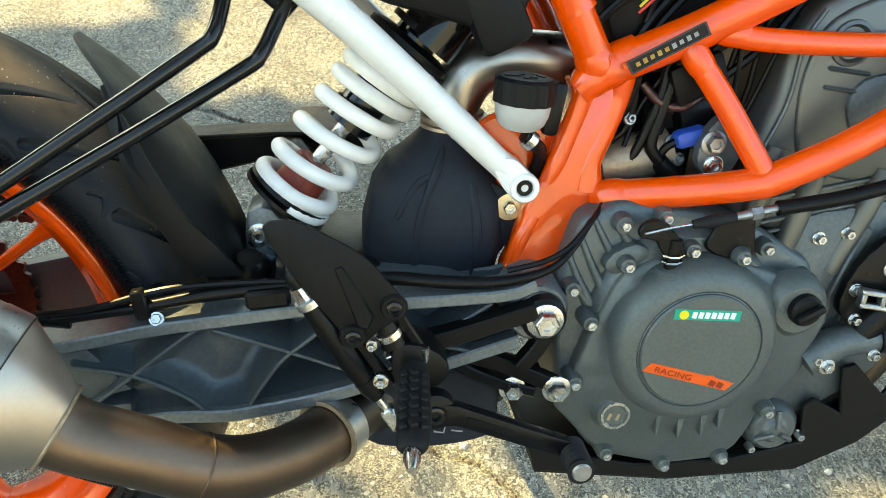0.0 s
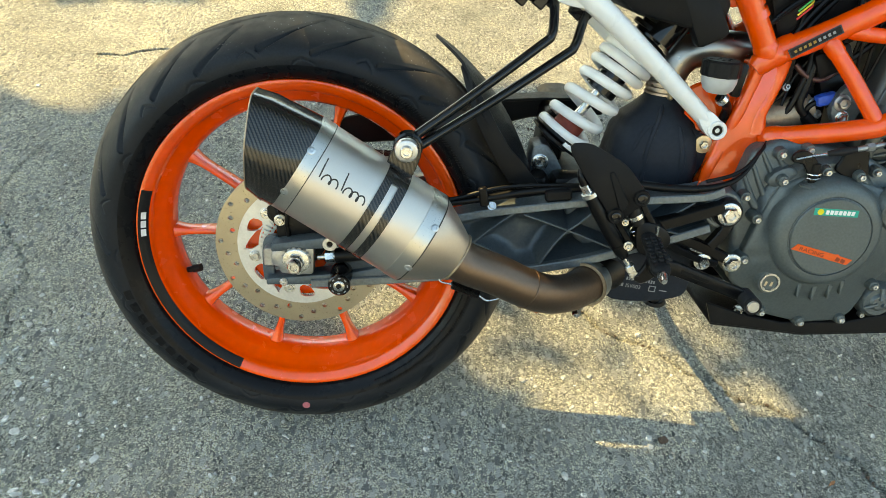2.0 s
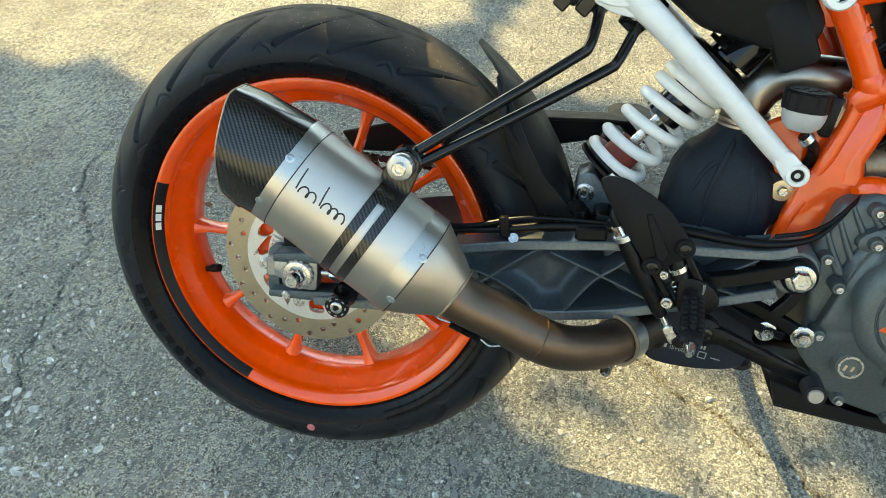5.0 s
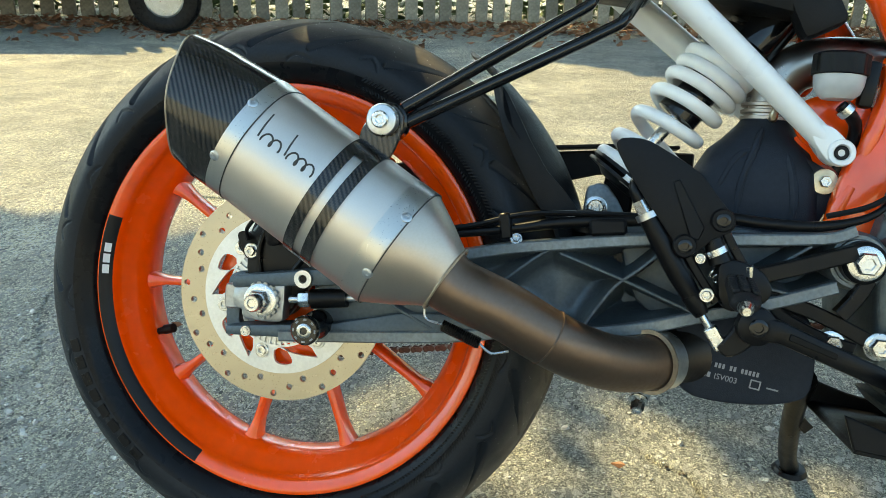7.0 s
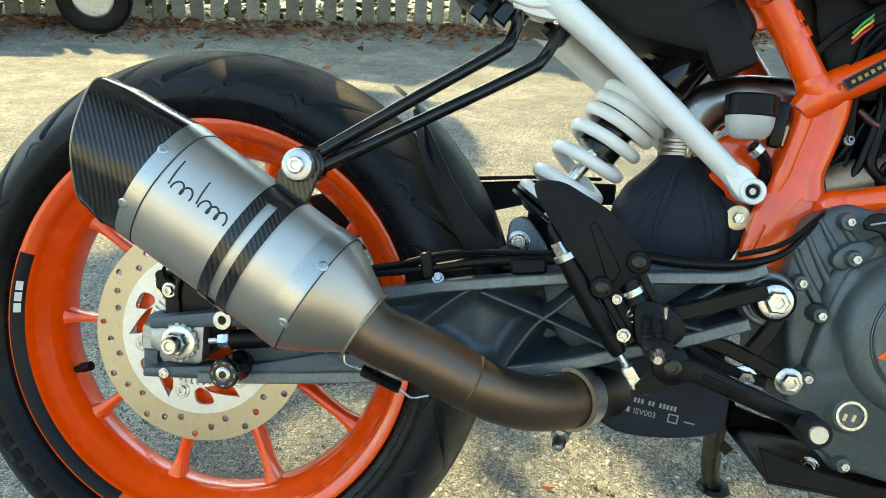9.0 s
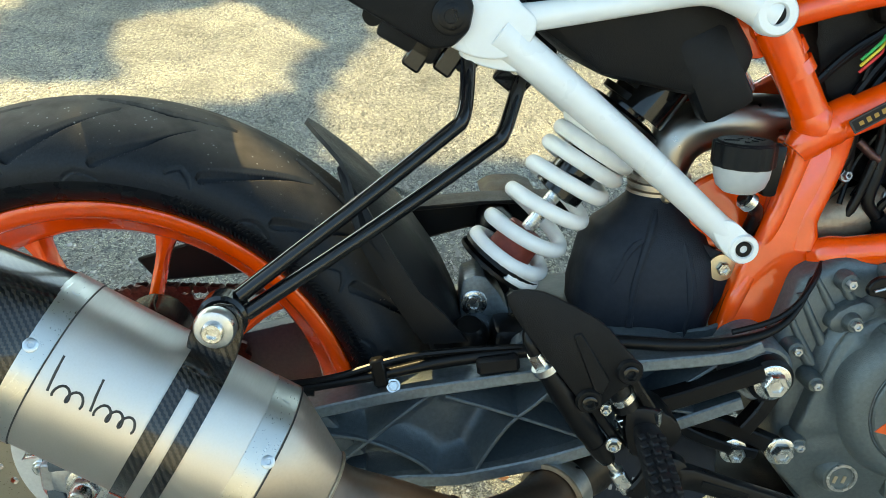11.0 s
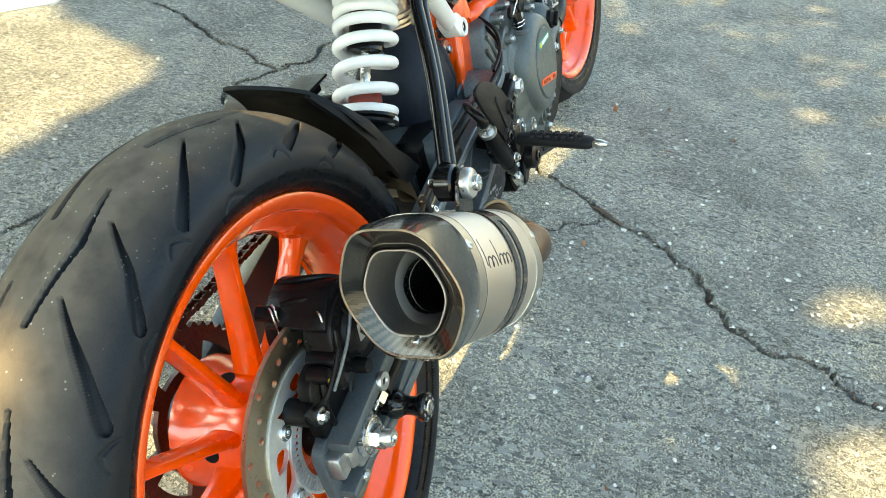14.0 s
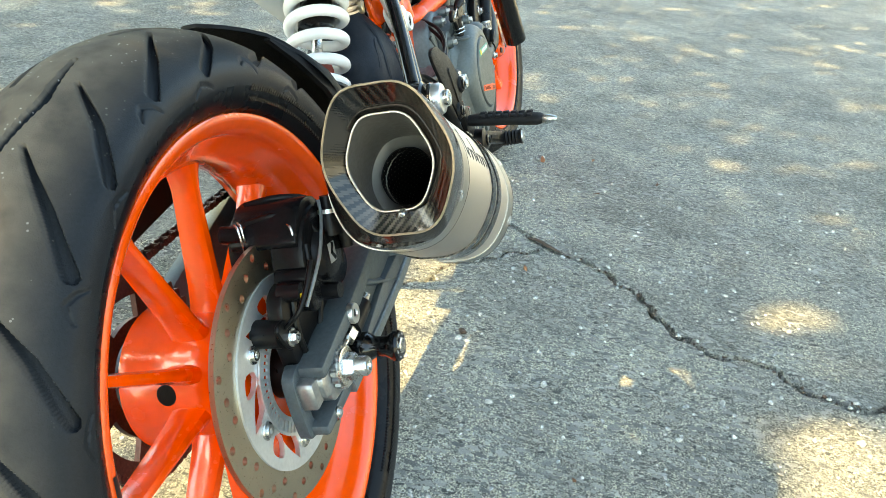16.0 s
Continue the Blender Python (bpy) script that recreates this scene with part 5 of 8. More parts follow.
# -- swingarm --
def sweep_flange(pts, y0, y1, t, name, mat=None, parent=None):
    """A flat rib that follows a line in x and z, t thick."""
    p = [Vector((x, 0, z)) for x, z in pts]
    p = spline(p, 4) if len(p) > 2 else p
    rings = []
    for i, q in enumerate(p):
        d = (p[min(i + 1, len(p) - 1)] - p[max(i - 1, 0)]).normalized()
        nrm = Vector((-d.z, 0, d.x)) * t / 2
        b = min(0.0015, t * 0.25)
        k = nrm.normalized() * b
        rings.append([q + nrm - k + Vector((0, y0, 0)), q + nrm + Vector((0, y0 + b, 0)), q + nrm + Vector((0, y1, 0)), q - nrm + Vector((0, y1, 0)), q - nrm + Vector((0, y0 + b, 0)), q - nrm + k + Vector((0, y0, 0))])
    return part(name, loft(rings), mat or SWING_EDGE, parent or swing, sharp=30)


TOP = [(-0.03, 0.016), (0.02, 0.026), (0.061, 0.034), (0.13, 0.052), (0.207, 0.070), (0.251, 0.081), (0.306, 0.091), (0.385, 0.104), (0.462, 0.112), (0.54, 0.121), (0.566, 0.131)]
LOW = [(0.02, -0.036), (0.109, -0.026), (0.181, -0.017), (0.227, -0.009), (0.263, -0.001), (0.31, 0.001), (0.337, 0.006), (0.39, 0.019), (0.44, 0.036), (0.50, 0.056), (0.556, 0.078)]
web_right = [(x, z) for x, z in TOP] + [(0.598, 0.118), (0.602, 0.095), (0.585, 0.078)] + [(x, z) for x, z in LOW[::-1]] + [(0.085, 0.0)]
swing = part("swingarm", prism([q for q in web_right if q[0] > 0.34] + [(0.335, 0.012), (0.335, 0.09)], -0.058, -0.052, 0.002, 1), SWING_GREY, bike, "blue-grey cast aluminium swingarm with open ribs")
# flanges in the lighter grey, their edge highlight put into the colour
sweep_flange(TOP, -0.1185, -0.085, 0.011, "top_flange")
sweep_flange(LOW, -0.1185, -0.085, 0.012, "lower_flange")
RIBS = ([(0.190, 0.046), (0.237, 0.038), (0.279, 0.018), (0.296, 0.002)], [(0.205, 0.010), (0.237, 0.038), (0.276, 0.073), (0.294, 0.086)], [(0.329, 0.006), (0.340, 0.028), (0.358, 0.056), (0.378, 0.074), (0.402, 0.098)],
        [(0.302, 0.082), (0.366, 0.062), (0.440, 0.036)], [(0.440, 0.042), (0.480, 0.075), (0.530, 0.113)], [(0.430, 0.104), (0.480, 0.075), (0.520, 0.066)], [(0.09, 0.036), (0.14, 0.010), (0.19, -0.012)])


def off_line(px, pz, line):
    best = np.full(px.shape, 9.0)
    for (ax, az), (bx, bz) in zip(line, line[1:]):
        dx, dz = bx - ax, bz - az
        k = np.clip(((px - ax) * dx + (pz - az) * dz) / (dx * dx + dz * dz), 0, 1)
        best = np.minimum(best, np.hypot(px - ax - k * dx, pz - az - k * dz))
    return best


# cast face: pockets between filleted ribs
across, lengthwise = 56, 250
web_x = np.linspace(0.06, 0.556, lengthwise)[:, None] + np.zeros((1, across))
web_v = np.linspace(0, 1, across)[None, :]
top_z, low_z = np.interp(web_x, *np.array(TOP).T), np.interp(web_x, *np.array(LOW).T)
web_z = low_z + (top_z - low_z) * web_v
rise = np.zeros_like(web_x)
for line, half_rib in [(r, 0.0017) for r in RIBS] + [(TOP, 0.005), (LOW, 0.005)]:
    d = off_line(web_x, web_z, line)
    rise = np.maximum(rise, np.where(d < half_rib, 1.0, np.clip(1 - (d - half_rib) / 0.020, 0, 1) ** 2.6 * 0.95))
floor_y = -0.0900 + 0.034 * np.clip((web_x - 0.30) / 0.07, 0, 1) ** 1.3
web_y = floor_y + (-0.1140 - floor_y) * rise
web_idx = np.arange(web_x.size).reshape(web_x.shape)
web_face = part("cast_face", bmesh.new(), SWING_GREY, swing)
web_face.data.from_pydata(np.stack([web_x, web_y, web_z], -1).reshape(-1, 3).tolist(), [], np.stack([web_idx[:-1, :-1], web_idx[1:, :-1], web_idx[1:, 1:], web_idx[:-1, 1:]], -1).reshape(-1, 4).tolist())
web_face.data.polygons.foreach_set("use_smooth", [True] * len(web_face.data.polygons))
web_face.data.set_sharp_from_angle(angle=radians(40))
for rib in RIBS:
    sweep_flange(rib, -0.1162, -0.106, 0.0030, "rib", SWING_GREY)
part("pivot_boss", moved(lathe([(0.014, -0.111), (0.0245, -0.111), (0.0275, -0.107), (0.029, -0.06), (0.014, -0.06)], 40), Matrix.Translation((0.572, 0, 0.103))), SWING_EDGE, swing)
part("pivot_collar", moved(lathe([(0.012, -0.114), (0.0205, -0.114), (0.0215, -0.110), (0.012, -0.110)], 40), Matrix.Translation((0.572, 0, 0.103))), SWING_EDGE, swing)
part("cross_brace", prism(rounded([(0.36, 0.115), (0.42, 0.12), (0.50, 0.12), (0.54, 0.09), (0.50, 0.055), (0.43, 0.03), (0.38, 0.04)], 3), -0.083, 0.085, 0.006, 2), SWING_GREY, swing)
part("fork_block", block((0.10, 0.05, 0.075), pose(0.395, -0.045, 0.085), 0.01, 2), BLACK_SATIN, swing)
part("left_arm", prism([(x, z) for x, z in TOP] + [(0.60, 0.11), (0.585, 0.078)] + [(x, z) for x, z in LOW[::-1]] + [(-0.02, -0.035)], 0.096, 0.118, 0.004, 2), SWING_GREY, swing)
# open fork end with the axle
part("upper_fork_bar", prism([(-0.034, 0.010), (-0.034, 0.022), (0.061, 0.040), (0.13, 0.058), (0.15, 0.050), (0.075, 0.024)], -0.1225, -0.084, 0.003, 2), SWING_GREY, swing)
part("lower_fork_bar", prism([(-0.042, -0.043), (-0.042, -0.033), (0.078, -0.016), (0.150, 0.004), (0.235, 0.012), (0.235, -0.012), (0.109, -0.032)], -0.115, -0.084, 0.003, 2), SWING_GREY, swing)
part("fork_back", prism([(0.055, -0.020), (0.055, 0.034), (0.12, 0.052), (0.20, 0.060), (0.235, 0.02), (0.16, 0.0)], -0.108, -0.088, 0.003, 2), SWING_GREY, swing)
part("block_tail", prism([(-0.046, -0.012), (-0.046, 0.010), (-0.043, 0.013), (-0.030, 0.012), (-0.030, -0.014), (-0.043, -0.015)], -0.113, -0.097, 0.002, 1), ALU_DULL, swing)
part("fork_end", prism(rounded([(-0.048, -0.036), (-0.049, 0.010), (-0.042, 0.022), (-0.030, 0.024), (-0.031, 0.014), (-0.034, -0.028), (-0.026, -0.034), (-0.030, -0.044), (-0.042, -0.044)], 3), -0.099, -0.088, 0.003, 2), SWING_GREY, swing)
axle_block = part("axle_block", prism(rounded([(-0.020, -0.022), (0.019, -0.022), (0.023, -0.012), (0.023, 0.012), (0.019, 0.021), (-0.018, 0.020), (-0.022, 0.012), (-0.033, 0.009), (-0.033, -0.010), (-0.023, -0.013)], 2), -0.118, -0.098, 0.002, 2), ALU_DULL, swing, "machined aluminium chain adjuster block")
gear = []
for k in range(16):
    for da, rr in ((0, 0.0180), (5, 0.0200), (14, 0.0200), (19, 0.0180)):
        a = radians(360 / 16 * k + da)
        gear.append((rr * math.cos(a), rr * math.sin(a)))
part("toothed_washer", prism(gear, -0.1245, -0.119, 0), ALU_DULL, axle_block)
part("axle_nut", moved(hex_bolt(0.0125, 0.011), Matrix.Translation((0, -0.1255, 0))), STEEL, axle_block)
part("axle_end", moved(lathe([(0.0, -0.1455), (0.004, -0.1455), (0.005, -0.1475), (0.0075, -0.1475), (0.009, -0.1455), (0.009, -0.12), (0.0, -0.12)], 24), Matrix.Identity(4)), STEEL, axle_block)
part("adjuster_bolt", tube([(0.028, -0.113, 0.003), (0.105, -0.113, 0.014)], 0.0042, 12), STEEL, axle_block)
part("adjuster_nut", moved(hex_bolt(0.0085, 0.008, False), facing((0.046, -0.113, 0.0055), (-1, 0, -0.14))), STEEL, axle_block)
part("adjuster_barrel", tube([(0.052, -0.113, 0.0065), (0.090, -0.113, 0.012)], [0.0105, 0.0095], 18), BLACK_SATIN, axle_block)
spool = part("spool", moved(lathe([(0.0, -0.163), (0.007, -0.163), (0.0132, -0.163), (0.0150, -0.161), (0.0150, -0.157), (0.0125, -0.153), (0.0098, -0.148), (0.0098, -0.138), (0.0132, -0.132), (0.0150, -0.129), (0.0150, -0.116), (0.0, -0.116)], 36), Matrix.Translation((0.061, 0.008, -0.019))), BLACK_GLOSS, swing, "black paddock stand bobbin")
part("spool_bolt", moved(hex_bolt(0.0075, 0.004, False, True), Matrix.Translation((0.061, -0.153, -0.019))), STEEL, spool)
for k in range(8):
    a = radians(45 * k)
    part("spool_mark", block((0.0035, 0.0006, 0.0016), Matrix.Translation((0.061, -0.1552, -0.019)) @ Matrix.Rotation(-a, 4, "Y") @ pose(0, 0, 0.0112), 0), GREY_PRINT, spool)
part("arm_washer", moved(lathe([(0.0038, 0.004), (0.0095, 0.004), (0.0098, -0.001), (0.0092, -0.0022), (0.0046, -0.0022), (0.0038, -0.001)], 32, closed=True), Matrix.Translation((0.045, -0.1245, 0.028))), ALU, swing, "pale alloy washer on the arm")
part("arm_bolt", moved(lathe([(0.0, 0.0), (0.004, 0.0), (0.004, 0.004), (0.0, 0.004)], 16), Matrix.Translation((0.045, -0.1250, 0.028))), BLACK_SATIN, swing)
bolt(swing, (-0.018, -0.115, -0.036), 0.004, 0.003, socket=True, name="arm_bolt")

# -- brake caliper, its carrier, hose and sensor --
caliper = part("brake_caliper", prism(rounded([(-0.004, 0.106), (0.010, 0.128), (0.040, 0.138), (0.060, 0.124), (0.074, 0.092), (0.078, 0.066), (0.062, 0.052), (0.030, 0.056), (0.004, 0.060), (-0.008, 0.076)], 3), -0.112, -0.080, 0.006, 2), CALIPER, bike, "black rear brake caliper")
part("caliper_bridge", prism(rounded([(0.000, 0.116), (0.010, 0.136), (0.030, 0.147), (0.052, 0.142), (0.066, 0.122), (0.052, 0.116)], 3), -0.108, -0.044, 0.006, 2), CALIPER, caliper)
part("bridge_ridge", tube([(0.034, -0.050, 0.146), (0.040, -0.078, 0.148), (0.052, -0.100, 0.140), (0.056, -0.112, 0.124)], 0.0032, 10, 5), CALIPER, caliper)
part("bridge_ridge", tube([(0.012, -0.060, 0.138), (0.018, -0.084, 0.140), (0.028, -0.104, 0.132), (0.030, -0.114, 0.116)], 0.0028, 10, 5), CALIPER, caliper)
part("inner_half", prism(rounded([(-0.004, 0.096), (0.006, 0.130), (0.034, 0.142), (0.058, 0.124), (0.056, 0.098), (0.02, 0.088)], 3), -0.058, -0.040, 0.005, 2), CALIPER, caliper)
part("piston_boss", moved(lathe([(0.0, -0.1205), (0.019, -0.1205), (0.0235, -0.117), (0.026, -0.108), (0.026, -0.09), (0.0, -0.09)], 36), Matrix.Translation((0.034, 0, 0.094))), CALIPER, caliper)
part("lower_lobe", prism(rounded([(-0.016, 0.066), (-0.015, 0.094), (-0.004, 0.100), (0.006, 0.090), (0.002, 0.066), (-0.008, 0.060)], 3), -0.115, -0.084, 0.004, 2), CALIPER, caliper)
part("web_ridge", tube([(0.006, -0.1125, 0.116), (0.000, -0.114, 0.098), (0.008, -0.113, 0.076)], 0.0022, 8, 4), CALIPER, caliper)
part("web_ridge", tube([(0.056, -0.1125, 0.118), (0.066, -0.114, 0.094), (0.062, -0.113, 0.070)], 0.0022, 8, 4), CALIPER, caliper)
part("caliper_mark", block((0.013, 0.001, 0.018), pose(0.033, -0.1209, 0.0945, 0, 8, 0), 0.0005, 1), GREY_PRINT, caliper)
for dz, turn in ((0.004, 32), (-0.003, -32)):
    part("caliper_mark_bar", block((0.0035, 0.001, 0.010), pose(0.033, -0.1216, 0.0945 + dz, 0, turn, 0), 0), CALIPER, caliper)
PIN_A, PIN_B = Vector((0.006, -0.044, 0.131)), Vector((0.015, -0.106, 0.122))
part("pad_pin", tube([PIN_A, PIN_B], 0.0036, 12), STEEL, caliper, "pale steel pad pin")
part("pin_boss", tube([PIN_A + (PIN_B - PIN_A) * k for k in (-0.12, 0.24)], 0.0078, 16), CALIPER, caliper)
part("pin_boss", tube([PIN_A + (PIN_B - PIN_A) * k for k in (0.60, 0.94)], [0.0068, 0.0082], 16), CALIPER, caliper)
for k in (0.24, 0.97):
    q = PIN_A + (PIN_B - PIN_A) * k
    for dx in (-0.0045, 0.0008):
        part("spring_clip", tube([q + Vector((dx - 0.003, 0.004, 0.013)), q + Vector((dx - 0.006, 0, 0.010)), q + Vector((dx - 0.008, -0.001, 0)), q + Vector((dx - 0.006, 0.001, -0.010)), q + Vector((dx - 0.009, 0, -0.017))], 0.0010, 6, 4), STEEL, caliper)
part("slide_boot", tube([(0.046, -0.119, 0.106), (0.049, -0.119, 0.118), (0.051, -0.119, 0.128)], [0.0105, 0.0112, 0.0095], 18), CALIPER, caliper)
part("slide_band", tube([(0.0505, -0.119, 0.125), (0.0515, -0.119, 0.1285)], 0.0102, 18), ALU, caliper)
part("slide_cap", tube([(0.052, -0.119, 0.128), (0.055, -0.119, 0.140)], [0.0082, 0.0060], 14), CALIPER, caliper)
part("banjo", tube([(0.066, -0.122, 0.104), (0.069, -0.122, 0.122)], 0.0082, 6), STEEL, caliper)
part("banjo_sleeve", tube([(0.062, -0.122, 0.086), (0.066, -0.122, 0.106)], [0.0068, 0.0085], 16), CALIPER, caliper)
part("banjo_hose", tube([(0.068, -0.127, 0.108), (0.082, -0.126, 0.106), (0.104, -0.116, 0.100), (0.13, -0.112, 0.092), (0.18, -0.112, 0.088)], 0.0052, 10, 5), CALIPER, caliper)
part("hose_crimp", tube([(0.074, -0.127, 0.107), (0.090, -0.1235, 0.104)], 0.0064, 12), STEEL, caliper)
part("slide_pin", tube([(0.018, -0.126, 0.064), (0.018, -0.100, 0.064)], [0.0072, 0.0088], 18), CALIPER, caliper)
part("brake_line", tube([(0.044, -0.116, 0.140), (0.030, -0.121, 0.128), (0.008, -0.123, 0.108), (-0.012, -0.121, 0.092), (-0.028, -0.115, 0.074)], 0.0016, 8, 5), SWING_EDGE, caliper, "thin steel brake line")
part("mount_nub", tube([(-0.022, -0.112, 0.086), (-0.022, -0.092, 0.086)], [0.008, 0.0095], 18), CALIPER, caliper)
part("paint_spot", tube([(-0.026, -0.1125, 0.084), (-0.026, -0.1118, 0.084)], 0.0022, 12), YELLOW_STICKER, caliper)
carrier_plate = part("caliper_carrier", prism(rounded([(-0.020, -0.014), (-0.030, 0.030), (-0.028, 0.070), (-0.010, 0.088), (0.050, 0.084), (0.070, 0.066), (0.050, 0.030), (0.026, -0.008), (0.004, -0.024)], 3), -0.098, -0.082, 0.003, 2), BLACK_SATIN, bike, "black caliper carrier on the axle")
part("carrier_rib", tube([(-0.012, -0.099, 0.020), (-0.016, -0.100, 0.050), (-0.008, -0.100, 0.078)], 0.003, 8, 4), BLACK_SATIN, carrier_plate)
part("carrier_rib", tube([(0.014, -0.099, 0.014), (0.030, -0.100, 0.040), (0.050, -0.100, 0.062)], 0.003, 8, 4), BLACK_SATIN, carrier_plate)
part("axle_spacer", lathe([(0.014, -0.098), (0.021, -0.098), (0.0215, -0.090), (0.024, -0.085), (0.026, -0.075), (0.026, -0.062), (0.014, -0.062)], 32), BLACK_SATIN, bike)
part("spacer_ring", lathe([(0.0215, -0.0815), (0.0262, -0.0815), (0.0262, -0.0795), (0.0215, -0.0795)], 40, closed=True), SWING_EDGE, bike)
sensor = part("wheel_sensor", tube([(-0.031, -0.094, 0.055), (-0.031, -0.070, 0.056)], [0.0120, 0.0125], 24), BLACK_SATIN, bike)
part("sensor_flange", prism(rounded([(-0.043, 0.062), (-0.036, 0.068), (-0.022, 0.064), (-0.014, 0.050), (-0.020, 0.038), (-0.032, 0.040)], 3), -0.098, -0.094, 0.0012, 1), BLACK_SATIN, sensor)
bolt(sensor, (-0.025, -0.098, 0.048), 0.0058, 0.006)
part("sensor_cable", tube([(-0.030, -0.098, 0.060), (-0.026, -0.112, 0.072), (-0.012, -0.118, 0.088), (0.004, -0.120, 0.104)], 0.0022, 8, 5), BLACK_SATIN, bike)

caliper.matrix_basis = pose(0.012, 0.0, -0.003)

# -- cables along the swingarm --
part("brake_hose", tube([(0.175, -0.113, 0.086), (0.249, -0.110, 0.100), (0.303, -0.108, 0.112), (0.378, -0.106, 0.122), (0.44, -0.110, 0.131), (0.49, -0.112, 0.130), (0.536, -0.112, 0.132), (0.575, -0.112, 0.144), (0.598, -0.104, 0.164), (0.626, -0.070, 0.190)], [0.004, 0.0048, 0.0060, 0.0062, 0.0060, 0.0056, 0.0050, 0.0036, 0.0028, 0.0028], 12, 5), BLACK_SATIN, bike, "black sleeved brake hose and sensor cable")
part("sensor_lead", tube([(0.14, -0.112, 0.088), (0.205, -0.114, 0.098), (0.262, -0.113, 0.116), (0.31, -0.11, 0.122), (0.378, -0.108, 0.126), (0.43, -0.11, 0.129)], 0.0028, 8, 5), BLACK_SATIN, bike)
part("cable_tie", block((0.012, 0.010, 0.026), pose(0.246, -0.112, 0.103, 0, -12, 0), 0.002, 1), BLACK_SATIN, bike)
bolt(bike, (0.258, -0.114, 0.091), 0.0044, 0.005, (0, -1, 0.5), name="guide_bolt")
part("hose_guide", block((0.036, 0.012, 0.016), pose(0.345, -0.113, 0.112, 0, -8, 0), 0.003, 1), BLACK_PLASTIC, bike)
part("thin_cable", tube([(0.540, -0.112, 0.142), (0.570, -0.113, 0.152), (0.590, -0.110, 0.164), (0.606, -0.100, 0.178), (0.622, -0.080, 0.188), (0.640, -0.050, 0.200)], 0.0026, 8, 5), BLACK_SATIN, bike)

# -- orange trellis frame --
frame_plate = [(0.586, 0.294), (0.590, 0.280), (0.589, 0.262), (0.582, 0.230), (0.578, 0.208), (0.568, 0.200), (0.562, 0.177), (0.557, 0.156), (0.555, 0.136), (0.549, 0.121), (0.549, 0.112), (0.602, 0.114), (0.602, 0.142), (0.609, 0.161), (0.621, 0.177), (0.632, 0.182), (0.636, 0.190), (0.633, 0.202), (0.626, 0.207), (0.623, 0.219), (0.628, 0.241), (0.637, 0.268), (0.640, 0.288), (0.624, 0.302)]
trellis = part("trellis_frame", prism(frame_plate, -0.070, -0.042, 0.006, 3), ORANGE, bike, "glossy orange trellis frame, cast side plate")
trellis.matrix_basis = Matrix.Translation((0, 0.009, 0))
part("plate_ridge", tube([(0.602, -0.064, 0.300), (0.599, -0.0635, 0.276), (0.593, -0.0635, 0.250), (0.586, -0.0635, 0.222), (0.580, -0.062, 0.202)], [0.0130, 0.0098, 0.0090, 0.0088, 0.0080], 16, 5), ORANGE, trellis)
part("plate_ridge", tube([(0.631, -0.063, 0.302), (0.631, -0.0620, 0.280), (0.624, -0.0620, 0.250), (0.616, -0.0620, 0.224), (0.617, -0.060, 0.200)], [0.0130, 0.0105, 0.0100, 0.0105, 0.0150], 18, 5), ORANGE, trellis)
part("plate_ridge", tube([(0.572, -0.063, 0.172), (0.563, -0.064, 0.150), (0.557, -0.062, 0.122)], [0.008, 0.0085, 0.0075], 12, 4), ORANGE, trellis)
part("plate_ridge", tube([(0.556, -0.062, 0.118), (0.575, -0.063, 0.120), (0.598, -0.062, 0.119)], 0.0065, 12, 4), ORANGE, trellis)
TUBES = {
    "seat_tube": ([(0.613, -0.066, 0.298), (0.586, -0.071, 0.340), (0.553, -0.080, 0.388)], 0.0155),
    "main_tube": ([(0.605, -0.064, 0.299), (0.687, -0.080, 0.3445), (0.771, -0.096, 0.400), (0.90, -0.10, 0.485), (1.05, -0.07, 0.585)], 0.0163),
    "lower_tube": ([(0.626, -0.067, 0.193), (0.690, -0.093, 0.2095), (0.742, -0.109, 0.2235), (0.764, -0.115, 0.2335), (0.834, -0.127, 0.281), (0.95, -0.12, 0.37), (1.06, -0.10, 0.50)], 0.0140),
    "diagonal_tube": ([(0.676, -0.082, 0.331), (0.712, -0.095, 0.288), (0.752, -0.111, 0.234)], 0.0108),
    "branch_tube": ([(0.697, -0.083, 0.344), (0.740, -0.089, 0.3405), (0.840, -0.096, 0.345), (0.96, -0.11, 0.36)], 0.0100),
    "rear_rail": ([(0.548, -0.082, 0.392), (0.610, -0.086, 0.410), (0.700, -0.090, 0.430), (0.745, -0.091, 0.436)], 0.0120),
    "cross_tube": ([(0.545, 0.09, 0.39), (0.545, 0.0, 0.385), (0.550, -0.08, 0.386)], 0.012),
    "lower_cross": ([(0.585, -0.06, 0.175), (0.585, 0.08, 0.175)], 0.014),
}
for n, (pts, rad) in TUBES.items():
    if n in ("lower_tube", "main_tube", "seat_tube"):
        p, q = Vector(pts[0]), Vector(pts[1])
        w = (q - p).normalized()
        part(n, tube([p - w * 0.006, p + w * 0.008] + [Vector(v) for v in pts[1:]], [rad * 0.55] + [rad] * len(pts), 20, 5), ORANGE, trellis)
    else:
        part(n, tube(pts, rad, 20, 5 if len(pts) > 2 else 0), ORANGE, trellis)
    if n in ("seat_tube", "main_tube", "lower_tube", "diagonal_tube", "branch_tube"):
        p, q = Vector(pts[0]), Vector(pts[1])
        w = (q - p).normalized()
        part("weld_collar", tube([p - w * 0.006, p + w * 0.003, p + w * 0.012, p + w * 0.020, p + w * 0.026], [rad * 0.6, rad * 1.04, rad * 1.12, rad * 1.10, rad * 0.98], 20, 3), ORANGE, trellis)
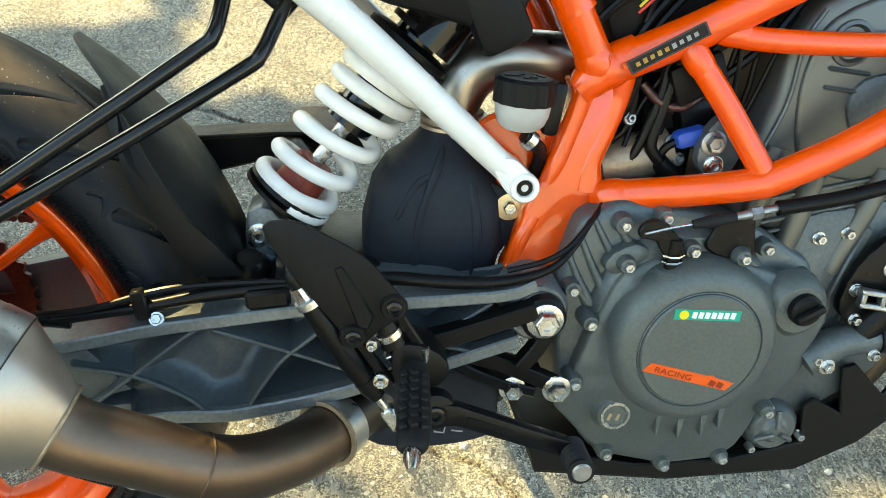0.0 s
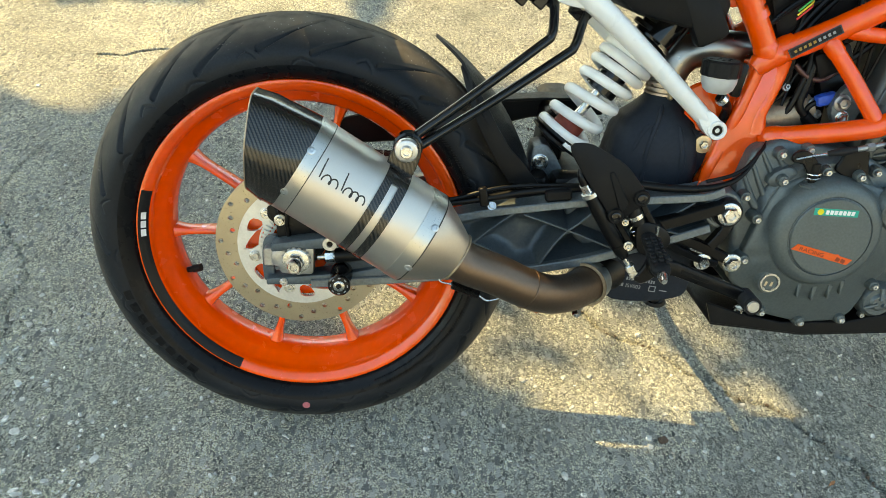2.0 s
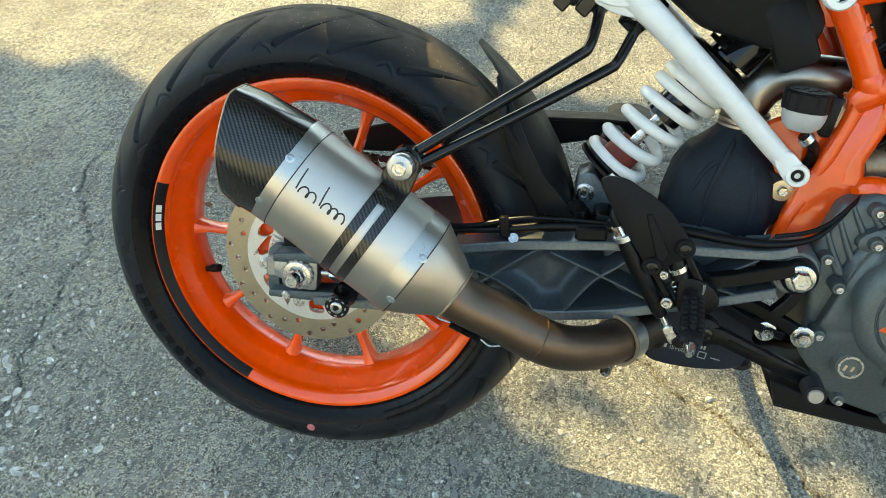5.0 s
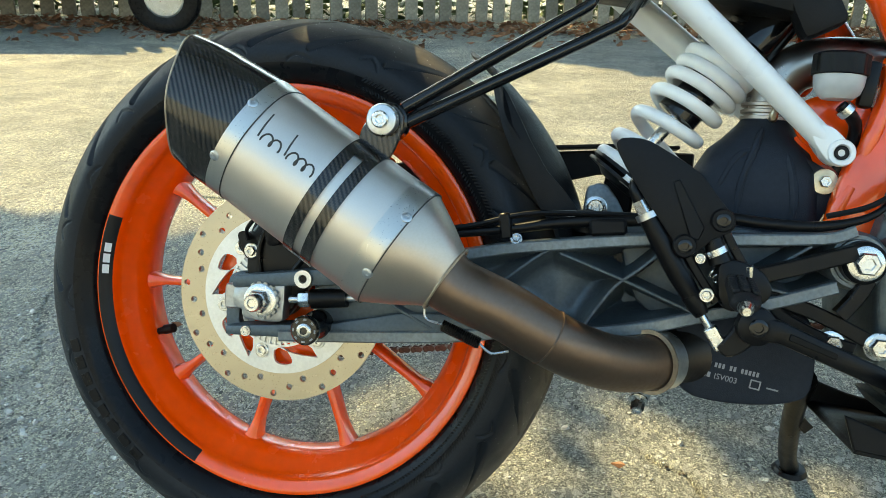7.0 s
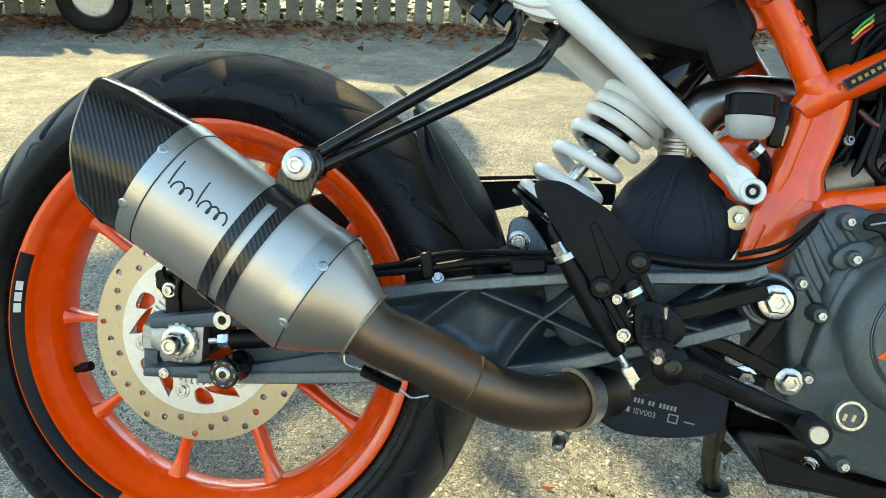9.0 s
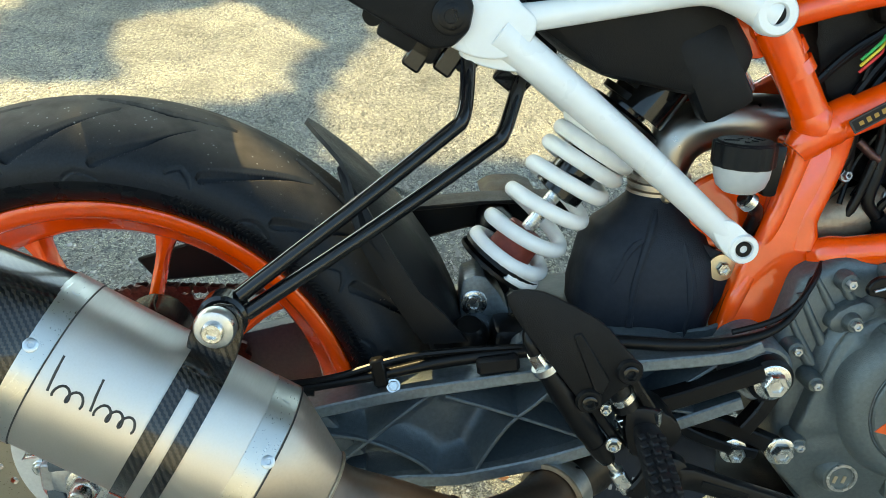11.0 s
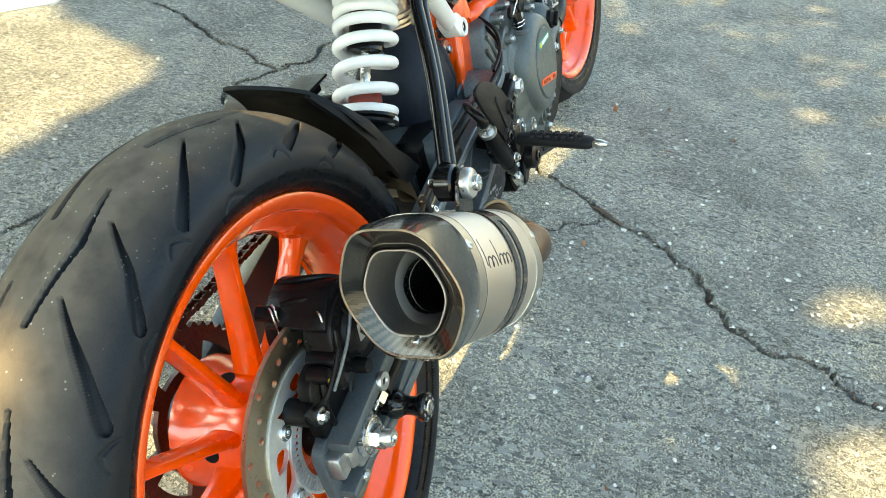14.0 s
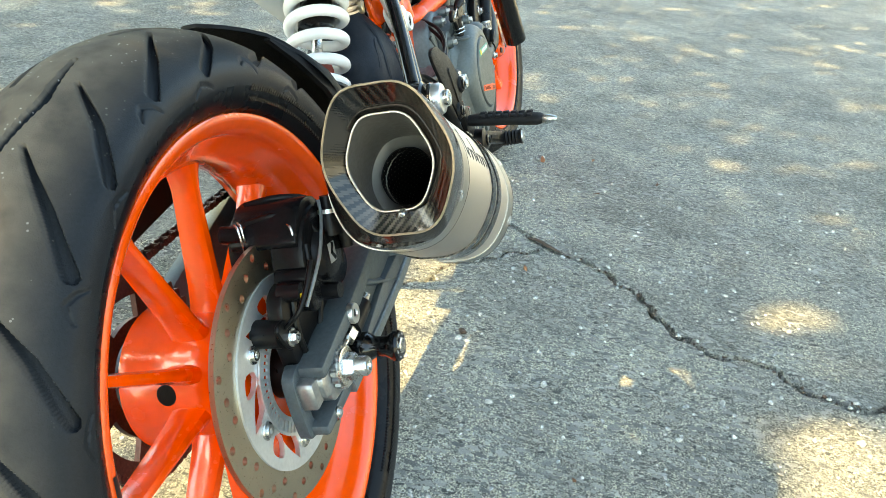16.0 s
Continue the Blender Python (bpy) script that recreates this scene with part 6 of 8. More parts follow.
# far side of the frame
for n in ("main_tube", "lower_tube", "diagonal_tube", "seat_tube"):
    pts, rad = TUBES[n]
    part(n, tube([(x, -y + 0.02, z) for x, y, z in pts], rad, 14, 4), ORANGE, trellis)
part("node_casting", tube([(0.594, -0.066, 0.284), (0.602, -0.066, 0.293), (0.614, -0.066, 0.304), (0.628, -0.067, 0.313), (0.640, -0.068, 0.320)], [0.012, 0.0160, 0.0178, 0.0175, 0.0165], 24, 4), ORANGE, trellis)
part("rail_plate", prism(rounded([(0.735, 0.446), (0.735, 0.424), (0.770, 0.430), (0.788, 0.440), (0.784, 0.454)], 2), -0.095, -0.087, 0.002, 1), ORANGE, trellis)
bolt(trellis, (0.758, -0.095, 0.440), 0.006, 0.004, socket=True)
part("lug_bracket", prism(rounded([(0.520, 0.400), (0.540, 0.410), (0.556, 0.398), (0.562, 0.370), (0.545, 0.36), (0.53, 0.378)], 3), -0.072, -0.05, 0.003, 2), ORANGE, trellis)
for dz, dx in ((0.366, 0.571), (0.352, 0.580)):
    part("cable_band", tube([(dx - 0.004, -0.0725, dz + 0.006), (dx + 0.002, -0.0725, dz - 0.003)], 0.0168, 18), ORANGE, trellis)
# rear brake cylinder bracket in red-orange behind the strut
part("reservoir_bracket", prism(rounded([(0.515, 0.245), (0.545, 0.262), (0.585, 0.255), (0.590, 0.225), (0.555, 0.205), (0.525, 0.215)], 3), -0.050, -0.040, 0.003, 1), ORANGE, trellis)
part("rear_lug", prism(rounded([(0.515, 0.212), (0.535, 0.222), (0.552, 0.205), (0.548, 0.180), (0.525, 0.180)], 3), -0.045, -0.02, 0.003, 1), ORANGE, trellis)
part("inner_lug", prism(rounded([(0.528, 0.36), (0.548, 0.365), (0.556, 0.31), (0.545, 0.27), (0.53, 0.28)], 3), 0.03, 0.045, 0.003, 1), ORANGE, trellis)

# badge on the main tube, lettered as bars only
badge = part("tube_badge", moved(block((0.068, 0.0022, 0.0115), pose(0, 0, 0), 0.0008, 1), pose(0.654, -0.0945, 0.3285, 0, -33.5, -9)), BLACK_STICKER, trellis, "black badge with pale border")
for k in range(9):
    part("badge_bar", moved(block((0.0034, 0.001, 0.0042 if k % 2 else 0.0034), pose(-0.026 + 0.0062 * k, -0.0012, 0.0), 0), pose(0.654, -0.0945, 0.3285, 0, -33.5, -9)), GOLD_PRINT if k < 5 else GREY_PRINT, badge)
part("badge_border", moved(holed([(-0.034, -0.0058), (0.034, -0.0058), (0.034, 0.0058), (-0.034, 0.0058)], [[(-0.0325, -0.0046), (0.0325, -0.0046), (0.0325, 0.0046), (-0.0325, 0.0046)]], -0.0012, -0.0016), pose(0.654, -0.0945, 0.3285, 0, -33.5, -9)), ENGRAVED, badge)

# -- white subframe --
strut_path = [(0.334, -0.094, 0.379), (0.393, -0.090, 0.335), (0.467, -0.077, 0.276), (0.540, -0.064, 0.2150)]
subframe = part("subframe", tube(strut_path, [0.0158, 0.0140, 0.0127, 0.0114], 24, 5), WHITE, bike, "glossy white painted subframe strut")
part("strut_foot", prism(rounded([(0.529, 0.227), (0.527, 0.216), (0.542, 0.196), (0.554, 0.191), (0.565, 0.197), (0.567, 0.207), (0.558, 0.216), (0.544, 0.227)], 3), -0.0755, -0.050, 0.005, 3), WHITE, subframe)
part("foot_ring", moved(lathe([(0.0070, 0.0), (0.0132, 0.0), (0.0132, -0.005), (0.0120, -0.007), (0.0082, -0.007), (0.0070, -0.005)], 36, closed=True), Matrix.Translation((0.555, -0.071, 0.203))), WHITE, subframe)
part("strut_bolt", moved(hex_bolt(0.0068, 0.004, False, True), Matrix.Translation((0.555, -0.073, 0.203))), BLACK_SATIN, subframe)
part("upper_rail", tube([(0.338, -0.092, 0.388), (0.372, -0.093, 0.392), (0.440, -0.096, 0.404), (0.484, -0.100, 0.412), (0.512, -0.098, 0.408), (0.540, -0.096, 0.396)], [0.0110, 0.0105, 0.0100, 0.0108, 0.0130, 0.0145], 20, 5), WHITE, subframe)
part("rail_ring", moved(lathe([(0.0072, 0.004), (0.0165, 0.004), (0.0165, -0.008), (0.0146, -0.0105), (0.0086, -0.0105), (0.0072, -0.007)], 36, closed=True), Matrix.Translation((0.539, -0.100, 0.397))), WHITE, subframe)
part("rail_bolt", moved(hex_bolt(0.0074, 0.004, False, True), Matrix.Translation((0.539, -0.104, 0.397))), BLACK_SATIN, subframe)
part("rear_node", prism(rounded([(0.290, 0.376), (0.298, 0.400), (0.314, 0.424), (0.334, 0.424), (0.348, 0.402), (0.362, 0.388), (0.356, 0.370), (0.338, 0.360), (0.312, 0.362)], 4), -0.106, -0.066, 0.009, 3), WHITE, subframe)
part("rear_rail_up", tube([(0.325, -0.088, 0.405), (0.312, -0.091, 0.44), (0.29, -0.094, 0.49)], [0.020, 0.0165, 0.0155], 20, 4), WHITE, subframe)
part("node_lip", prism(rounded([(0.305, 0.364), (0.322, 0.354), (0.352, 0.350), (0.362, 0.358), (0.345, 0.368)], 3), -0.10, -0.07, 0.006, 2), WHITE, subframe)
part("left_strut", tube([(x, -y, z) for x, y, z in strut_path], 0.017, 18, 4), WHITE, subframe)

# -- tail unit --
tail = part("tail_panel", prism([(0.284, 0.366), (0.300, 0.368), (0.312, 0.380), (0.315, 0.398), (0.300, 0.425), (0.250, 0.470), (0.05, 0.590), (-0.02, 0.600), (0.02, 0.530), (0.150, 0.443), (0.225, 0.398)], -0.113, -0.098, 0.004, 2), BLACK_PLASTIC, bike, "black tail side panel")
bolt(tail, (0.298, -0.1135, 0.390), 0.0098, 0.003, mat=BLACK_SATIN, socket=True)
part("tail_accent", prism(rounded([(0.270, 0.420), (0.262, 0.413), (0.20, 0.441), (0.10, 0.502), (0.10, 0.511), (0.205, 0.452)], 3), -0.1155, -0.110, 0.0015, 1), ORANGE, tail, "orange inlay strip")
part("tail_tray", prism([(0.30, 0.365), (0.29, 0.385), (0.15, 0.46), (0.02, 0.55), (0.02, 0.60), (0.30, 0.52), (0.36, 0.42), (0.35, 0.36)], -0.084, 0.084, 0.006, 2), BLACK_PLASTIC, bike, "black underside of the tail")
part("tail_box", block((0.050, 0.07, 0.020), pose(0.268, -0.055, 0.372, 0, 28, 0), 0.004, 2), BLACK_PLASTIC, bike)
part("tail_lug", tube([(0.243, -0.070, 0.392), (0.240, -0.088, 0.388)], 0.008, 16), BLACK_PLASTIC, bike)
for k in range(2):
    part("clip_block", block((0.016, 0.030, 0.030), pose(0.276 + 0.024 * k, -0.075, 0.362 - 0.003 * k, 0, 34, 0), 0.002, 1), BLACK_GLOSS, bike)
part("seat_base", prism([(0.36, 0.385), (0.42, 0.345), (0.50, 0.330), (0.535, 0.335), (0.545, 0.365), (0.52, 0.40), (0.75, 0.45), (0.95, 0.52), (0.95, 0.60), (0.30, 0.56), (0.32, 0.44)], -0.075, 0.08, 0.01, 2), BLACK_PLASTIC, bike, "black plastic seat base and battery tray")
part("tray_catch", block((0.045, 0.03, 0.075), pose(0.512, -0.062, 0.350, 0, -28, 0), 0.008, 2), BLACK_PLASTIC, bike)
part("seat", prism(rounded([(0.47, 0.432), (0.62, 0.446), (0.80, 0.462), (0.98, 0.50), (0.98, 0.58), (0.70, 0.55), (0.45, 0.56), (0.40, 0.50)], 3), -0.11, 0.11, 0.015, 3), GRIP_RUBBER, bike, "black seat cover")

# -- number plate under the tail, its characters as bars --
PLATE = Matrix(((0, 0.8, 0.6, -0.0594), (-1, 0, 0, -0.009), (0, -0.6, 0.8, 0.4888), (0, 0, 0, 1)))
corner_r, plate_w, plate_h = 0.011, 0.089, 0.051
plate_line = []
for k in range(24):
    a = 2 * math.pi * (k + 0.5) / 24
    c, d = math.cos(a), math.sin(a)
    plate_line.append((math.copysign(plate_w - corner_r, c) + corner_r * c, math.copysign(plate_h - corner_r, d) + corner_r * d))
plate = part("number_plate", moved(holed(plate_line, [circle(0.0036, 14, sx * 0.066, sz * 0.033) for sx in (-1, 1) for sz in (-1, 1)], -0.0008, 0.0008), PLATE), WHITE_STICKER, bike, "white metal number plate")
for k in range(6):
    part("number_bar", moved(block((0.014, 0.0008, 0.040), pose(-0.055 + 0.022 * k, -0.0012, 0.0), 0), PLATE), ENGRAVED, plate)
part("plate_backing", moved(block((0.150, 0.006, 0.080), pose(0, 0.0055, 0.004), 0.003, 1), PLATE), BLACK_PLASTIC, bike, "black plate holder")
part("plate_arm", tube([(-0.040, -0.009, 0.480), (0.0, -0.005, 0.515), (0.05, 0.0, 0.555)], [0.016, 0.018, 0.022], 14, 4), BLACK_PLASTIC, bike)

# -- shock absorber --
S0, S1 = Vector((0.333, -0.004, 0.131)), Vector((0.483, 0.0, 0.341))
sw = (S1 - S0).normalized()
su = Vector((0, 1, 0))
sv = sw.cross(su).normalized()


def along(d):
    return S0 + sw * d


turns, coil = 7.6, []
heights = [0.040, 0.050, 0.0775, 0.1105, 0.1405, 0.1620, 0.1770, 0.1910, 0.2030]
for k in range(int(turns * 26) + 1):
    t = k / 26
    f = t
    i = min(int(f), 7)
    d = heights[i] + (heights[i + 1] - heights[i]) * (f - i)
    a = 2 * math.pi * t + math.pi
    coil.append(along(d) + 0.0345 * (math.cos(a) * su + math.sin(a) * sv))
shock = part("shock_absorber", tube([along(0.028), along(0.040), along(0.041), along(0.046)], [0.020, 0.040, 0.041, 0.040], 36), BLACK_SATIN, bike, "shock absorber with a white coil spring")
part("coil_spring", tube(coil, 0.0071, 16), WHITE_SPRING, shock, "thick white coil spring")
part("bump_stop", tube([along(0.046), along(0.056), along(0.072), along(0.080)], [0.0225, 0.0215, 0.0205, 0.017], 28), RED_RUBBER, shock, "red-brown rubber bump stop")
part("piston_rod", tube([along(0.07), along(0.128)], 0.0068, 18), STEEL, shock)
part("damper_body", tube([along(0.122), along(0.124), along(0.142), along(0.143), along(0.30)], [0.016, 0.0235, 0.0235, 0.0205, 0.0205], 30), BLACK_GLOSS, shock, "glossy black damper body")
part("top_perch", tube([along(0.206), along(0.209), along(0.214), along(0.218)], [0.036, 0.042, 0.042, 0.03], 36), BLACK_SATIN, shock)
part("top_reservoir", tube([along(0.215) + Vector((0.012, -0.012, 0)), along(0.325) + Vector((0.012, -0.012, 0))], 0.025, 26), BLACK_GLOSS, shock)
for k in range(5):
    part("body_rib", tube([along(0.225 + 0.012 * k), along(0.231 + 0.012 * k)], [0.029, 0.029], 26), BLACK_SATIN, shock)
part("lower_eye", prism(rounded([(0.319, 0.110), (0.319, 0.144), (0.324, 0.151), (0.341, 0.153), (0.363, 0.122), (0.366, 0.100), (0.33, 0.095)], 2), -0.017, 0.03, 0.004, 2), SWING_EDGE, shock, "grey cast lower shock mount")
part("mount_bolt", moved(hex_bolt(0.0088, 0.006, True, True), Matrix.Translation((0.331, -0.018, 0.1275))), STEEL, shock)
part("spring_seat_lip", tube([along(0.0335), along(0.037)], [0.042, 0.042], 36), BLACK_SATIN, shock)
part("linkage_block", block((0.05, 0.06, 0.03), pose(0.345, 0.0, 0.098, 0, 20, 0), 0.006, 2), SWING_GREY, bike)
part("link_boot", moved(lathe([(0.0, -0.01), (0.011, -0.01), (0.016, -0.004), (0.019, 0.004), (0.0, 0.004)], 24), facing((0.325, -0.05, 0.112), (0, -0.4, 1))), BLACK_SATIN, bike)

# -- rear hugger fender --
SKIRT = ((0.2065, 0.2585, 0.2085, 0.2605, -0.037), (0.217, 0.228, 0.229, 0.238, -0.059), (0.231, 0.196, 0.246, 0.212, -0.074), (0.244, 0.172, 0.259, 0.190, -0.077), (0.258, 0.150, 0.279, 0.161, -0.078), (0.270, 0.131, 0.300, 0.141, -0.078), (0.283, 0.113, 0.322, 0.115, -0.078))
hug = []
for k in range(19):
    t = k / 18
    a = radians(59.0 - 44.5 * t)
    rr = 0.339
    yr = 0.018 - 0.096 * min(1, t * 2.8) ** 0.8
    yl = 0.036 + 0.040 * min(1, t * 1.6)
    row = []
    for j in range(11):
        u = j / 10
        y = yr + (yl - yr) * u
        side = max(0, abs(y) - 0.030) / 0.048
        q = rr - 0.026 * side ** 1.6
        row.append(Vector((q * math.cos(a), y, q * math.sin(a))))
    inner = [p - Vector((math.cos(a), 0, math.sin(a))) * 0.004 for p in row[::-1]]
    hug.append(row + inner)
part("rear_hugger", loft(hug), BLACK_PLASTIC, bike, "black plastic rear hugger fender")
skirt_rows = []
for lx, lz, rx, rz, y in SKIRT:
    skirt_rows.append([Vector((lx, y, lz)), Vector(((lx + rx) / 2, y - 0.002, (lz + rz) / 2)), Vector((rx, y, rz)), Vector((rx, y + 0.006, rz)), Vector((lx, y + 0.006, lz))])
part("hugger_skirt", loft(skirt_rows), BLACK_PLASTIC, bike, "flat side of the hugger")
part("chain_guard", prism([(-0.02, 0.125), (0.08, 0.158), (0.20, 0.180), (0.34, 0.196), (0.44, 0.20), (0.44, 0.175), (0.33, 0.165), (0.18, 0.12), (0.0, 0.10)], 0.098, 0.106, 0.002, 1), BLACK_PLASTIC, bike, "black chain guard")
part("guard_top", prism([(0.20, 0.182), (0.34, 0.198), (0.42, 0.202), (0.42, 0.206), (0.34, 0.202), (0.20, 0.187)], 0.070, 0.112, 0.001, 1), BLACK_PLASTIC, bike)
part("guard_wing", prism([(0.345, 0.190), (0.36, 0.200), (0.39, 0.202), (0.41, 0.195)], 0.11, 0.20, 0.003, 1), BLACK_PLASTIC, bike)
part("splash_wall", prism([(0.335, 0.11), (0.34, 0.19), (0.36, 0.20), (0.375, 0.19), (0.37, 0.11)], 0.03, 0.10, 0.004, 1), BLACK_PLASTIC, bike)

# -- chain --
link_plate = join(prism(rounded([(-0.0075, 0.0), (-0.005, 0.0040), (0, 0.0028), (0.005, 0.0040), (0.0075, 0.0), (0.005, -0.0040), (0, -0.0028), (-0.005, -0.0040)], 2), -0.0062, -0.0045, 0),
                  prism(rounded([(-0.0075, 0.0), (-0.005, 0.0040), (0, 0.0028), (0.005, 0.0040), (0.0075, 0.0), (0.005, -0.0040), (0, -0.0028), (-0.005, -0.0040)], 2), 0.0045, 0.0062, 0),
                  moved(lathe([(0.0, -0.0075), (0.0028, -0.0075), (0.0028, 0.0075), (0.0, 0.0075)], 10), Matrix.Translation((0.0053, 0, 0))))
chain = thing("drive_chain", "dark oiled drive chain round the rear sprocket", "chain", BIKE)
link = part("chain_link", link_plate, CHAIN_STEEL, chain)
run = []
R1, R2, C2 = 0.0985, 0.033, Vector((0.64, 0, 0.055))
th = math.atan2(C2.z, C2.x)
off = math.acos((R1 - R2) / C2.length)
step = 0.01588
a0, a1 = th + off, th + 2 * math.pi - off
arc = R1 * (a1 - a0)
k = 0.0
while k < arc:
    a = a0 + k / R1
    run.append((Vector((R1 * math.cos(a), 0, R1 * math.sin(a))), a + math.pi / 2))
    k += step
p, q = Vector((R1 * math.cos(a1), 0, R1 * math.sin(a1))), C2 + R2 * Vector((math.cos(a1), 0, math.sin(a1)))
for s in range(int((q - p).length / step)):
    run.append((p + (q - p).normalized() * step * s, math.atan2(q.z - p.z, q.x - p.x)))
p, q = Vector((R1 * math.cos(a0), 0, R1 * math.sin(a0))), C2 + R2 * Vector((math.cos(a0), 0, math.sin(a0)))
for s in range(1, int((q - p).length / step)):
    run.append((p + (q - p).normalized() * step * s, math.atan2(q.z - p.z, q.x - p.x)))
for i, (at, ang) in enumerate(run):
    m = Matrix.Translation(at + Vector((0, 0.086 + (0.0012 if i % 2 else 0), 0))) @ Matrix.Rotation(-ang, 4, "Y")
    if i == 0:
        link.matrix_basis = m
    else:
        again(link, m)

# -- expansion box with its metal elbow --
def egg(z, cx, cy, rx, ry, n=28, power=2.6):
    out = []
    for i in range(n):
        a = 2 * math.pi * i / n
        c, d = math.cos(a), math.sin(a)
        q = (abs(c) ** power + abs(d) ** power) ** (-1 / power)
        out.append(Vector((cx + rx * q * c, cy + ry * q * d, z)))
    return out


part("heat_box", loft([egg(0.095, 0.485, 0.0, 0.052, 0.045), egg(0.105, 0.487, 0.0, 0.062, 0.056, power=4), egg(0.14, 0.488, -0.002, 0.064, 0.060, power=4.4), egg(0.180, 0.490, -0.002, 0.059, 0.056, power=4), egg(0.202, 0.492, -0.002, 0.050, 0.048, power=3.2), egg(0.212, 0.494, -0.002, 0.041, 0.042, power=2.6), egg(0.221, 0.495, -0.002, 0.034, 0.037, power=2.2), egg(0.230, 0.497, -0.002, 0.028, 0.030, power=2), egg(0.236, 0.498, -0.002, 0.026, 0.028, power=2)]), AIRBOX, bike, "matt dark rounded box wrapped below the elbow pipe")
part("box_fold", tube([(0.468, -0.058, 0.118), (0.470, -0.058, 0.165), (0.482, -0.048, 0.205), (0.490, -0.03, 0.225)], 0.004, 8, 5), AIRBOX, bike)
part("box_fold", tube([(0.520, -0.056, 0.112), (0.522, -0.058, 0.150), (0.516, -0.052, 0.186), (0.508, -0.036, 0.216)], [0.002, 0.005, 0.005, 0.002], 8, 5), AIRBOX, bike)
part("box_fold", tube([(0.440, -0.046, 0.128), (0.452, -0.054, 0.166), (0.470, -0.048, 0.196), (0.500, -0.044, 0.204)], [0.002, 0.004, 0.005, 0.002], 8, 5), AIRBOX, bike)
part("box_flap", prism(rounded([(0.520, 0.195), (0.548, 0.190), (0.566, 0.180), (0.560, 0.155), (0.545, 0.125), (0.520, 0.120)], 3), -0.044, -0.036, 0.003, 2), AIRBOX, bike)
part("elbow_pipe", tube([(0.498, -0.002, 0.232), (0.500, -0.002, 0.262), (0.516, -0.002, 0.288), (0.548, -0.002, 0.300), (0.60, 0.0, 0.300), (0.66, 0.01, 0.29)], 0.0245, 28, 6), brushed("dark_elbow_steel", (0.40, 0.36, 0.31), 0.33, (1, 1, 1), 60, stain=0.05), bike, "polished dark steel elbow pipe")
for zz in (0.236, 0.243, 0.250):
    part("elbow_ring", moved(lathe([(0.0245, -0.0025), (0.0285, -0.0015), (0.0285, 0.0015), (0.0245, 0.0025)], 32, closed=True), Matrix.Translation((0.4985, -0.002, zz)) @ pose(0, 0, 0, 90)), TITANIUM_CONE, bike)
part("elbow_clamp_screw", block((0.008, 0.010, 0.018), pose(0.4985, -0.031, 0.240, 0, 12, 0), 0.002, 1), GOLD_ZINC, bike)
washer = part("box_washer", moved(lathe([(0.0, 0.002), (0.0125, 0.002), (0.0128, 0.0), (0.0125, -0.002), (0.006, -0.0025), (0.0, -0.0025)], 36), Matrix.Translation((0.551, -0.0445, 0.1755))), GOLD_ZINC, bike, "yellow zinc washer on a red grommet")
part("grommet", moved(lathe([(0.0, 0.0), (0.0165, 0.0), (0.0165, -0.006), (0.0, -0.006)], 32), Matrix.Translation((0.549, -0.036, 0.1758))), RED_RUBBER, washer)
bolt(washer, (0.551, -0.047, 0.1755), 0.0062, 0.006, washer=False)
bolt(bike, (0.524, -0.040, 0.197), 0.0036, 0.005, (-0.4, -1, 0), mat=ALU_DULL, name="lug_bolt")

# -- brake fluid reservoir --
res = part("brake_reservoir", moved(lathe([(0.0, -0.018), (0.017, -0.018), (0.024, -0.012), (0.0275, -0.002), (0.0285, 0.008), (0.0285, 0.010), (0.0, 0.010)], 36), Matrix.Translation((0.545, -0.072, 0.268)) @ pose(0, 0, 0, 90) @ Matrix.Scale(0.82, 4)), MILKY, bike, "milky plastic brake fluid reservoir")
cap = []
for k in range(48):
    rr = 0.0318 if k % 4 < 2 else 0.0302
    cap.append((rr * math.cos(2 * math.pi * k / 48), rr * math.sin(2 * math.pi * k / 48)))
part("reservoir_cap", moved(prism(cap, 0.0, -0.024, 0.0012, 1), Matrix.Translation((0.545, -0.072, 0.275)) @ pose(0, 0, 0, -90) @ Matrix.Scale(0.82, 4)), BLACK_PLASTIC, res, "ribbed black screw cap")
part("cap_top", moved(lathe([(0.0, 0.024), (0.027, 0.024), (0.030, 0.021), (0.0, 0.021)], 40), Matrix.Translation((0.545, -0.072, 0.2765)) @ pose(0, 0, 0, 90) @ Matrix.Scale(0.82, 4)), BLACK_PLASTIC, res)
part("reservoir_holder", block((0.014, 0.014, 0.045), pose(0.574, -0.064, 0.270, 0, 6, 0), 0.004, 2), BLACK_SATIN, res)
part("reservoir_hose", tube([(0.550, -0.070, 0.248), (0.560, -0.068, 0.240), (0.570, -0.055, 0.228), (0.568, -0.04, 0.20), (0.55, -0.03, 0.16)], 0.0062, 12, 5), BLACK_SATIN, res)
part("hose_clip", tube([(0.552, -0.070, 0.246), (0.558, -0.069, 0.2415)], 0.0085, 14), STEEL, res)
for k in range(5):
    part("cap_grain", block((0.012, 0.004, 0.0012), pose(0.533 + 0.006 * k, -0.072 + 0.006 * math.sin(k * 2.1), 0.2965, 0, 0, 30 * k), 0), BLACK_PLASTIC, res)

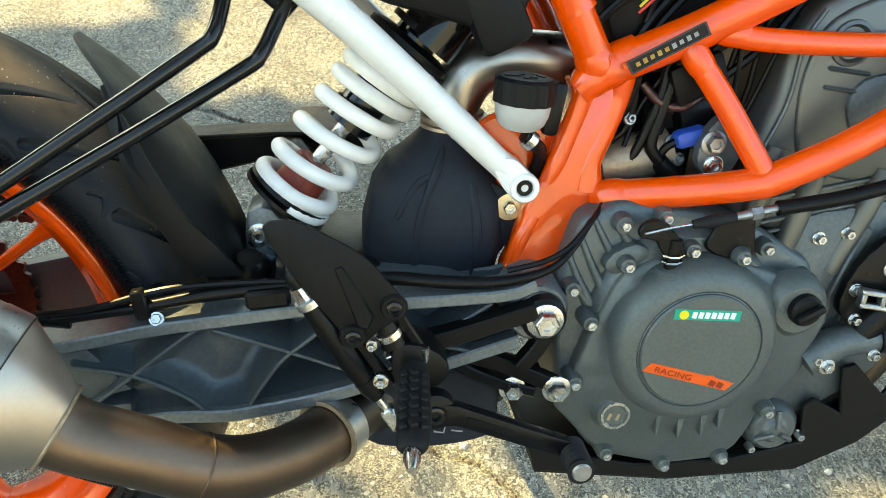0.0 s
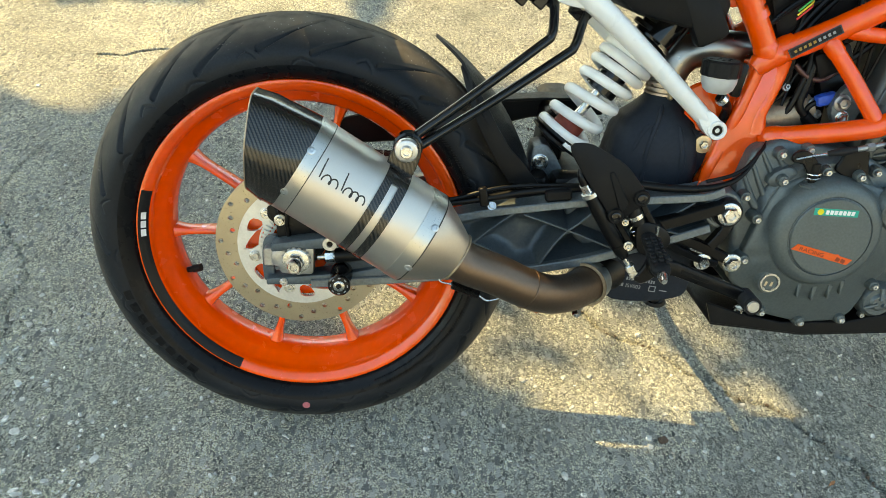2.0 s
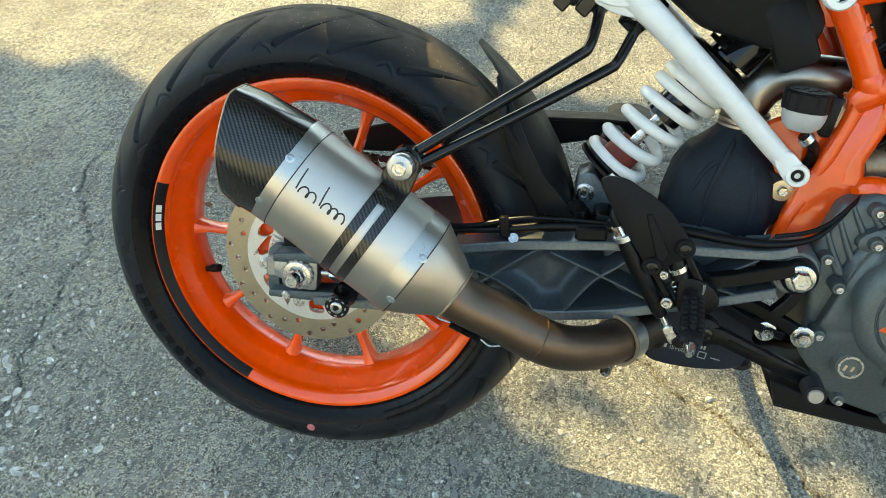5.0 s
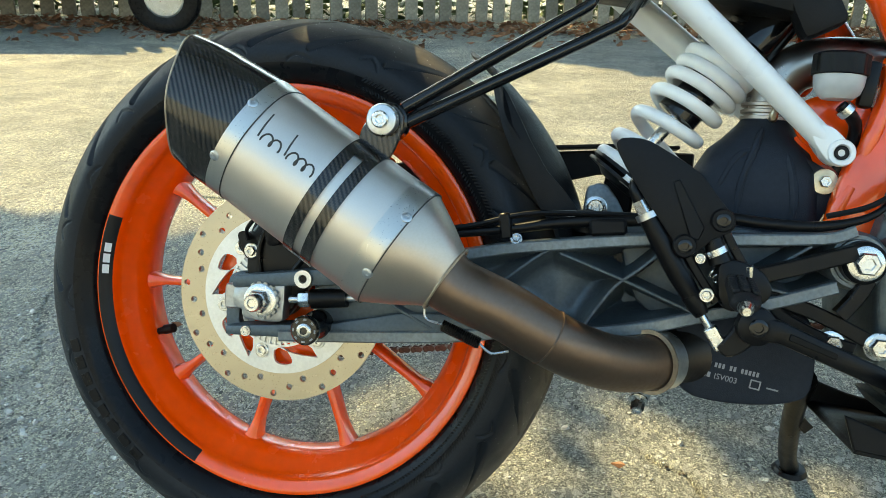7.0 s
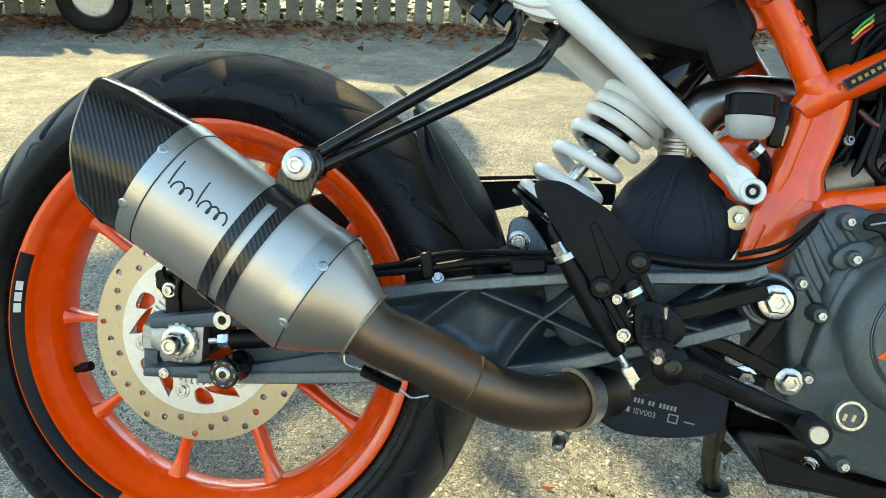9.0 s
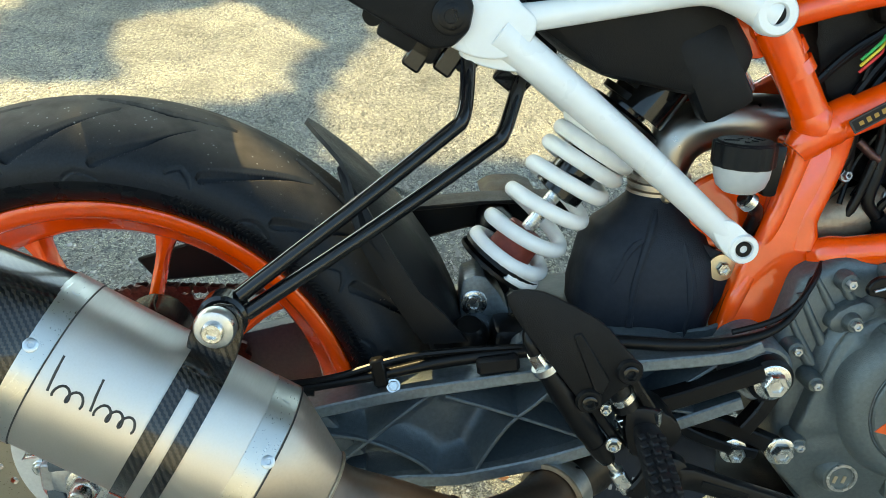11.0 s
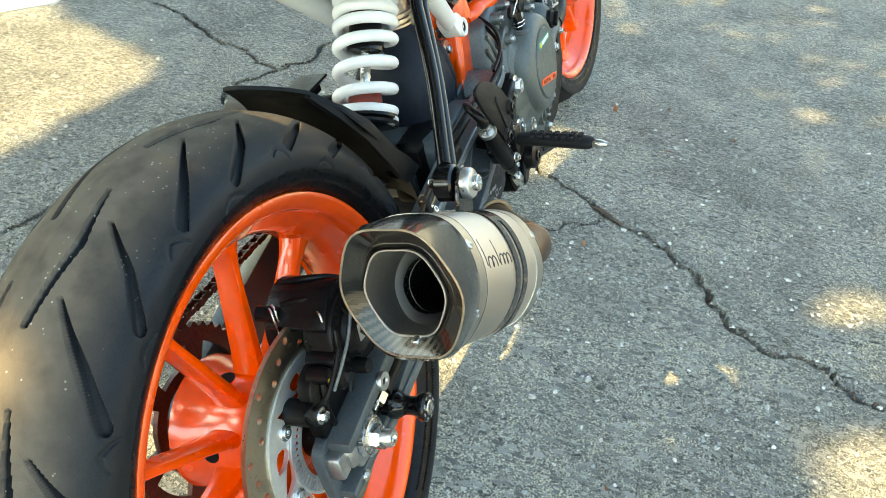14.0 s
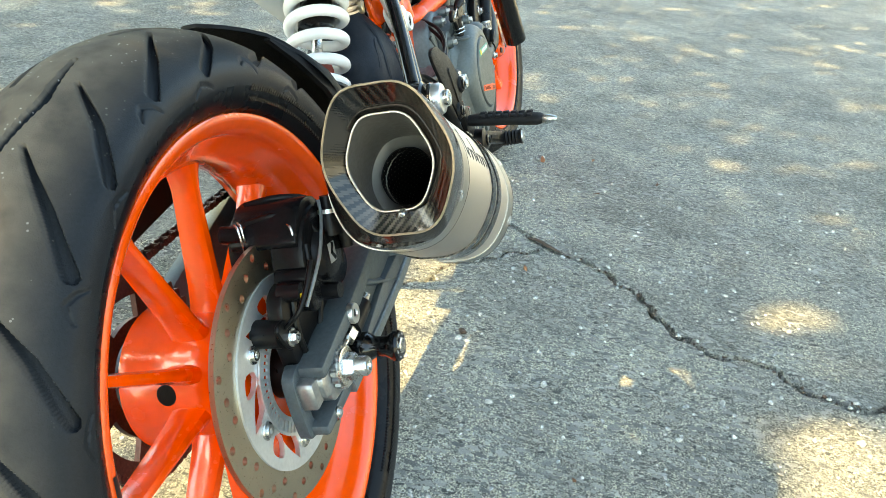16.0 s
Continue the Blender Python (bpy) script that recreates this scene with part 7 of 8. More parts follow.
# -- engine --
case_line = [(0.600, 0.055), (0.592, 0.120), (0.606, 0.182), (0.640, 0.200), (0.700, 0.196), (0.760, 0.186), (0.830, 0.150), (0.852, 0.100), (0.845, 0.030), (0.812, -0.030), (0.780, -0.052), (0.720, -0.060), (0.660, -0.050), (0.608, -0.002)]
engine = part("engine", prism(case_line, -0.088, 0.105, 0.010, 3), CAST_GREY, bike, "grey cast single-cylinder engine case")
cover_line = [(0.646, 0.140), (0.672, 0.154), (0.720, 0.158), (0.757, 0.152), (0.802, 0.140), (0.829, 0.136), (0.843, 0.122), (0.850, 0.098), (0.840, 0.066), (0.838, 0.042), (0.825, 0.016), (0.811, -0.008), (0.808, -0.028), (0.800, -0.048), (0.784, -0.063), (0.728, -0.070), (0.668, -0.058), (0.646, -0.044), (0.606, -0.002), (0.604, 0.010), (0.618, 0.031), (0.615, 0.040), (0.626, 0.087), (0.636, 0.118)]
C0 = Vector((0.7145, 0, 0.0815))


def reach(line, a):
    """How far an outline lies from the cover's middle in the direction a."""
    c, d = math.cos(a), math.sin(a)
    far = 0.0
    for (ax, az), (bx, bz) in zip(line, line[1:] + line[:1]):
        ax, az, bx, bz = ax - C0.x, az - C0.z, bx - C0.x, bz - C0.z
        den = c * (bz - az) - d * (bx - ax)
        if abs(den) > 1e-9:
            u, v = (ax * (bz - az) - az * (bx - ax)) / den, (ax * d - az * c) / den
            if u > far and -1e-6 <= v <= 1 + 1e-6:
                far = u
    return far


# one cast skin that slopes from the bolted rim up to the round dome
skirt = []
for y0, inset, slope in ((-0.086, 0.0, 0.0), (-0.0985, 0.0, 0.0), (-0.1020, 0.0008, 0.0), (-0.1042, 0.0030, 0.0), (-0.1052, 0.0055, 0.02), (-0.1075, 0.0065, 0.25), (-0.1110, 0.0070, 0.52), (-0.1155, 0.0075, 0.78), (-0.1195, 0.0080, 1.0), (-0.110, 0.010, 1.0)):
    ring = []
    for k in range(120):
        a = 2 * math.pi * k / 120
        far = reach(cover_line, a) - inset
        q = far + (min(0.0765, far) - far) * slope
        drop = 0.011 * min(1.0, max(0.0, -math.sin(a) - 0.30) / 0.5) * (1 - slope)  # the rim falls back towards the sump
        ring.append(C0 + Vector((q * math.cos(a), y0 + drop, q * math.sin(a))))
    skirt.append(ring)
cover = part("clutch_cover", loft(skirt), COVER_GREY, engine, "dark grey cast clutch cover with bolts round its rim", sharp=50)
part("cover_dome", moved(lathe([(0.0, -0.134), (0.0540, -0.134), (0.0550, -0.1322), (0.0560, -0.1322), (0.0572, -0.1340), (0.0630, -0.1336), (0.0680, -0.1318), (0.0725, -0.1280), (0.0760, -0.1220), (0.0782, -0.1140), (0.0795, -0.1040), (0.0800, -0.095), (0.0, -0.095)], 96), Matrix.Translation(C0)), COVER_GREY, cover)
part("cover_plate", moved(lathe([(0.0, -0.1365), (0.0528, -0.1365), (0.0543, -0.135), (0.0543, -0.13), (0.0, -0.13)], 96), Matrix.Translation(C0)), COVER_GREY, cover)
part("cover_ring_edge", tube([C0 + Vector((0.0552 * math.cos(a), -0.1332, 0.0552 * math.sin(a))) for a in (2 * math.pi * k / 96 for k in range(96))], 0.0006, 6, closed=True), SWING_EDGE, cover)
for x, z in ((0.700, 0.004), (0.722, 0.000), (0.744, 0.004), (0.760, 0.012)):
    part("cover_rib", prism([(x - 0.0035, z), (x + 0.0035, z), (x + 0.0015, z - 0.022), (x - 0.0005, z - 0.022)], -0.118, -0.104, 0.0015, 1), COVER_GREY, cover)
part("cap_swell", moved(lathe([(0.0, -0.122), (0.022, -0.122), (0.029, -0.115), (0.032, -0.10), (0.0, -0.10)], 40), Matrix.Translation((0.806, 0, 0.117))), COVER_GREY, cover)
part("sight_swell", moved(lathe([(0.0, -0.117), (0.019, -0.117), (0.024, -0.109), (0.0, -0.10)], 36), Matrix.Translation((0.6585, 0.004, 0.0015)) @ Matrix.Diagonal((0.85, 1, 0.85, 1))), COVER_GREY, cover)
for x, z, dy in ((0.622, 0.092, 0), (0.646, 0.148, 0), (0.702, 0.164, 0), (0.746, 0.1615, -0.006), (0.820, 0.1365, 0), (0.846, 0.060, 0), (0.812, 0.002, 0), (0.783, -0.057, 0.008), (0.724, -0.065, 0.008), (0.663, -0.051, 0.007), (0.617, 0.031, 0)):
    part("bolt_boss", moved(lathe([(0.0, -0.109), (0.0066, -0.109), (0.0084, -0.104), (0.0090, -0.088), (0.0, -0.088)], 20), Matrix.Translation((x, dy, z))), COVER_GREY, cover)
    bolt(cover, (x, -0.109 + dy, z), 0.0046, 0.005, mat=ALU, washer=False, name="cover_bolt")
part("oil_cap", moved(lathe([(0.0, -0.131), (0.0125, -0.131), (0.0155, -0.128), (0.0165, -0.116), (0.0, -0.116)], 32), Matrix.Translation((0.809, 0, 0.119)) @ Matrix.Diagonal((0.94, 1, 0.94, 1))), BLACK_PLASTIC, cover, "black oil filler cap")
part("cap_grip", block((0.027, 0.008, 0.008), pose(0.809, -0.134, 0.119, 0, -32, 0), 0.003, 2), BLACK_PLASTIC, cover)
part("sight_glass", moved(lathe([(0.0, -0.116), (0.0125, -0.116), (0.0135, -0.1195), (0.0165, -0.1195), (0.0165, -0.112), (0.0, -0.112)], 36), Matrix.Translation((0.6585, 0.004, 0.0015)) @ Matrix.Diagonal((0.85, 1, 0.85, 1))), STEEL, cover, "round oil sight glass")
part("sight_pane", moved(lathe([(0.0, -0.1168), (0.012, -0.1168), (0.0, -0.1160)], 24), Matrix.Translation((0.6585, 0.004, 0.0015)) @ Matrix.Diagonal((0.85, 1, 0.85, 1))), DARK_AND_HOLLOW, cover)
# gold flecks paint the bright reflections in the glass
for dx in (-0.005, 0.003):
    part("sight_tab", block((0.003, 0.001, 0.007), pose(0.6585 + dx, -0.1132, -0.001, 0, 15, 0), 0), GOLD_ZINC, cover)


oil_sticker = part("oil_sticker", moved(block((0.060, 0.0005, 0.0098), None, 0), pose(0.7125, -0.1368, 0.1175, 0, 0.5, 0)), GREEN_STICKER, cover, "green sticker with white lettering bars")
part("sticker_spot", moved(lathe([(0.0, -0.0009), (0.0042, -0.0009), (0.0042, 0.0), (0.0, 0.0)], 20), pose(0.691, -0.1366, 0.1175)), YELLOW_STICKER, oil_sticker)
for k in range(7):
    part("sticker_bar", block((0.0042, 0.0005, 0.0058), pose(0.7005 + 0.0058 * k, -0.1373, 0.1175, 0, 8, 0), 0), WHITE_STICKER, oil_sticker)
orange_badge = part("racing_badge", prism([(0.672, 0.0705), (0.664, 0.0625), (0.745, 0.0435), (0.752, 0.0515), (0.734, 0.056), (0.731, 0.0585), (0.726, 0.0583)], -0.1376, -0.1360, 0.0004, 1), ORANGE_STICKER, cover, "orange raised badge")
letters("RACING", 0.0078, Matrix.Translation((0.6740, -0.1379, 0.0622)) @ pose(0, 0, 0, 90, 13.2, 0), DARK_ORANGE, orange_badge, "badge_word", 1.28)
for k in range(2):
    part("badge_bar", block((0.006, 0.0006, 0.0055), pose(0.731 + 0.0075 * k, -0.1378, 0.0512 - 0.0018 * k, 0, 25, 0), 0), DARK_ORANGE, orange_badge)

# ribs and bosses on the case above and behind the cover
for x0, z0, x1, z1 in ((0.597, 0.152, 0.625, 0.103), (0.606, 0.168, 0.634, 0.118), (0.617, 0.182, 0.648, 0.136), (0.634, 0.184, 0.657, 0.156), (0.606, 0.128, 0.622, 0.104)):
    part("case_rib", tube([(x0, -0.086, z0), ((x0 + x1) / 2 - 0.001, -0.089, (z0 + z1) / 2), (x1, -0.090, z1)], [0.0030, 0.0036, 0.0048], 10, 3), CAST_GREY, engine)
part("case_step", prism(rounded([(0.628, 0.142), (0.634, 0.156), (0.654, 0.166), (0.668, 0.158), (0.658, 0.146), (0.640, 0.136)], 2), -0.101, -0.084, 0.003, 2), CAST_GREY, engine)
part("case_neck", prism(rounded([(0.634, 0.188), (0.640, 0.206), (0.668, 0.210), (0.700, 0.206), (0.704, 0.186), (0.670, 0.176)], 2), -0.078, -0.05, 0.004, 2), BLACK_SATIN, engine)
for x, z, rr in ((0.640, 0.182, 0.0075), (0.676, 0.190, 0.0068), (0.735, 0.182, 0.0072), (0.775, 0.165, 0.0068), (0.604, 0.120, 0.0068)):
    part("case_boss", moved(lathe([(0.0, -0.100), (rr, -0.100), (rr * 1.2, -0.094), (rr * 1.2, -0.08), (0.0, -0.08)], 20), Matrix.Translation((x, 0, z))), CAST_GREY, engine)
    bolt(engine, (x, -0.100, z), 0.0044, 0.005, mat=ALU, washer=False, name="case_bolt")
part("cover_shoulder", moved(lathe([(0.080, -0.100), (0.086, -0.094), (0.088, -0.086), (0.0, -0.086)], 64), Matrix.Translation(C0 + Vector((-0.004, 0, 0.012)))), CAST_GREY, engine)
# clutch arm with its spring
arm = part("clutch_arm", prism(rounded([(0.648, 0.184), (0.656, 0.192), (0.672, 0.190), (0.690, 0.168), (0.690, 0.157), (0.676, 0.157), (0.664, 0.174), (0.650, 0.176)], 2), -0.114, -0.108, 0.0012, 1), BLACK_SATIN, engine)
part("arm_spring", tube([Vector((0.682, -0.112, 0.152 + 0.00075 * k)) + 0.0085 * Vector((math.cos(k * 0.8), math.sin(k * 0.8), 0)) for k in range(16)], 0.0012, 6), STEEL, arm)
part("arm_shaft", tube([(0.682, -0.112, 0.146), (0.682, -0.112, 0.176)], 0.0062, 14), BLACK_SATIN, arm)
part("arm_seat", tube([(0.682, -0.112, 0.138), (0.682, -0.112, 0.146), (0.682, -0.112, 0.149)], [0.014, 0.0155, 0.012], 24), COVER_GREY, arm)
part("arm_cable", tube([(0.652, -0.1155, 0.181), (0.672, -0.114, 0.186), (0.696, -0.112, 0.1905)], 0.0013, 8, 4), STEEL, arm)
part("cable_bracket", prism(rounded([(0.713, 0.166), (0.717, 0.178), (0.722, 0.192), (0.736, 0.198), (0.752, 0.198), (0.757, 0.178), (0.760, 0.160), (0.737, 0.156)], 2), -0.106, -0.100, 0.002, 1), BLACK_SATIN, engine)
part("coolant_hose", tube([(0.764, -0.115, 0.2085), (0.785, -0.117, 0.2135), (0.82, -0.122, 0.224), (0.87, -0.125, 0.243), (0.93, -0.12, 0.272)], 0.0066, 14, 5), BLACK_SATIN, engine)
part("cable_boot", tube([(0.694, -0.112, 0.190), (0.712, -0.113, 0.1945), (0.730, -0.113, 0.1985)], [0.0035, 0.0060, 0.0042], 14, 3), GRIP_RUBBER, engine)
part("cable_ferrule", tube([(0.730, -0.113, 0.1985), (0.742, -0.114, 0.202), (0.766, -0.115, 0.209)], [0.0034, 0.0040, 0.0036], 12), ALU_DULL, engine)
part("ferrule_nut", moved(hex_bolt(0.0058, 0.006, False), facing((0.746, -0.114, 0.203), (1, 0, 0.26))), ALU_DULL, engine)

# cylinder and head, leaning forward
head_line = [(0.748, 0.180), (0.755, 0.240), (0.768, 0.288), (0.770, 0.340), (0.786, 0.374), (0.850, 0.410), (0.930, 0.390), (0.945, 0.300), (0.900, 0.190), (0.830, 0.160)]
cylinder = part("cylinder", prism(head_line, -0.070, 0.095, 0.012, 3), brushed("silver_grey_casting", (0.135, 0.145, 0.14), 0.45, (1, 1, 1), 400, 0.7), engine, "silver-grey cast cylinder and head")
part("head_panel", prism(rounded([(0.786, 0.330), (0.800, 0.362), (0.850, 0.385), (0.905, 0.372), (0.915, 0.300), (0.880, 0.230), (0.808, 0.232), (0.786, 0.280)], 3), -0.0745, -0.064, 0.004, 3), cylinder.data.materials[0], cylinder)
part("head_inset", prism(rounded([(0.828, 0.300), (0.846, 0.318), (0.905, 0.322), (0.905, 0.268), (0.858, 0.256), (0.834, 0.274)], 3), -0.079, -0.068, 0.004, 2), CAST_GREY, cylinder)
part("head_seam", tube([(0.790, -0.0715, 0.368), (0.778, -0.0715, 0.340), (0.776, -0.0715, 0.290), (0.763, -0.0715, 0.245)], 0.0022, 8, 5), CAST_GREY, cylinder)
for k in range(2):
    part("panel_rib", block((0.040, 0.006, 0.004), pose(0.822, -0.076, 0.304 + 0.016 * k, 0, 4, 0), 0.002, 1), CAST_GREY, cylinder)
part("panel_knob", moved(lathe([(0.0, -0.074), (0.013, -0.074), (0.016, -0.078), (0.019, -0.077), (0.021, -0.070), (0.0, -0.070)], 32), Matrix.Translation((0.818, 0, 0.343))), CAST_GREY, cylinder)
for x0, z0, x1, z1 in ((0.766, 0.180, 0.778, 0.250), (0.804, 0.146, 0.818, 0.228), (0.858, 0.136, 0.886, 0.235), (0.902, 0.15, 0.928, 0.245)):
    part("cylinder_stud", tube([(x0, -0.072, z0), ((x0 + x1) / 2, -0.074, (z0 + z1) / 2), (x1, -0.072, z1)], 0.0105, 16, 3), cylinder.data.materials[0], cylinder)
for k in range(6):
    part("cylinder_fin", block((0.150, 0.006, 0.0035), pose(0.822 + 0.004 * k, -0.0705, 0.180 + 0.012 * k, 0, -14, 0), 0.001, 1), CAST_GREY, cylinder)
mount = part("head_mount", prism(rounded([(0.706, 0.235), (0.712, 0.262), (0.730, 0.278), (0.748, 0.262), (0.742, 0.228), (0.722, 0.216)], 3), -0.070, -0.056, 0.003, 2), CAST_GREY, cylinder)
bolt(mount, (0.718, -0.070, 0.250), 0.0080, 0.008, mat=ALU_DULL)
bolt(mount, (0.722, -0.070, 0.230), 0.0065, 0.006)
for x, z in ((0.862, 0.176), (0.835, 0.170)):
    bolt(cylinder, (x, -0.078, z), 0.0046, 0.008, name="stud_nut")

part("case_front", prism(rounded([(0.80, 0.165), (0.86, 0.200), (0.93, 0.210), (0.965, 0.160), (0.955, 0.070), (0.915, 0.010), (0.83, -0.020)], 3), -0.078, 0.09, 0.008, 2), CAST_GREY, engine)
for k in range(4):
    part("front_rib", block((0.010, 0.008, 0.10), pose(0.868 + 0.024 * k, -0.080, 0.135, 0, 14, 0), 0.002, 1), CAST_GREY, engine)

# water pump, hose stub and starter side
pump = part("water_pump", moved(lathe([(0.0, -0.112), (0.010, -0.112), (0.014, -0.108), (0.021, -0.108), (0.027, -0.101), (0.029, -0.090), (0.0, -0.090)], 44), Matrix.Translation((0.837, 0.016, -0.030))), CAST_GREY, engine, "round cast water pump cover")
for k in range(3):
    a = radians(90 + 120 * k)
    part("pump_rib", tube([(0.837 + 0.004 * math.cos(a), -0.097, -0.030 + 0.004 * math.sin(a)), (0.837 + 0.022 * math.cos(a), -0.092, -0.030 + 0.022 * math.sin(a))], 0.003, 8), CAST_GREY, pump)
for dx, dz in ((0.030, -0.008), (-0.012, 0.027), (-0.020, -0.022)):
    bolt(pump, (0.837 + dx, -0.089, -0.030 + dz), 0.0042, 0.006, mat=ALU, washer=False)
stub = part("hose_stub", tube([(0.842, -0.096, 0.052), (0.868, -0.098, 0.072), (0.890, -0.100, 0.078), (0.915, -0.100, 0.082)], [0.017, 0.0155, 0.014, 0.014], 22, 4), CAST_GREY, engine, "grey coolant stub with a black hose")
part("stub_hose", tube([(0.905, -0.100, 0.081), (0.945, -0.100, 0.090), (1.00, -0.09, 0.12), (1.04, -0.07, 0.18)], 0.0165, 20, 4), BLACK_SATIN, stub)
bolt(stub, (0.856, -0.112, 0.055), 0.0055, 0.006)
bolt(stub, (0.900, -0.112, 0.068), 0.0045, 0.006)
part("front_bracket", prism(rounded([(0.862, 0.105), (0.868, 0.150), (0.900, 0.185), (0.945, 0.190), (0.955, 0.150), (0.920, 0.110), (0.890, 0.095)], 3), -0.098, -0.086, 0.004, 2), BLACK_SATIN, engine)
bolt(engine, (0.902, -0.098, 0.150), 0.0060, 0.007, name="engine_bolt")
bolt(engine, (0.872, -0.098, 0.128), 0.0046, 0.007, name="engine_bolt")
bolt(engine, (0.880, -0.098, 0.098), 0.0046, 0.007, name="engine_bolt")

# throttle body, airbox and wiring behind the frame
part("throttle_body", tube([(0.636, -0.026, 0.214), (0.662, -0.030, 0.222), (0.694, -0.028, 0.234)], [0.020, 0.0225, 0.021], 24, 3), BRONZE, bike, "tan cast throttle body")
# dark round coil body, added to fill the dark hole behind the frame
part("starter_motor", moved(lathe([(0.0, -0.026), (0.010, -0.026), (0.012, -0.022), (0.024, -0.022), (0.028, -0.016), (0.029, 0.03), (0.0, 0.03)], 30), Matrix.Translation((0.688, -0.012, 0.276))), DARK_AND_HOLLOW, bike, "dark round casing behind the frame")
part("braided_hose", tube([(0.655, -0.044, 0.292), (0.672, -0.050, 0.278), (0.692, -0.052, 0.276), (0.712, -0.046, 0.288)], 0.0042, 10, 5), CHAIN_STEEL, bike)
part("intake_boot", tube([(0.690, -0.020, 0.262), (0.735, -0.012, 0.278)], [0.030, 0.032], 24), BLACK_SATIN, bike)
part("air_filter_case", prism(rounded([(0.600, 0.395), (0.62, 0.33), (0.66, 0.30), (0.735, 0.33), (0.80, 0.40), (0.90, 0.46), (0.90, 0.52), (0.62, 0.45)], 3), -0.045, 0.07, 0.008, 2), BLACK_PLASTIC, bike, "black air filter case")
part("dark_casing", prism([(0.605, 0.18), (0.615, 0.26), (0.66, 0.31), (0.735, 0.31), (0.735, 0.18)], 0.0, 0.07, 0.006, 1), BLACK_PLASTIC, bike)
part("radiator", block((0.035, 0.17, 0.25), pose(1.03, 0.0, 0.27, 0, -16, 0), 0.006, 2), BLACK_SATIN, bike, "black radiator")
part("coil_pack", block((0.05, 0.03, 0.035), pose(0.700, -0.045, 0.302, 0, -25, 0), 0.006, 2), BLACK_PLASTIC, bike)
plug = part("blue_connector", block((0.030, 0.018, 0.016), pose(0.704, -0.052, 0.2505, 0, -18, 0), 0.0055, 2), BLUE_PLUG, bike, "blue plastic connector")
part("plug_lead", tube([(0.692, -0.052, 0.245), (0.684, -0.050, 0.238), (0.680, -0.045, 0.222)], 0.004, 8, 4), BLACK_SATIN, plug)
rw = random.Random(12)
for k in range(13):
    x0 = 0.615 + 0.011 * k
    pts = [(x0, -0.030 - rw.random() * 0.015, 0.235 + 0.01 * rw.random()), (x0 + rw.uniform(0.0, 0.03), -0.036 - rw.random() * 0.012, 0.275 + rw.uniform(-0.01, 0.02)), (x0 + rw.uniform(0.01, 0.06), -0.05, 0.335 + rw.uniform(-0.01, 0.03)), (x0 + rw.uniform(0.04, 0.10), -0.045, 0.395 + rw.uniform(-0.01, 0.03))]
    part("wire", tube(pts, rw.choice((0.0024, 0.0030, 0.0042)), 8, 5), BLACK_SATIN, bike)
for k in range(5):
    pts = [(0.590 + 0.012 * k, -0.058, 0.330 + 0.012 * k), (0.630 + 0.010 * k, -0.060, 0.372 + 0.006 * k), (0.690, -0.058, 0.402 + 0.007 * k), (0.760, -0.055, 0.425 + 0.006 * k)]
    part("wire", tube(pts, 0.0032, 8, 5), BLACK_SATIN, bike)
for mat, dz in ((WIRE_RED, 0.0), (WIRE_YELLOW, 0.005), (WIRE_GREEN, 0.010)):
    part("coloured_wire", tube([(0.632, -0.066, 0.352 + dz), (0.640, -0.069, 0.362 + dz), (0.648, -0.066, 0.369 + dz), (0.652, -0.056, 0.374 + dz)], 0.0013, 8, 4), mat, bike)
part("wire_plug", block((0.05, 0.016, 0.016), pose(0.665, -0.060, 0.405, 0, -18, 0), 0.003, 1), BLACK_PLASTIC, bike)
part("spark_lead", tube([(0.684, -0.050, 0.318), (0.679, -0.050, 0.295), (0.674, -0.050, 0.266), (0.670, -0.050, 0.240), (0.682, -0.050, 0.224)], 0.0056, 12, 5), BLACK_SATIN, bike)
part("spark_boot", tube([(0.680, -0.050, 0.227), (0.694, -0.048, 0.213)], [0.0075, 0.0100], 14), BLACK_SATIN, bike)
for x, z in ((0.648, 0.262), (0.700, 0.228), (0.690, 0.244)):
    bolt(bike, (x, -0.046, z), 0.0042, 0.005, (0.2, -1, 0.2), mat=ALU_DULL, name="fitting")
part("vacuum_hose", tube([(0.674, -0.046, 0.310), (0.672, -0.048, 0.285), (0.662, -0.048, 0.245), (0.655, -0.046, 0.222), (0.654, -0.040, 0.200)], 0.0045, 10, 5), BLACK_SATIN, bike)

# -- belly pan --
belly_line = [(0.586, -0.046), (0.598, -0.079), (0.738, -0.090), (0.875, -0.078), (0.935, -0.045), (0.968, -0.012), (0.980, 0.060), (0.962, 0.060), (0.945, 0.010), (0.905, 0.045), (0.892, 0.040), (0.905, -0.012), (0.872, 0.006), (0.862, -0.004), (0.872, -0.046), (0.800, -0.066), (0.700, -0.072), (0.640, -0.062)]
belly = part("belly_pan", prism(belly_line, -0.090, -0.084, 0.0015, 1), BLACK_PLASTIC, bike, "black plastic belly pan with cut-outs")
part("belly_floor", prism([(0.598, -0.083), (0.738, -0.093), (0.875, -0.082), (0.935, -0.049), (0.968, -0.016), (0.960, -0.012), (0.93, -0.042), (0.872, -0.074), (0.738, -0.085), (0.604, -0.076)], -0.088, 0.095, 0.002, 1), BLACK_PLASTIC, belly)
part("belly_side", prism(belly_line, 0.090, 0.096, 0.0015, 1), BLACK_PLASTIC, belly)
part("sump", prism([(0.64, -0.045), (0.66, -0.066), (0.78, -0.070), (0.80, -0.04)], -0.075, 0.08, 0.006, 2), CAST_GREY, bike)
bolt(bike, (0.640, -0.080, -0.060), 0.006, 0.006, (-0.6, -1, -0.4), name="sump_bolt")

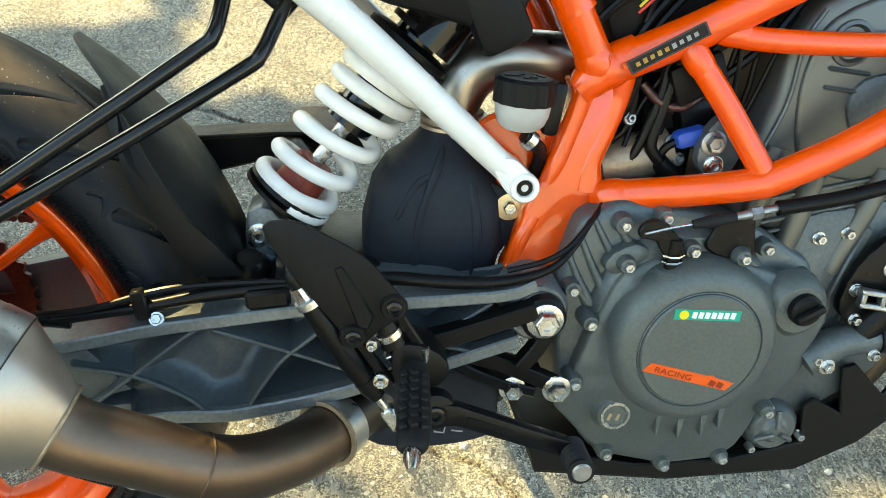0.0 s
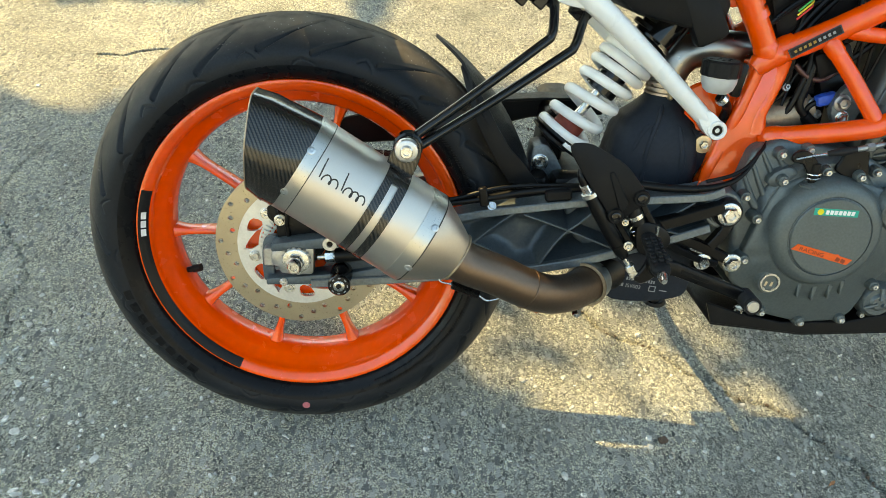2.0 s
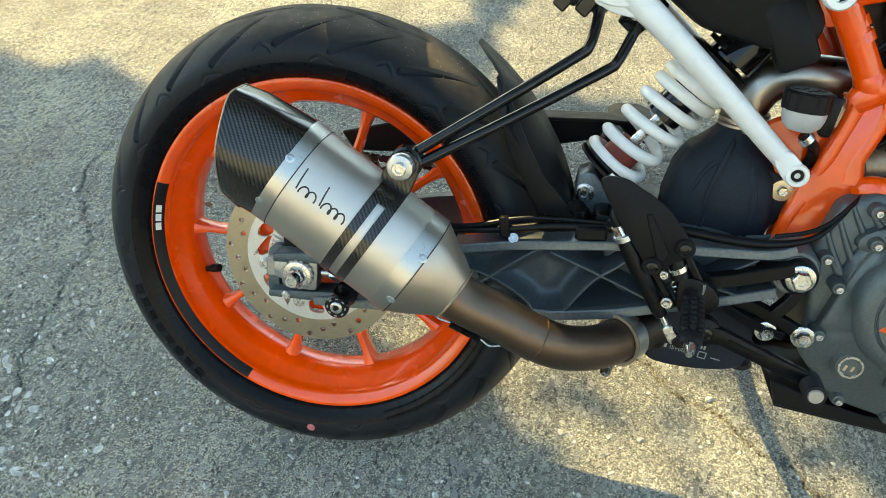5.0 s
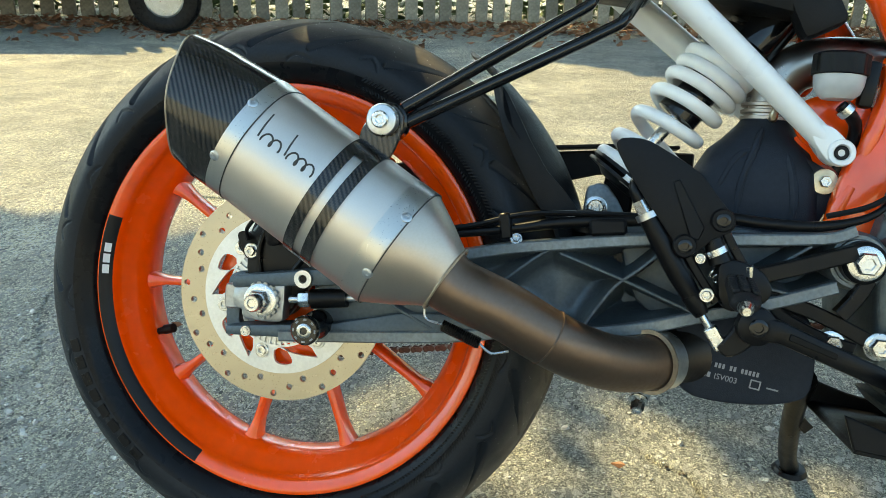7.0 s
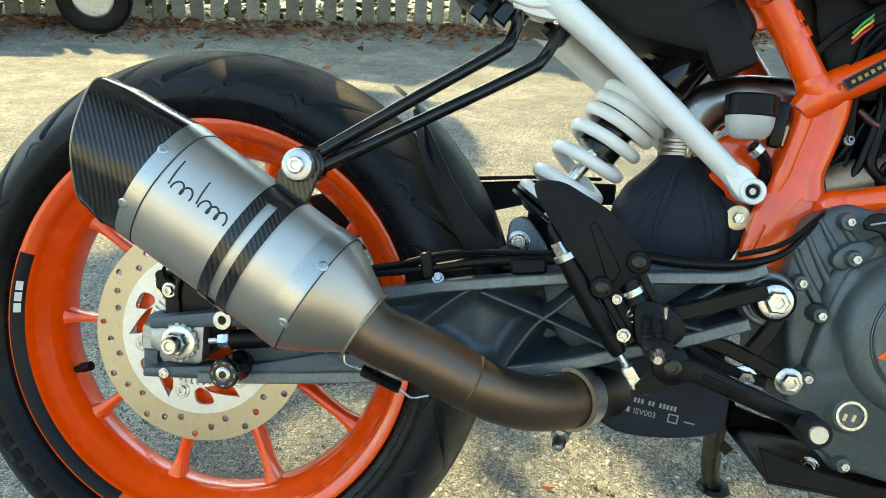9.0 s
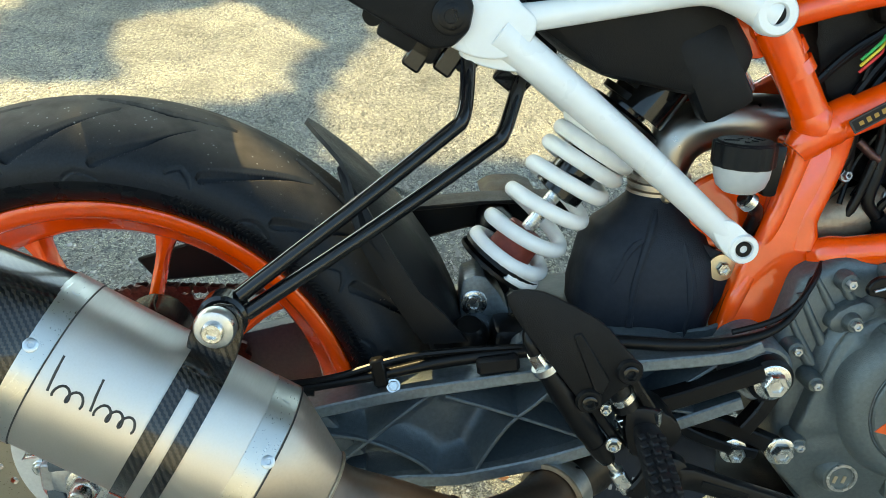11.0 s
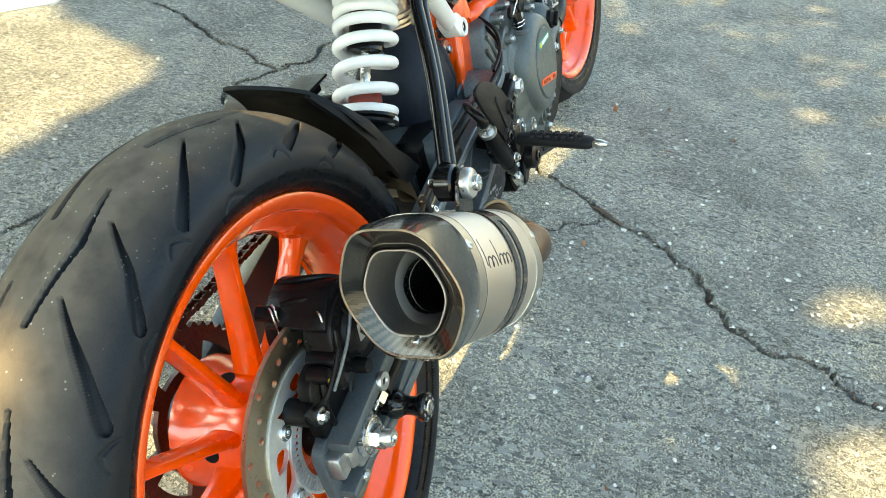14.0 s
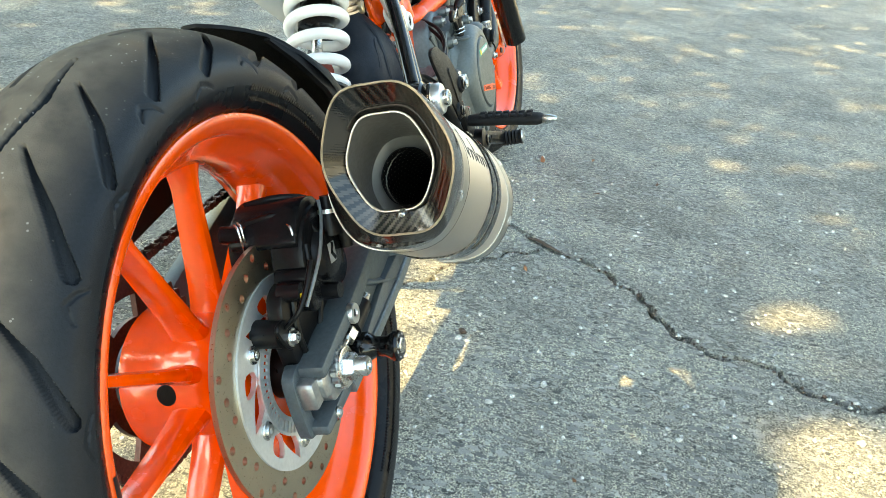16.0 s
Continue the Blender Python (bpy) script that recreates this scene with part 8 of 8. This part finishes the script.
# -- footrest hanger, footrest, brake pedal and master cylinder --
def bar(pts, y0, y1, w, name, mat, parent):
    return sweep_flange(pts, y0, y1, w, name, mat, parent)


hanger = part("footrest_hanger", moved(lathe([(0.0, -0.126), (0.0165, -0.126), (0.0195, -0.123), (0.0205, -0.112), (0.0, -0.112)], 36), Matrix.Translation((0.5745, 0, 0.103))), BLACK_SATIN, bike, "black cast footrest hanger")
bar([(0.566, 0.112), (0.530, 0.098), (0.492, 0.084), (0.460, 0.076)], -0.129, -0.113, 0.015, "upper_arm", BLACK_SATIN, hanger)
bar([(0.582, 0.088), (0.574, 0.070), (0.562, 0.052)], -0.120, -0.106, 0.013, "rear_arm", BLACK_SATIN, hanger)
bar([(0.462, 0.066), (0.495, 0.062), (0.545, 0.050), (0.602, 0.026)], -0.110, -0.095, 0.014, "lower_arm", BLACK_SATIN, hanger)
bar([(0.500, 0.062), (0.512, 0.046), (0.548, 0.030), (0.580, 0.022)], -0.110, -0.096, 0.010, "under_arm", BLACK_SATIN, hanger)
part("pivot_bolt", moved(hex_bolt(0.0112, 0.010), Matrix.Translation((0.5745, -0.126, 0.103))), STEEL, hanger, "large zinc hex bolt")
part("lower_nut", moved(hex_bolt(0.0092, 0.010), Matrix.Translation((0.600, -0.110, 0.0265))), STEEL, hanger)
part("hidden_nut", moved(hex_bolt(0.0085, 0.010), Matrix.Translation((0.560, -0.106, 0.0245))), STEEL, hanger)
part("peg_block", prism(rounded([(0.444, 0.088), (0.458, 0.096), (0.482, 0.088), (0.492, 0.070), (0.478, 0.054), (0.452, 0.052)], 3), -0.158, -0.120, 0.004, 2), BLACK_SATIN, hanger)
peg = part("footrest", tube([(0.462, -0.150, 0.076), (0.461, -0.172, 0.0755), (0.457, -0.22, 0.072), (0.453, -0.250, 0.069), (0.452, -0.257, 0.068)], [0.0100, 0.0122, 0.0130, 0.0120, 0.0080], 20, 3, flat=0.66), GRIP_RUBBER, hanger, "black rubber footrest")
for k in range(7):
    for j in (-1, 0, 1):
        part("grip_block", block((0.0060, 0.0068, 0.0036), pose(0.4600 - 0.0010 * k + 0.0078 * j, -0.178 - 0.0104 * k, 0.0838 - 0.0007 * k - 0.0018 * abs(j), 4, 12 * j, 16), 0.001, 1), GRIP_RUBBER, peg)
part("feeler_tip", tube([(0.4525, -0.255, 0.068), (0.452, -0.260, 0.0675), (0.4515, -0.266, 0.067), (0.4505, -0.275, 0.066)], [0.0045, 0.0064, 0.0060, 0.0032], 16), STEEL, peg)
part("peg_pin", tube([(0.470, -0.156, 0.092), (0.476, -0.150, 0.052)], 0.004, 12), STEEL, hanger)
pedal = part("brake_pedal", moved(lathe([(0.0, -0.172), (0.010, -0.172), (0.0165, -0.169), (0.0175, -0.158), (0.0, -0.158)], 32), Matrix.Translation((0.481, 0, 0.040))), BLACK_SATIN, bike, "black brake pedal with a rubber tip")
part("pedal_arm", prism([(0.478, 0.051), (0.500, 0.048), (0.545, 0.032), (0.598, 0.014), (0.604, 0.004), (0.596, -0.004), (0.548, 0.012), (0.500, 0.028), (0.474, 0.028)], -0.172, -0.160, 0.003, 2), BLACK_SATIN, pedal)
# raised dark strip paints the shade of a groove along the arm
part("pedal_groove", prism([(0.508, 0.0385), (0.548, 0.0255), (0.547, 0.0205), (0.507, 0.0325)], -0.1732, -0.171, 0.0006, 1), DARK_AND_HOLLOW, pedal)
part("pedal_bolt", moved(hex_bolt(0.008, 0.003, False, True), Matrix.Translation((0.481, -0.172, 0.040))), BLACK_GLOSS, pedal)
ribs = []
for k in range(13):
    ribs.append((0.0118 if k % 2 else 0.0098, -0.160 - 0.0026 * k))
part("tip_rubber", moved(lathe([(0.0, -0.160)] + ribs + [(0.0118, -0.196), (0.0, -0.196)], 28), Matrix.Translation((0.602, 0, 0.002))), GRIP_RUBBER, pedal)
part("tip_cap", moved(lathe([(0.0, -0.1985), (0.0075, -0.1985), (0.0085, -0.1965), (0.0, -0.1955)], 24), Matrix.Translation((0.602, 0, 0.002))), ALU, pedal)
part("pedal_tail", prism(rounded([(0.470, 0.055), (0.488, 0.045), (0.480, 0.020), (0.462, 0.008), (0.452, 0.016), (0.462, 0.032)], 3), -0.158, -0.150, 0.002, 1), BLACK_SATIN, pedal)
master = part("master_cylinder", tube([(0.379, -0.150, 0.127), (0.392, -0.150, 0.107), (0.412, -0.150, 0.077), (0.424, -0.150, 0.060)], [0.0092, 0.0102, 0.0102, 0.0088], 18), BLACK_SATIN, bike, "slim black brake master cylinder")
part("cylinder_block", block((0.030, 0.022, 0.018), pose(0.409, -0.146, 0.083, 0, 57, 0), 0.003, 2), BLACK_SATIN, master)
part("union", tube([(0.370, -0.150, 0.141), (0.381, -0.150, 0.124)], 0.0088, 6), STEEL, master)
part("union_ring", tube([(0.377, -0.150, 0.1305), (0.380, -0.150, 0.1255)], 0.0112, 20), ALU, master)
part("union_hose", tube([(0.371, -0.150, 0.139), (0.3645, -0.150, 0.151), (0.368, -0.140, 0.160), (0.39, -0.125, 0.158), (0.42, -0.115, 0.145)], [0.0068, 0.0058, 0.0052, 0.005, 0.005], 12, 4), BLACK_SATIN, master)
part("push_rod_boot", tube([(0.424, -0.150, 0.060), (0.430, -0.150, 0.051), (0.436, -0.150, 0.043)], [0.0095, 0.0088, 0.0065], 16), BLACK_SATIN, master)
part("push_rod", tube([(0.434, -0.150, 0.045), (0.448, -0.150, 0.026)], 0.0036, 10), STEEL, master)
part("clevis", block((0.022, 0.012, 0.0125), pose(0.4495, -0.150, 0.0235, 0, 54, 0), 0.0015, 1), STEEL, master)
part("clevis_pin", tube([(0.455, -0.159, 0.0165), (0.455, -0.141, 0.0165)], 0.0034, 12), BLACK_SATIN, master)
guard = part("heel_guard", prism(rounded([(0.343, 0.191), (0.366, 0.196), (0.388, 0.187), (0.417, 0.171), (0.436, 0.151), (0.453, 0.131), (0.451, 0.121), (0.436, 0.112), (0.421, 0.096), (0.410, 0.097), (0.398, 0.113), (0.362, 0.158)], 3), -0.160, -0.1555, 0.0015, 2), BLACK_PLASTIC, bike, "black plastic heel guard with two screws")
part("guard_crease", prism([(0.396, 0.160), (0.402, 0.163), (0.428, 0.122), (0.424, 0.110), (0.416, 0.112)], -0.1618, -0.158, 0.0012, 1), BLACK_PLASTIC, guard)
for x, z in ((0.4125, 0.104), (0.4425, 0.130)):
    part("screw_seat", moved(lathe([(0.0, -0.1635), (0.0092, -0.1635), (0.0108, -0.1605), (0.0, -0.156)], 28), Matrix.Translation((x, 0, z))), BLACK_PLASTIC, guard)
    part("guard_screw", moved(hex_bolt(0.0062, 0.003, False, True), Matrix.Translation((x, -0.1632, z))), BLACK_GLOSS, guard)
bar([(0.4125, 0.103), (0.424, 0.085), (0.446, 0.056)], -0.154, -0.146, 0.008, "guard_stay", BLACK_SATIN, guard)
bar([(0.4425, 0.130), (0.452, 0.112), (0.470, 0.086)], -0.154, -0.146, 0.008, "guard_stay", BLACK_SATIN, guard)
part("switch", tube([(0.437, -0.150, 0.112), (0.446, -0.150, 0.092)], [0.0085, 0.0105], 16), BLACK_SATIN, bike, "black brake light switch")
part("switch_clip", tube([(0.440, -0.150, 0.104), (0.443, -0.150, 0.099)], 0.0108, 16), STEEL, bike)
for at, r1 in (((0.437, -0.157, 0.062), 0.0046), ((0.428, -0.156, 0.094), 0.0034)):
    bolt(bike, at, r1, 0.006, (-0.2, -1, 0), name="hanger_bolt")
part("return_spring", tube([Vector((0.440 + 0.0007 * k, -0.146, 0.083 - 0.0007 * k)) + 0.0042 * Vector((0.7 * math.cos(k), math.sin(k), 0.7 * math.cos(k))) for k in range(34)], 0.0010, 6), STEEL, bike)

# -- side stand on the far side --
stand = part("side_stand", tube([(0.585, 0.06, -0.045), (0.592, 0.110, -0.090), (0.605, 0.170, -0.142), (0.622, 0.232, -0.188), (0.640, 0.281, -0.218)], [0.014, 0.0125, 0.0125, 0.012, 0.012], 18, 4), BLACK_SATIN, bike, "black tubular side stand")
part("stand_foot", moved(lathe([(0.0, -0.003), (0.022, -0.003), (0.024, 0.0), (0.020, 0.006), (0.0, 0.008)], 28), Matrix.Translation((0.640, 0.283, -0.2235)) @ pose(0, 0, 0, 90 - LEAN_DEG)), BLACK_SATIN, stand)
part("stand_lug", prism([(0.600, -0.100), (0.622, -0.118), (0.612, -0.128), (0.596, -0.112)], 0.13, 0.136, 0.001, 1), BLACK_SATIN, stand)

# -- front end: fork, mudguard, hoses seen past the engine --
ff = []
for k in range(10):
    a = radians(28 + 92 * k / 9)
    row = []
    for j in range(7):
        u = -1 + 2 * j / 6
        q = 0.318 - 0.026 * abs(u) ** 2.2
        row.append(Vector((q * math.cos(a), u * 0.066, q * math.sin(a))))
    ff.append(row + [p - Vector((math.cos(a), 0, math.sin(a))) * 0.004 for p in row[::-1]])
guard_front = part("front_mudguard", loft(ff), BLACK_PLASTIC, bike, "black front mudguard")
guard_front.matrix_basis = FRONT
for sy in (-0.105, 0.105):
    fork = part("fork_leg", tube([(0.0, sy, -0.02), (-0.16, sy, 0.33), (-0.30, sy, 0.62)], [0.026, 0.028, 0.024], 20), BLACK_GLOSS, bike, "black fork leg")
    fork.matrix_basis = FRONT
part("radiator_hose", tube([(0.890, -0.098, 0.085), (0.915, -0.100, 0.122), (0.938, -0.100, 0.153), (0.962, -0.100, 0.178), (1.008, -0.098, 0.186), (1.055, -0.096, 0.184), (1.085, -0.090, 0.200)], 0.0145, 18, 5), BLACK_SATIN, bike, "black radiator hose")
clip = part("hose_clip_plate", block((0.040, 0.010, 0.005), pose(0.888, -0.110, 0.130, 0, 8, 0), 0.0015, 1), ALU, bike, "bright metal hose clip")
part("clip_tab", block((0.040, 0.010, 0.005), pose(0.889, -0.110, 0.117, 0, 8, 0), 0.0015, 1), ALU, clip)
for dx in (-0.016, 0.004, 0.018):
    part("clip_post", block((0.005, 0.009, 0.014), pose(0.888 + dx, -0.110, 0.1235), 0.001, 1), ALU_DULL, clip)
part("hose_joint", tube([(1.060, -0.095, 0.186), (1.085, -0.090, 0.200), (1.098, -0.086, 0.225)], [0.0165, 0.0175, 0.0150], 18), GRIP_RUBBER, bike)
part("hub_boss", lathe([(0.0, -0.074), (0.030, -0.074), (0.052, -0.068), (0.060, -0.056), (0.062, -0.040), (0.0, -0.040)], 40), ORANGE_WHEEL, front)
# near-black discs stand for the shaded holes of the boss
for k in range(5):
    a = radians(72 * k + 20)
    part("boss_hole", moved(lathe([(0.0, -0.0745), (0.008, -0.0745), (0.0085, -0.069), (0.0, -0.069)], 20), Matrix.Translation((0.041 * math.cos(a), 0.0025, 0.041 * math.sin(a)))), DARK_AND_HOLLOW, front)
part("header_pipe", tube([(0.93, -0.02, 0.20), (0.985, -0.02, 0.14), (0.99, -0.02, 0.05), (0.94, -0.02, -0.04), (0.86, -0.02, -0.07)], 0.020, 18, 5), PIPE_DARK, bike, "dark steel header pipe")
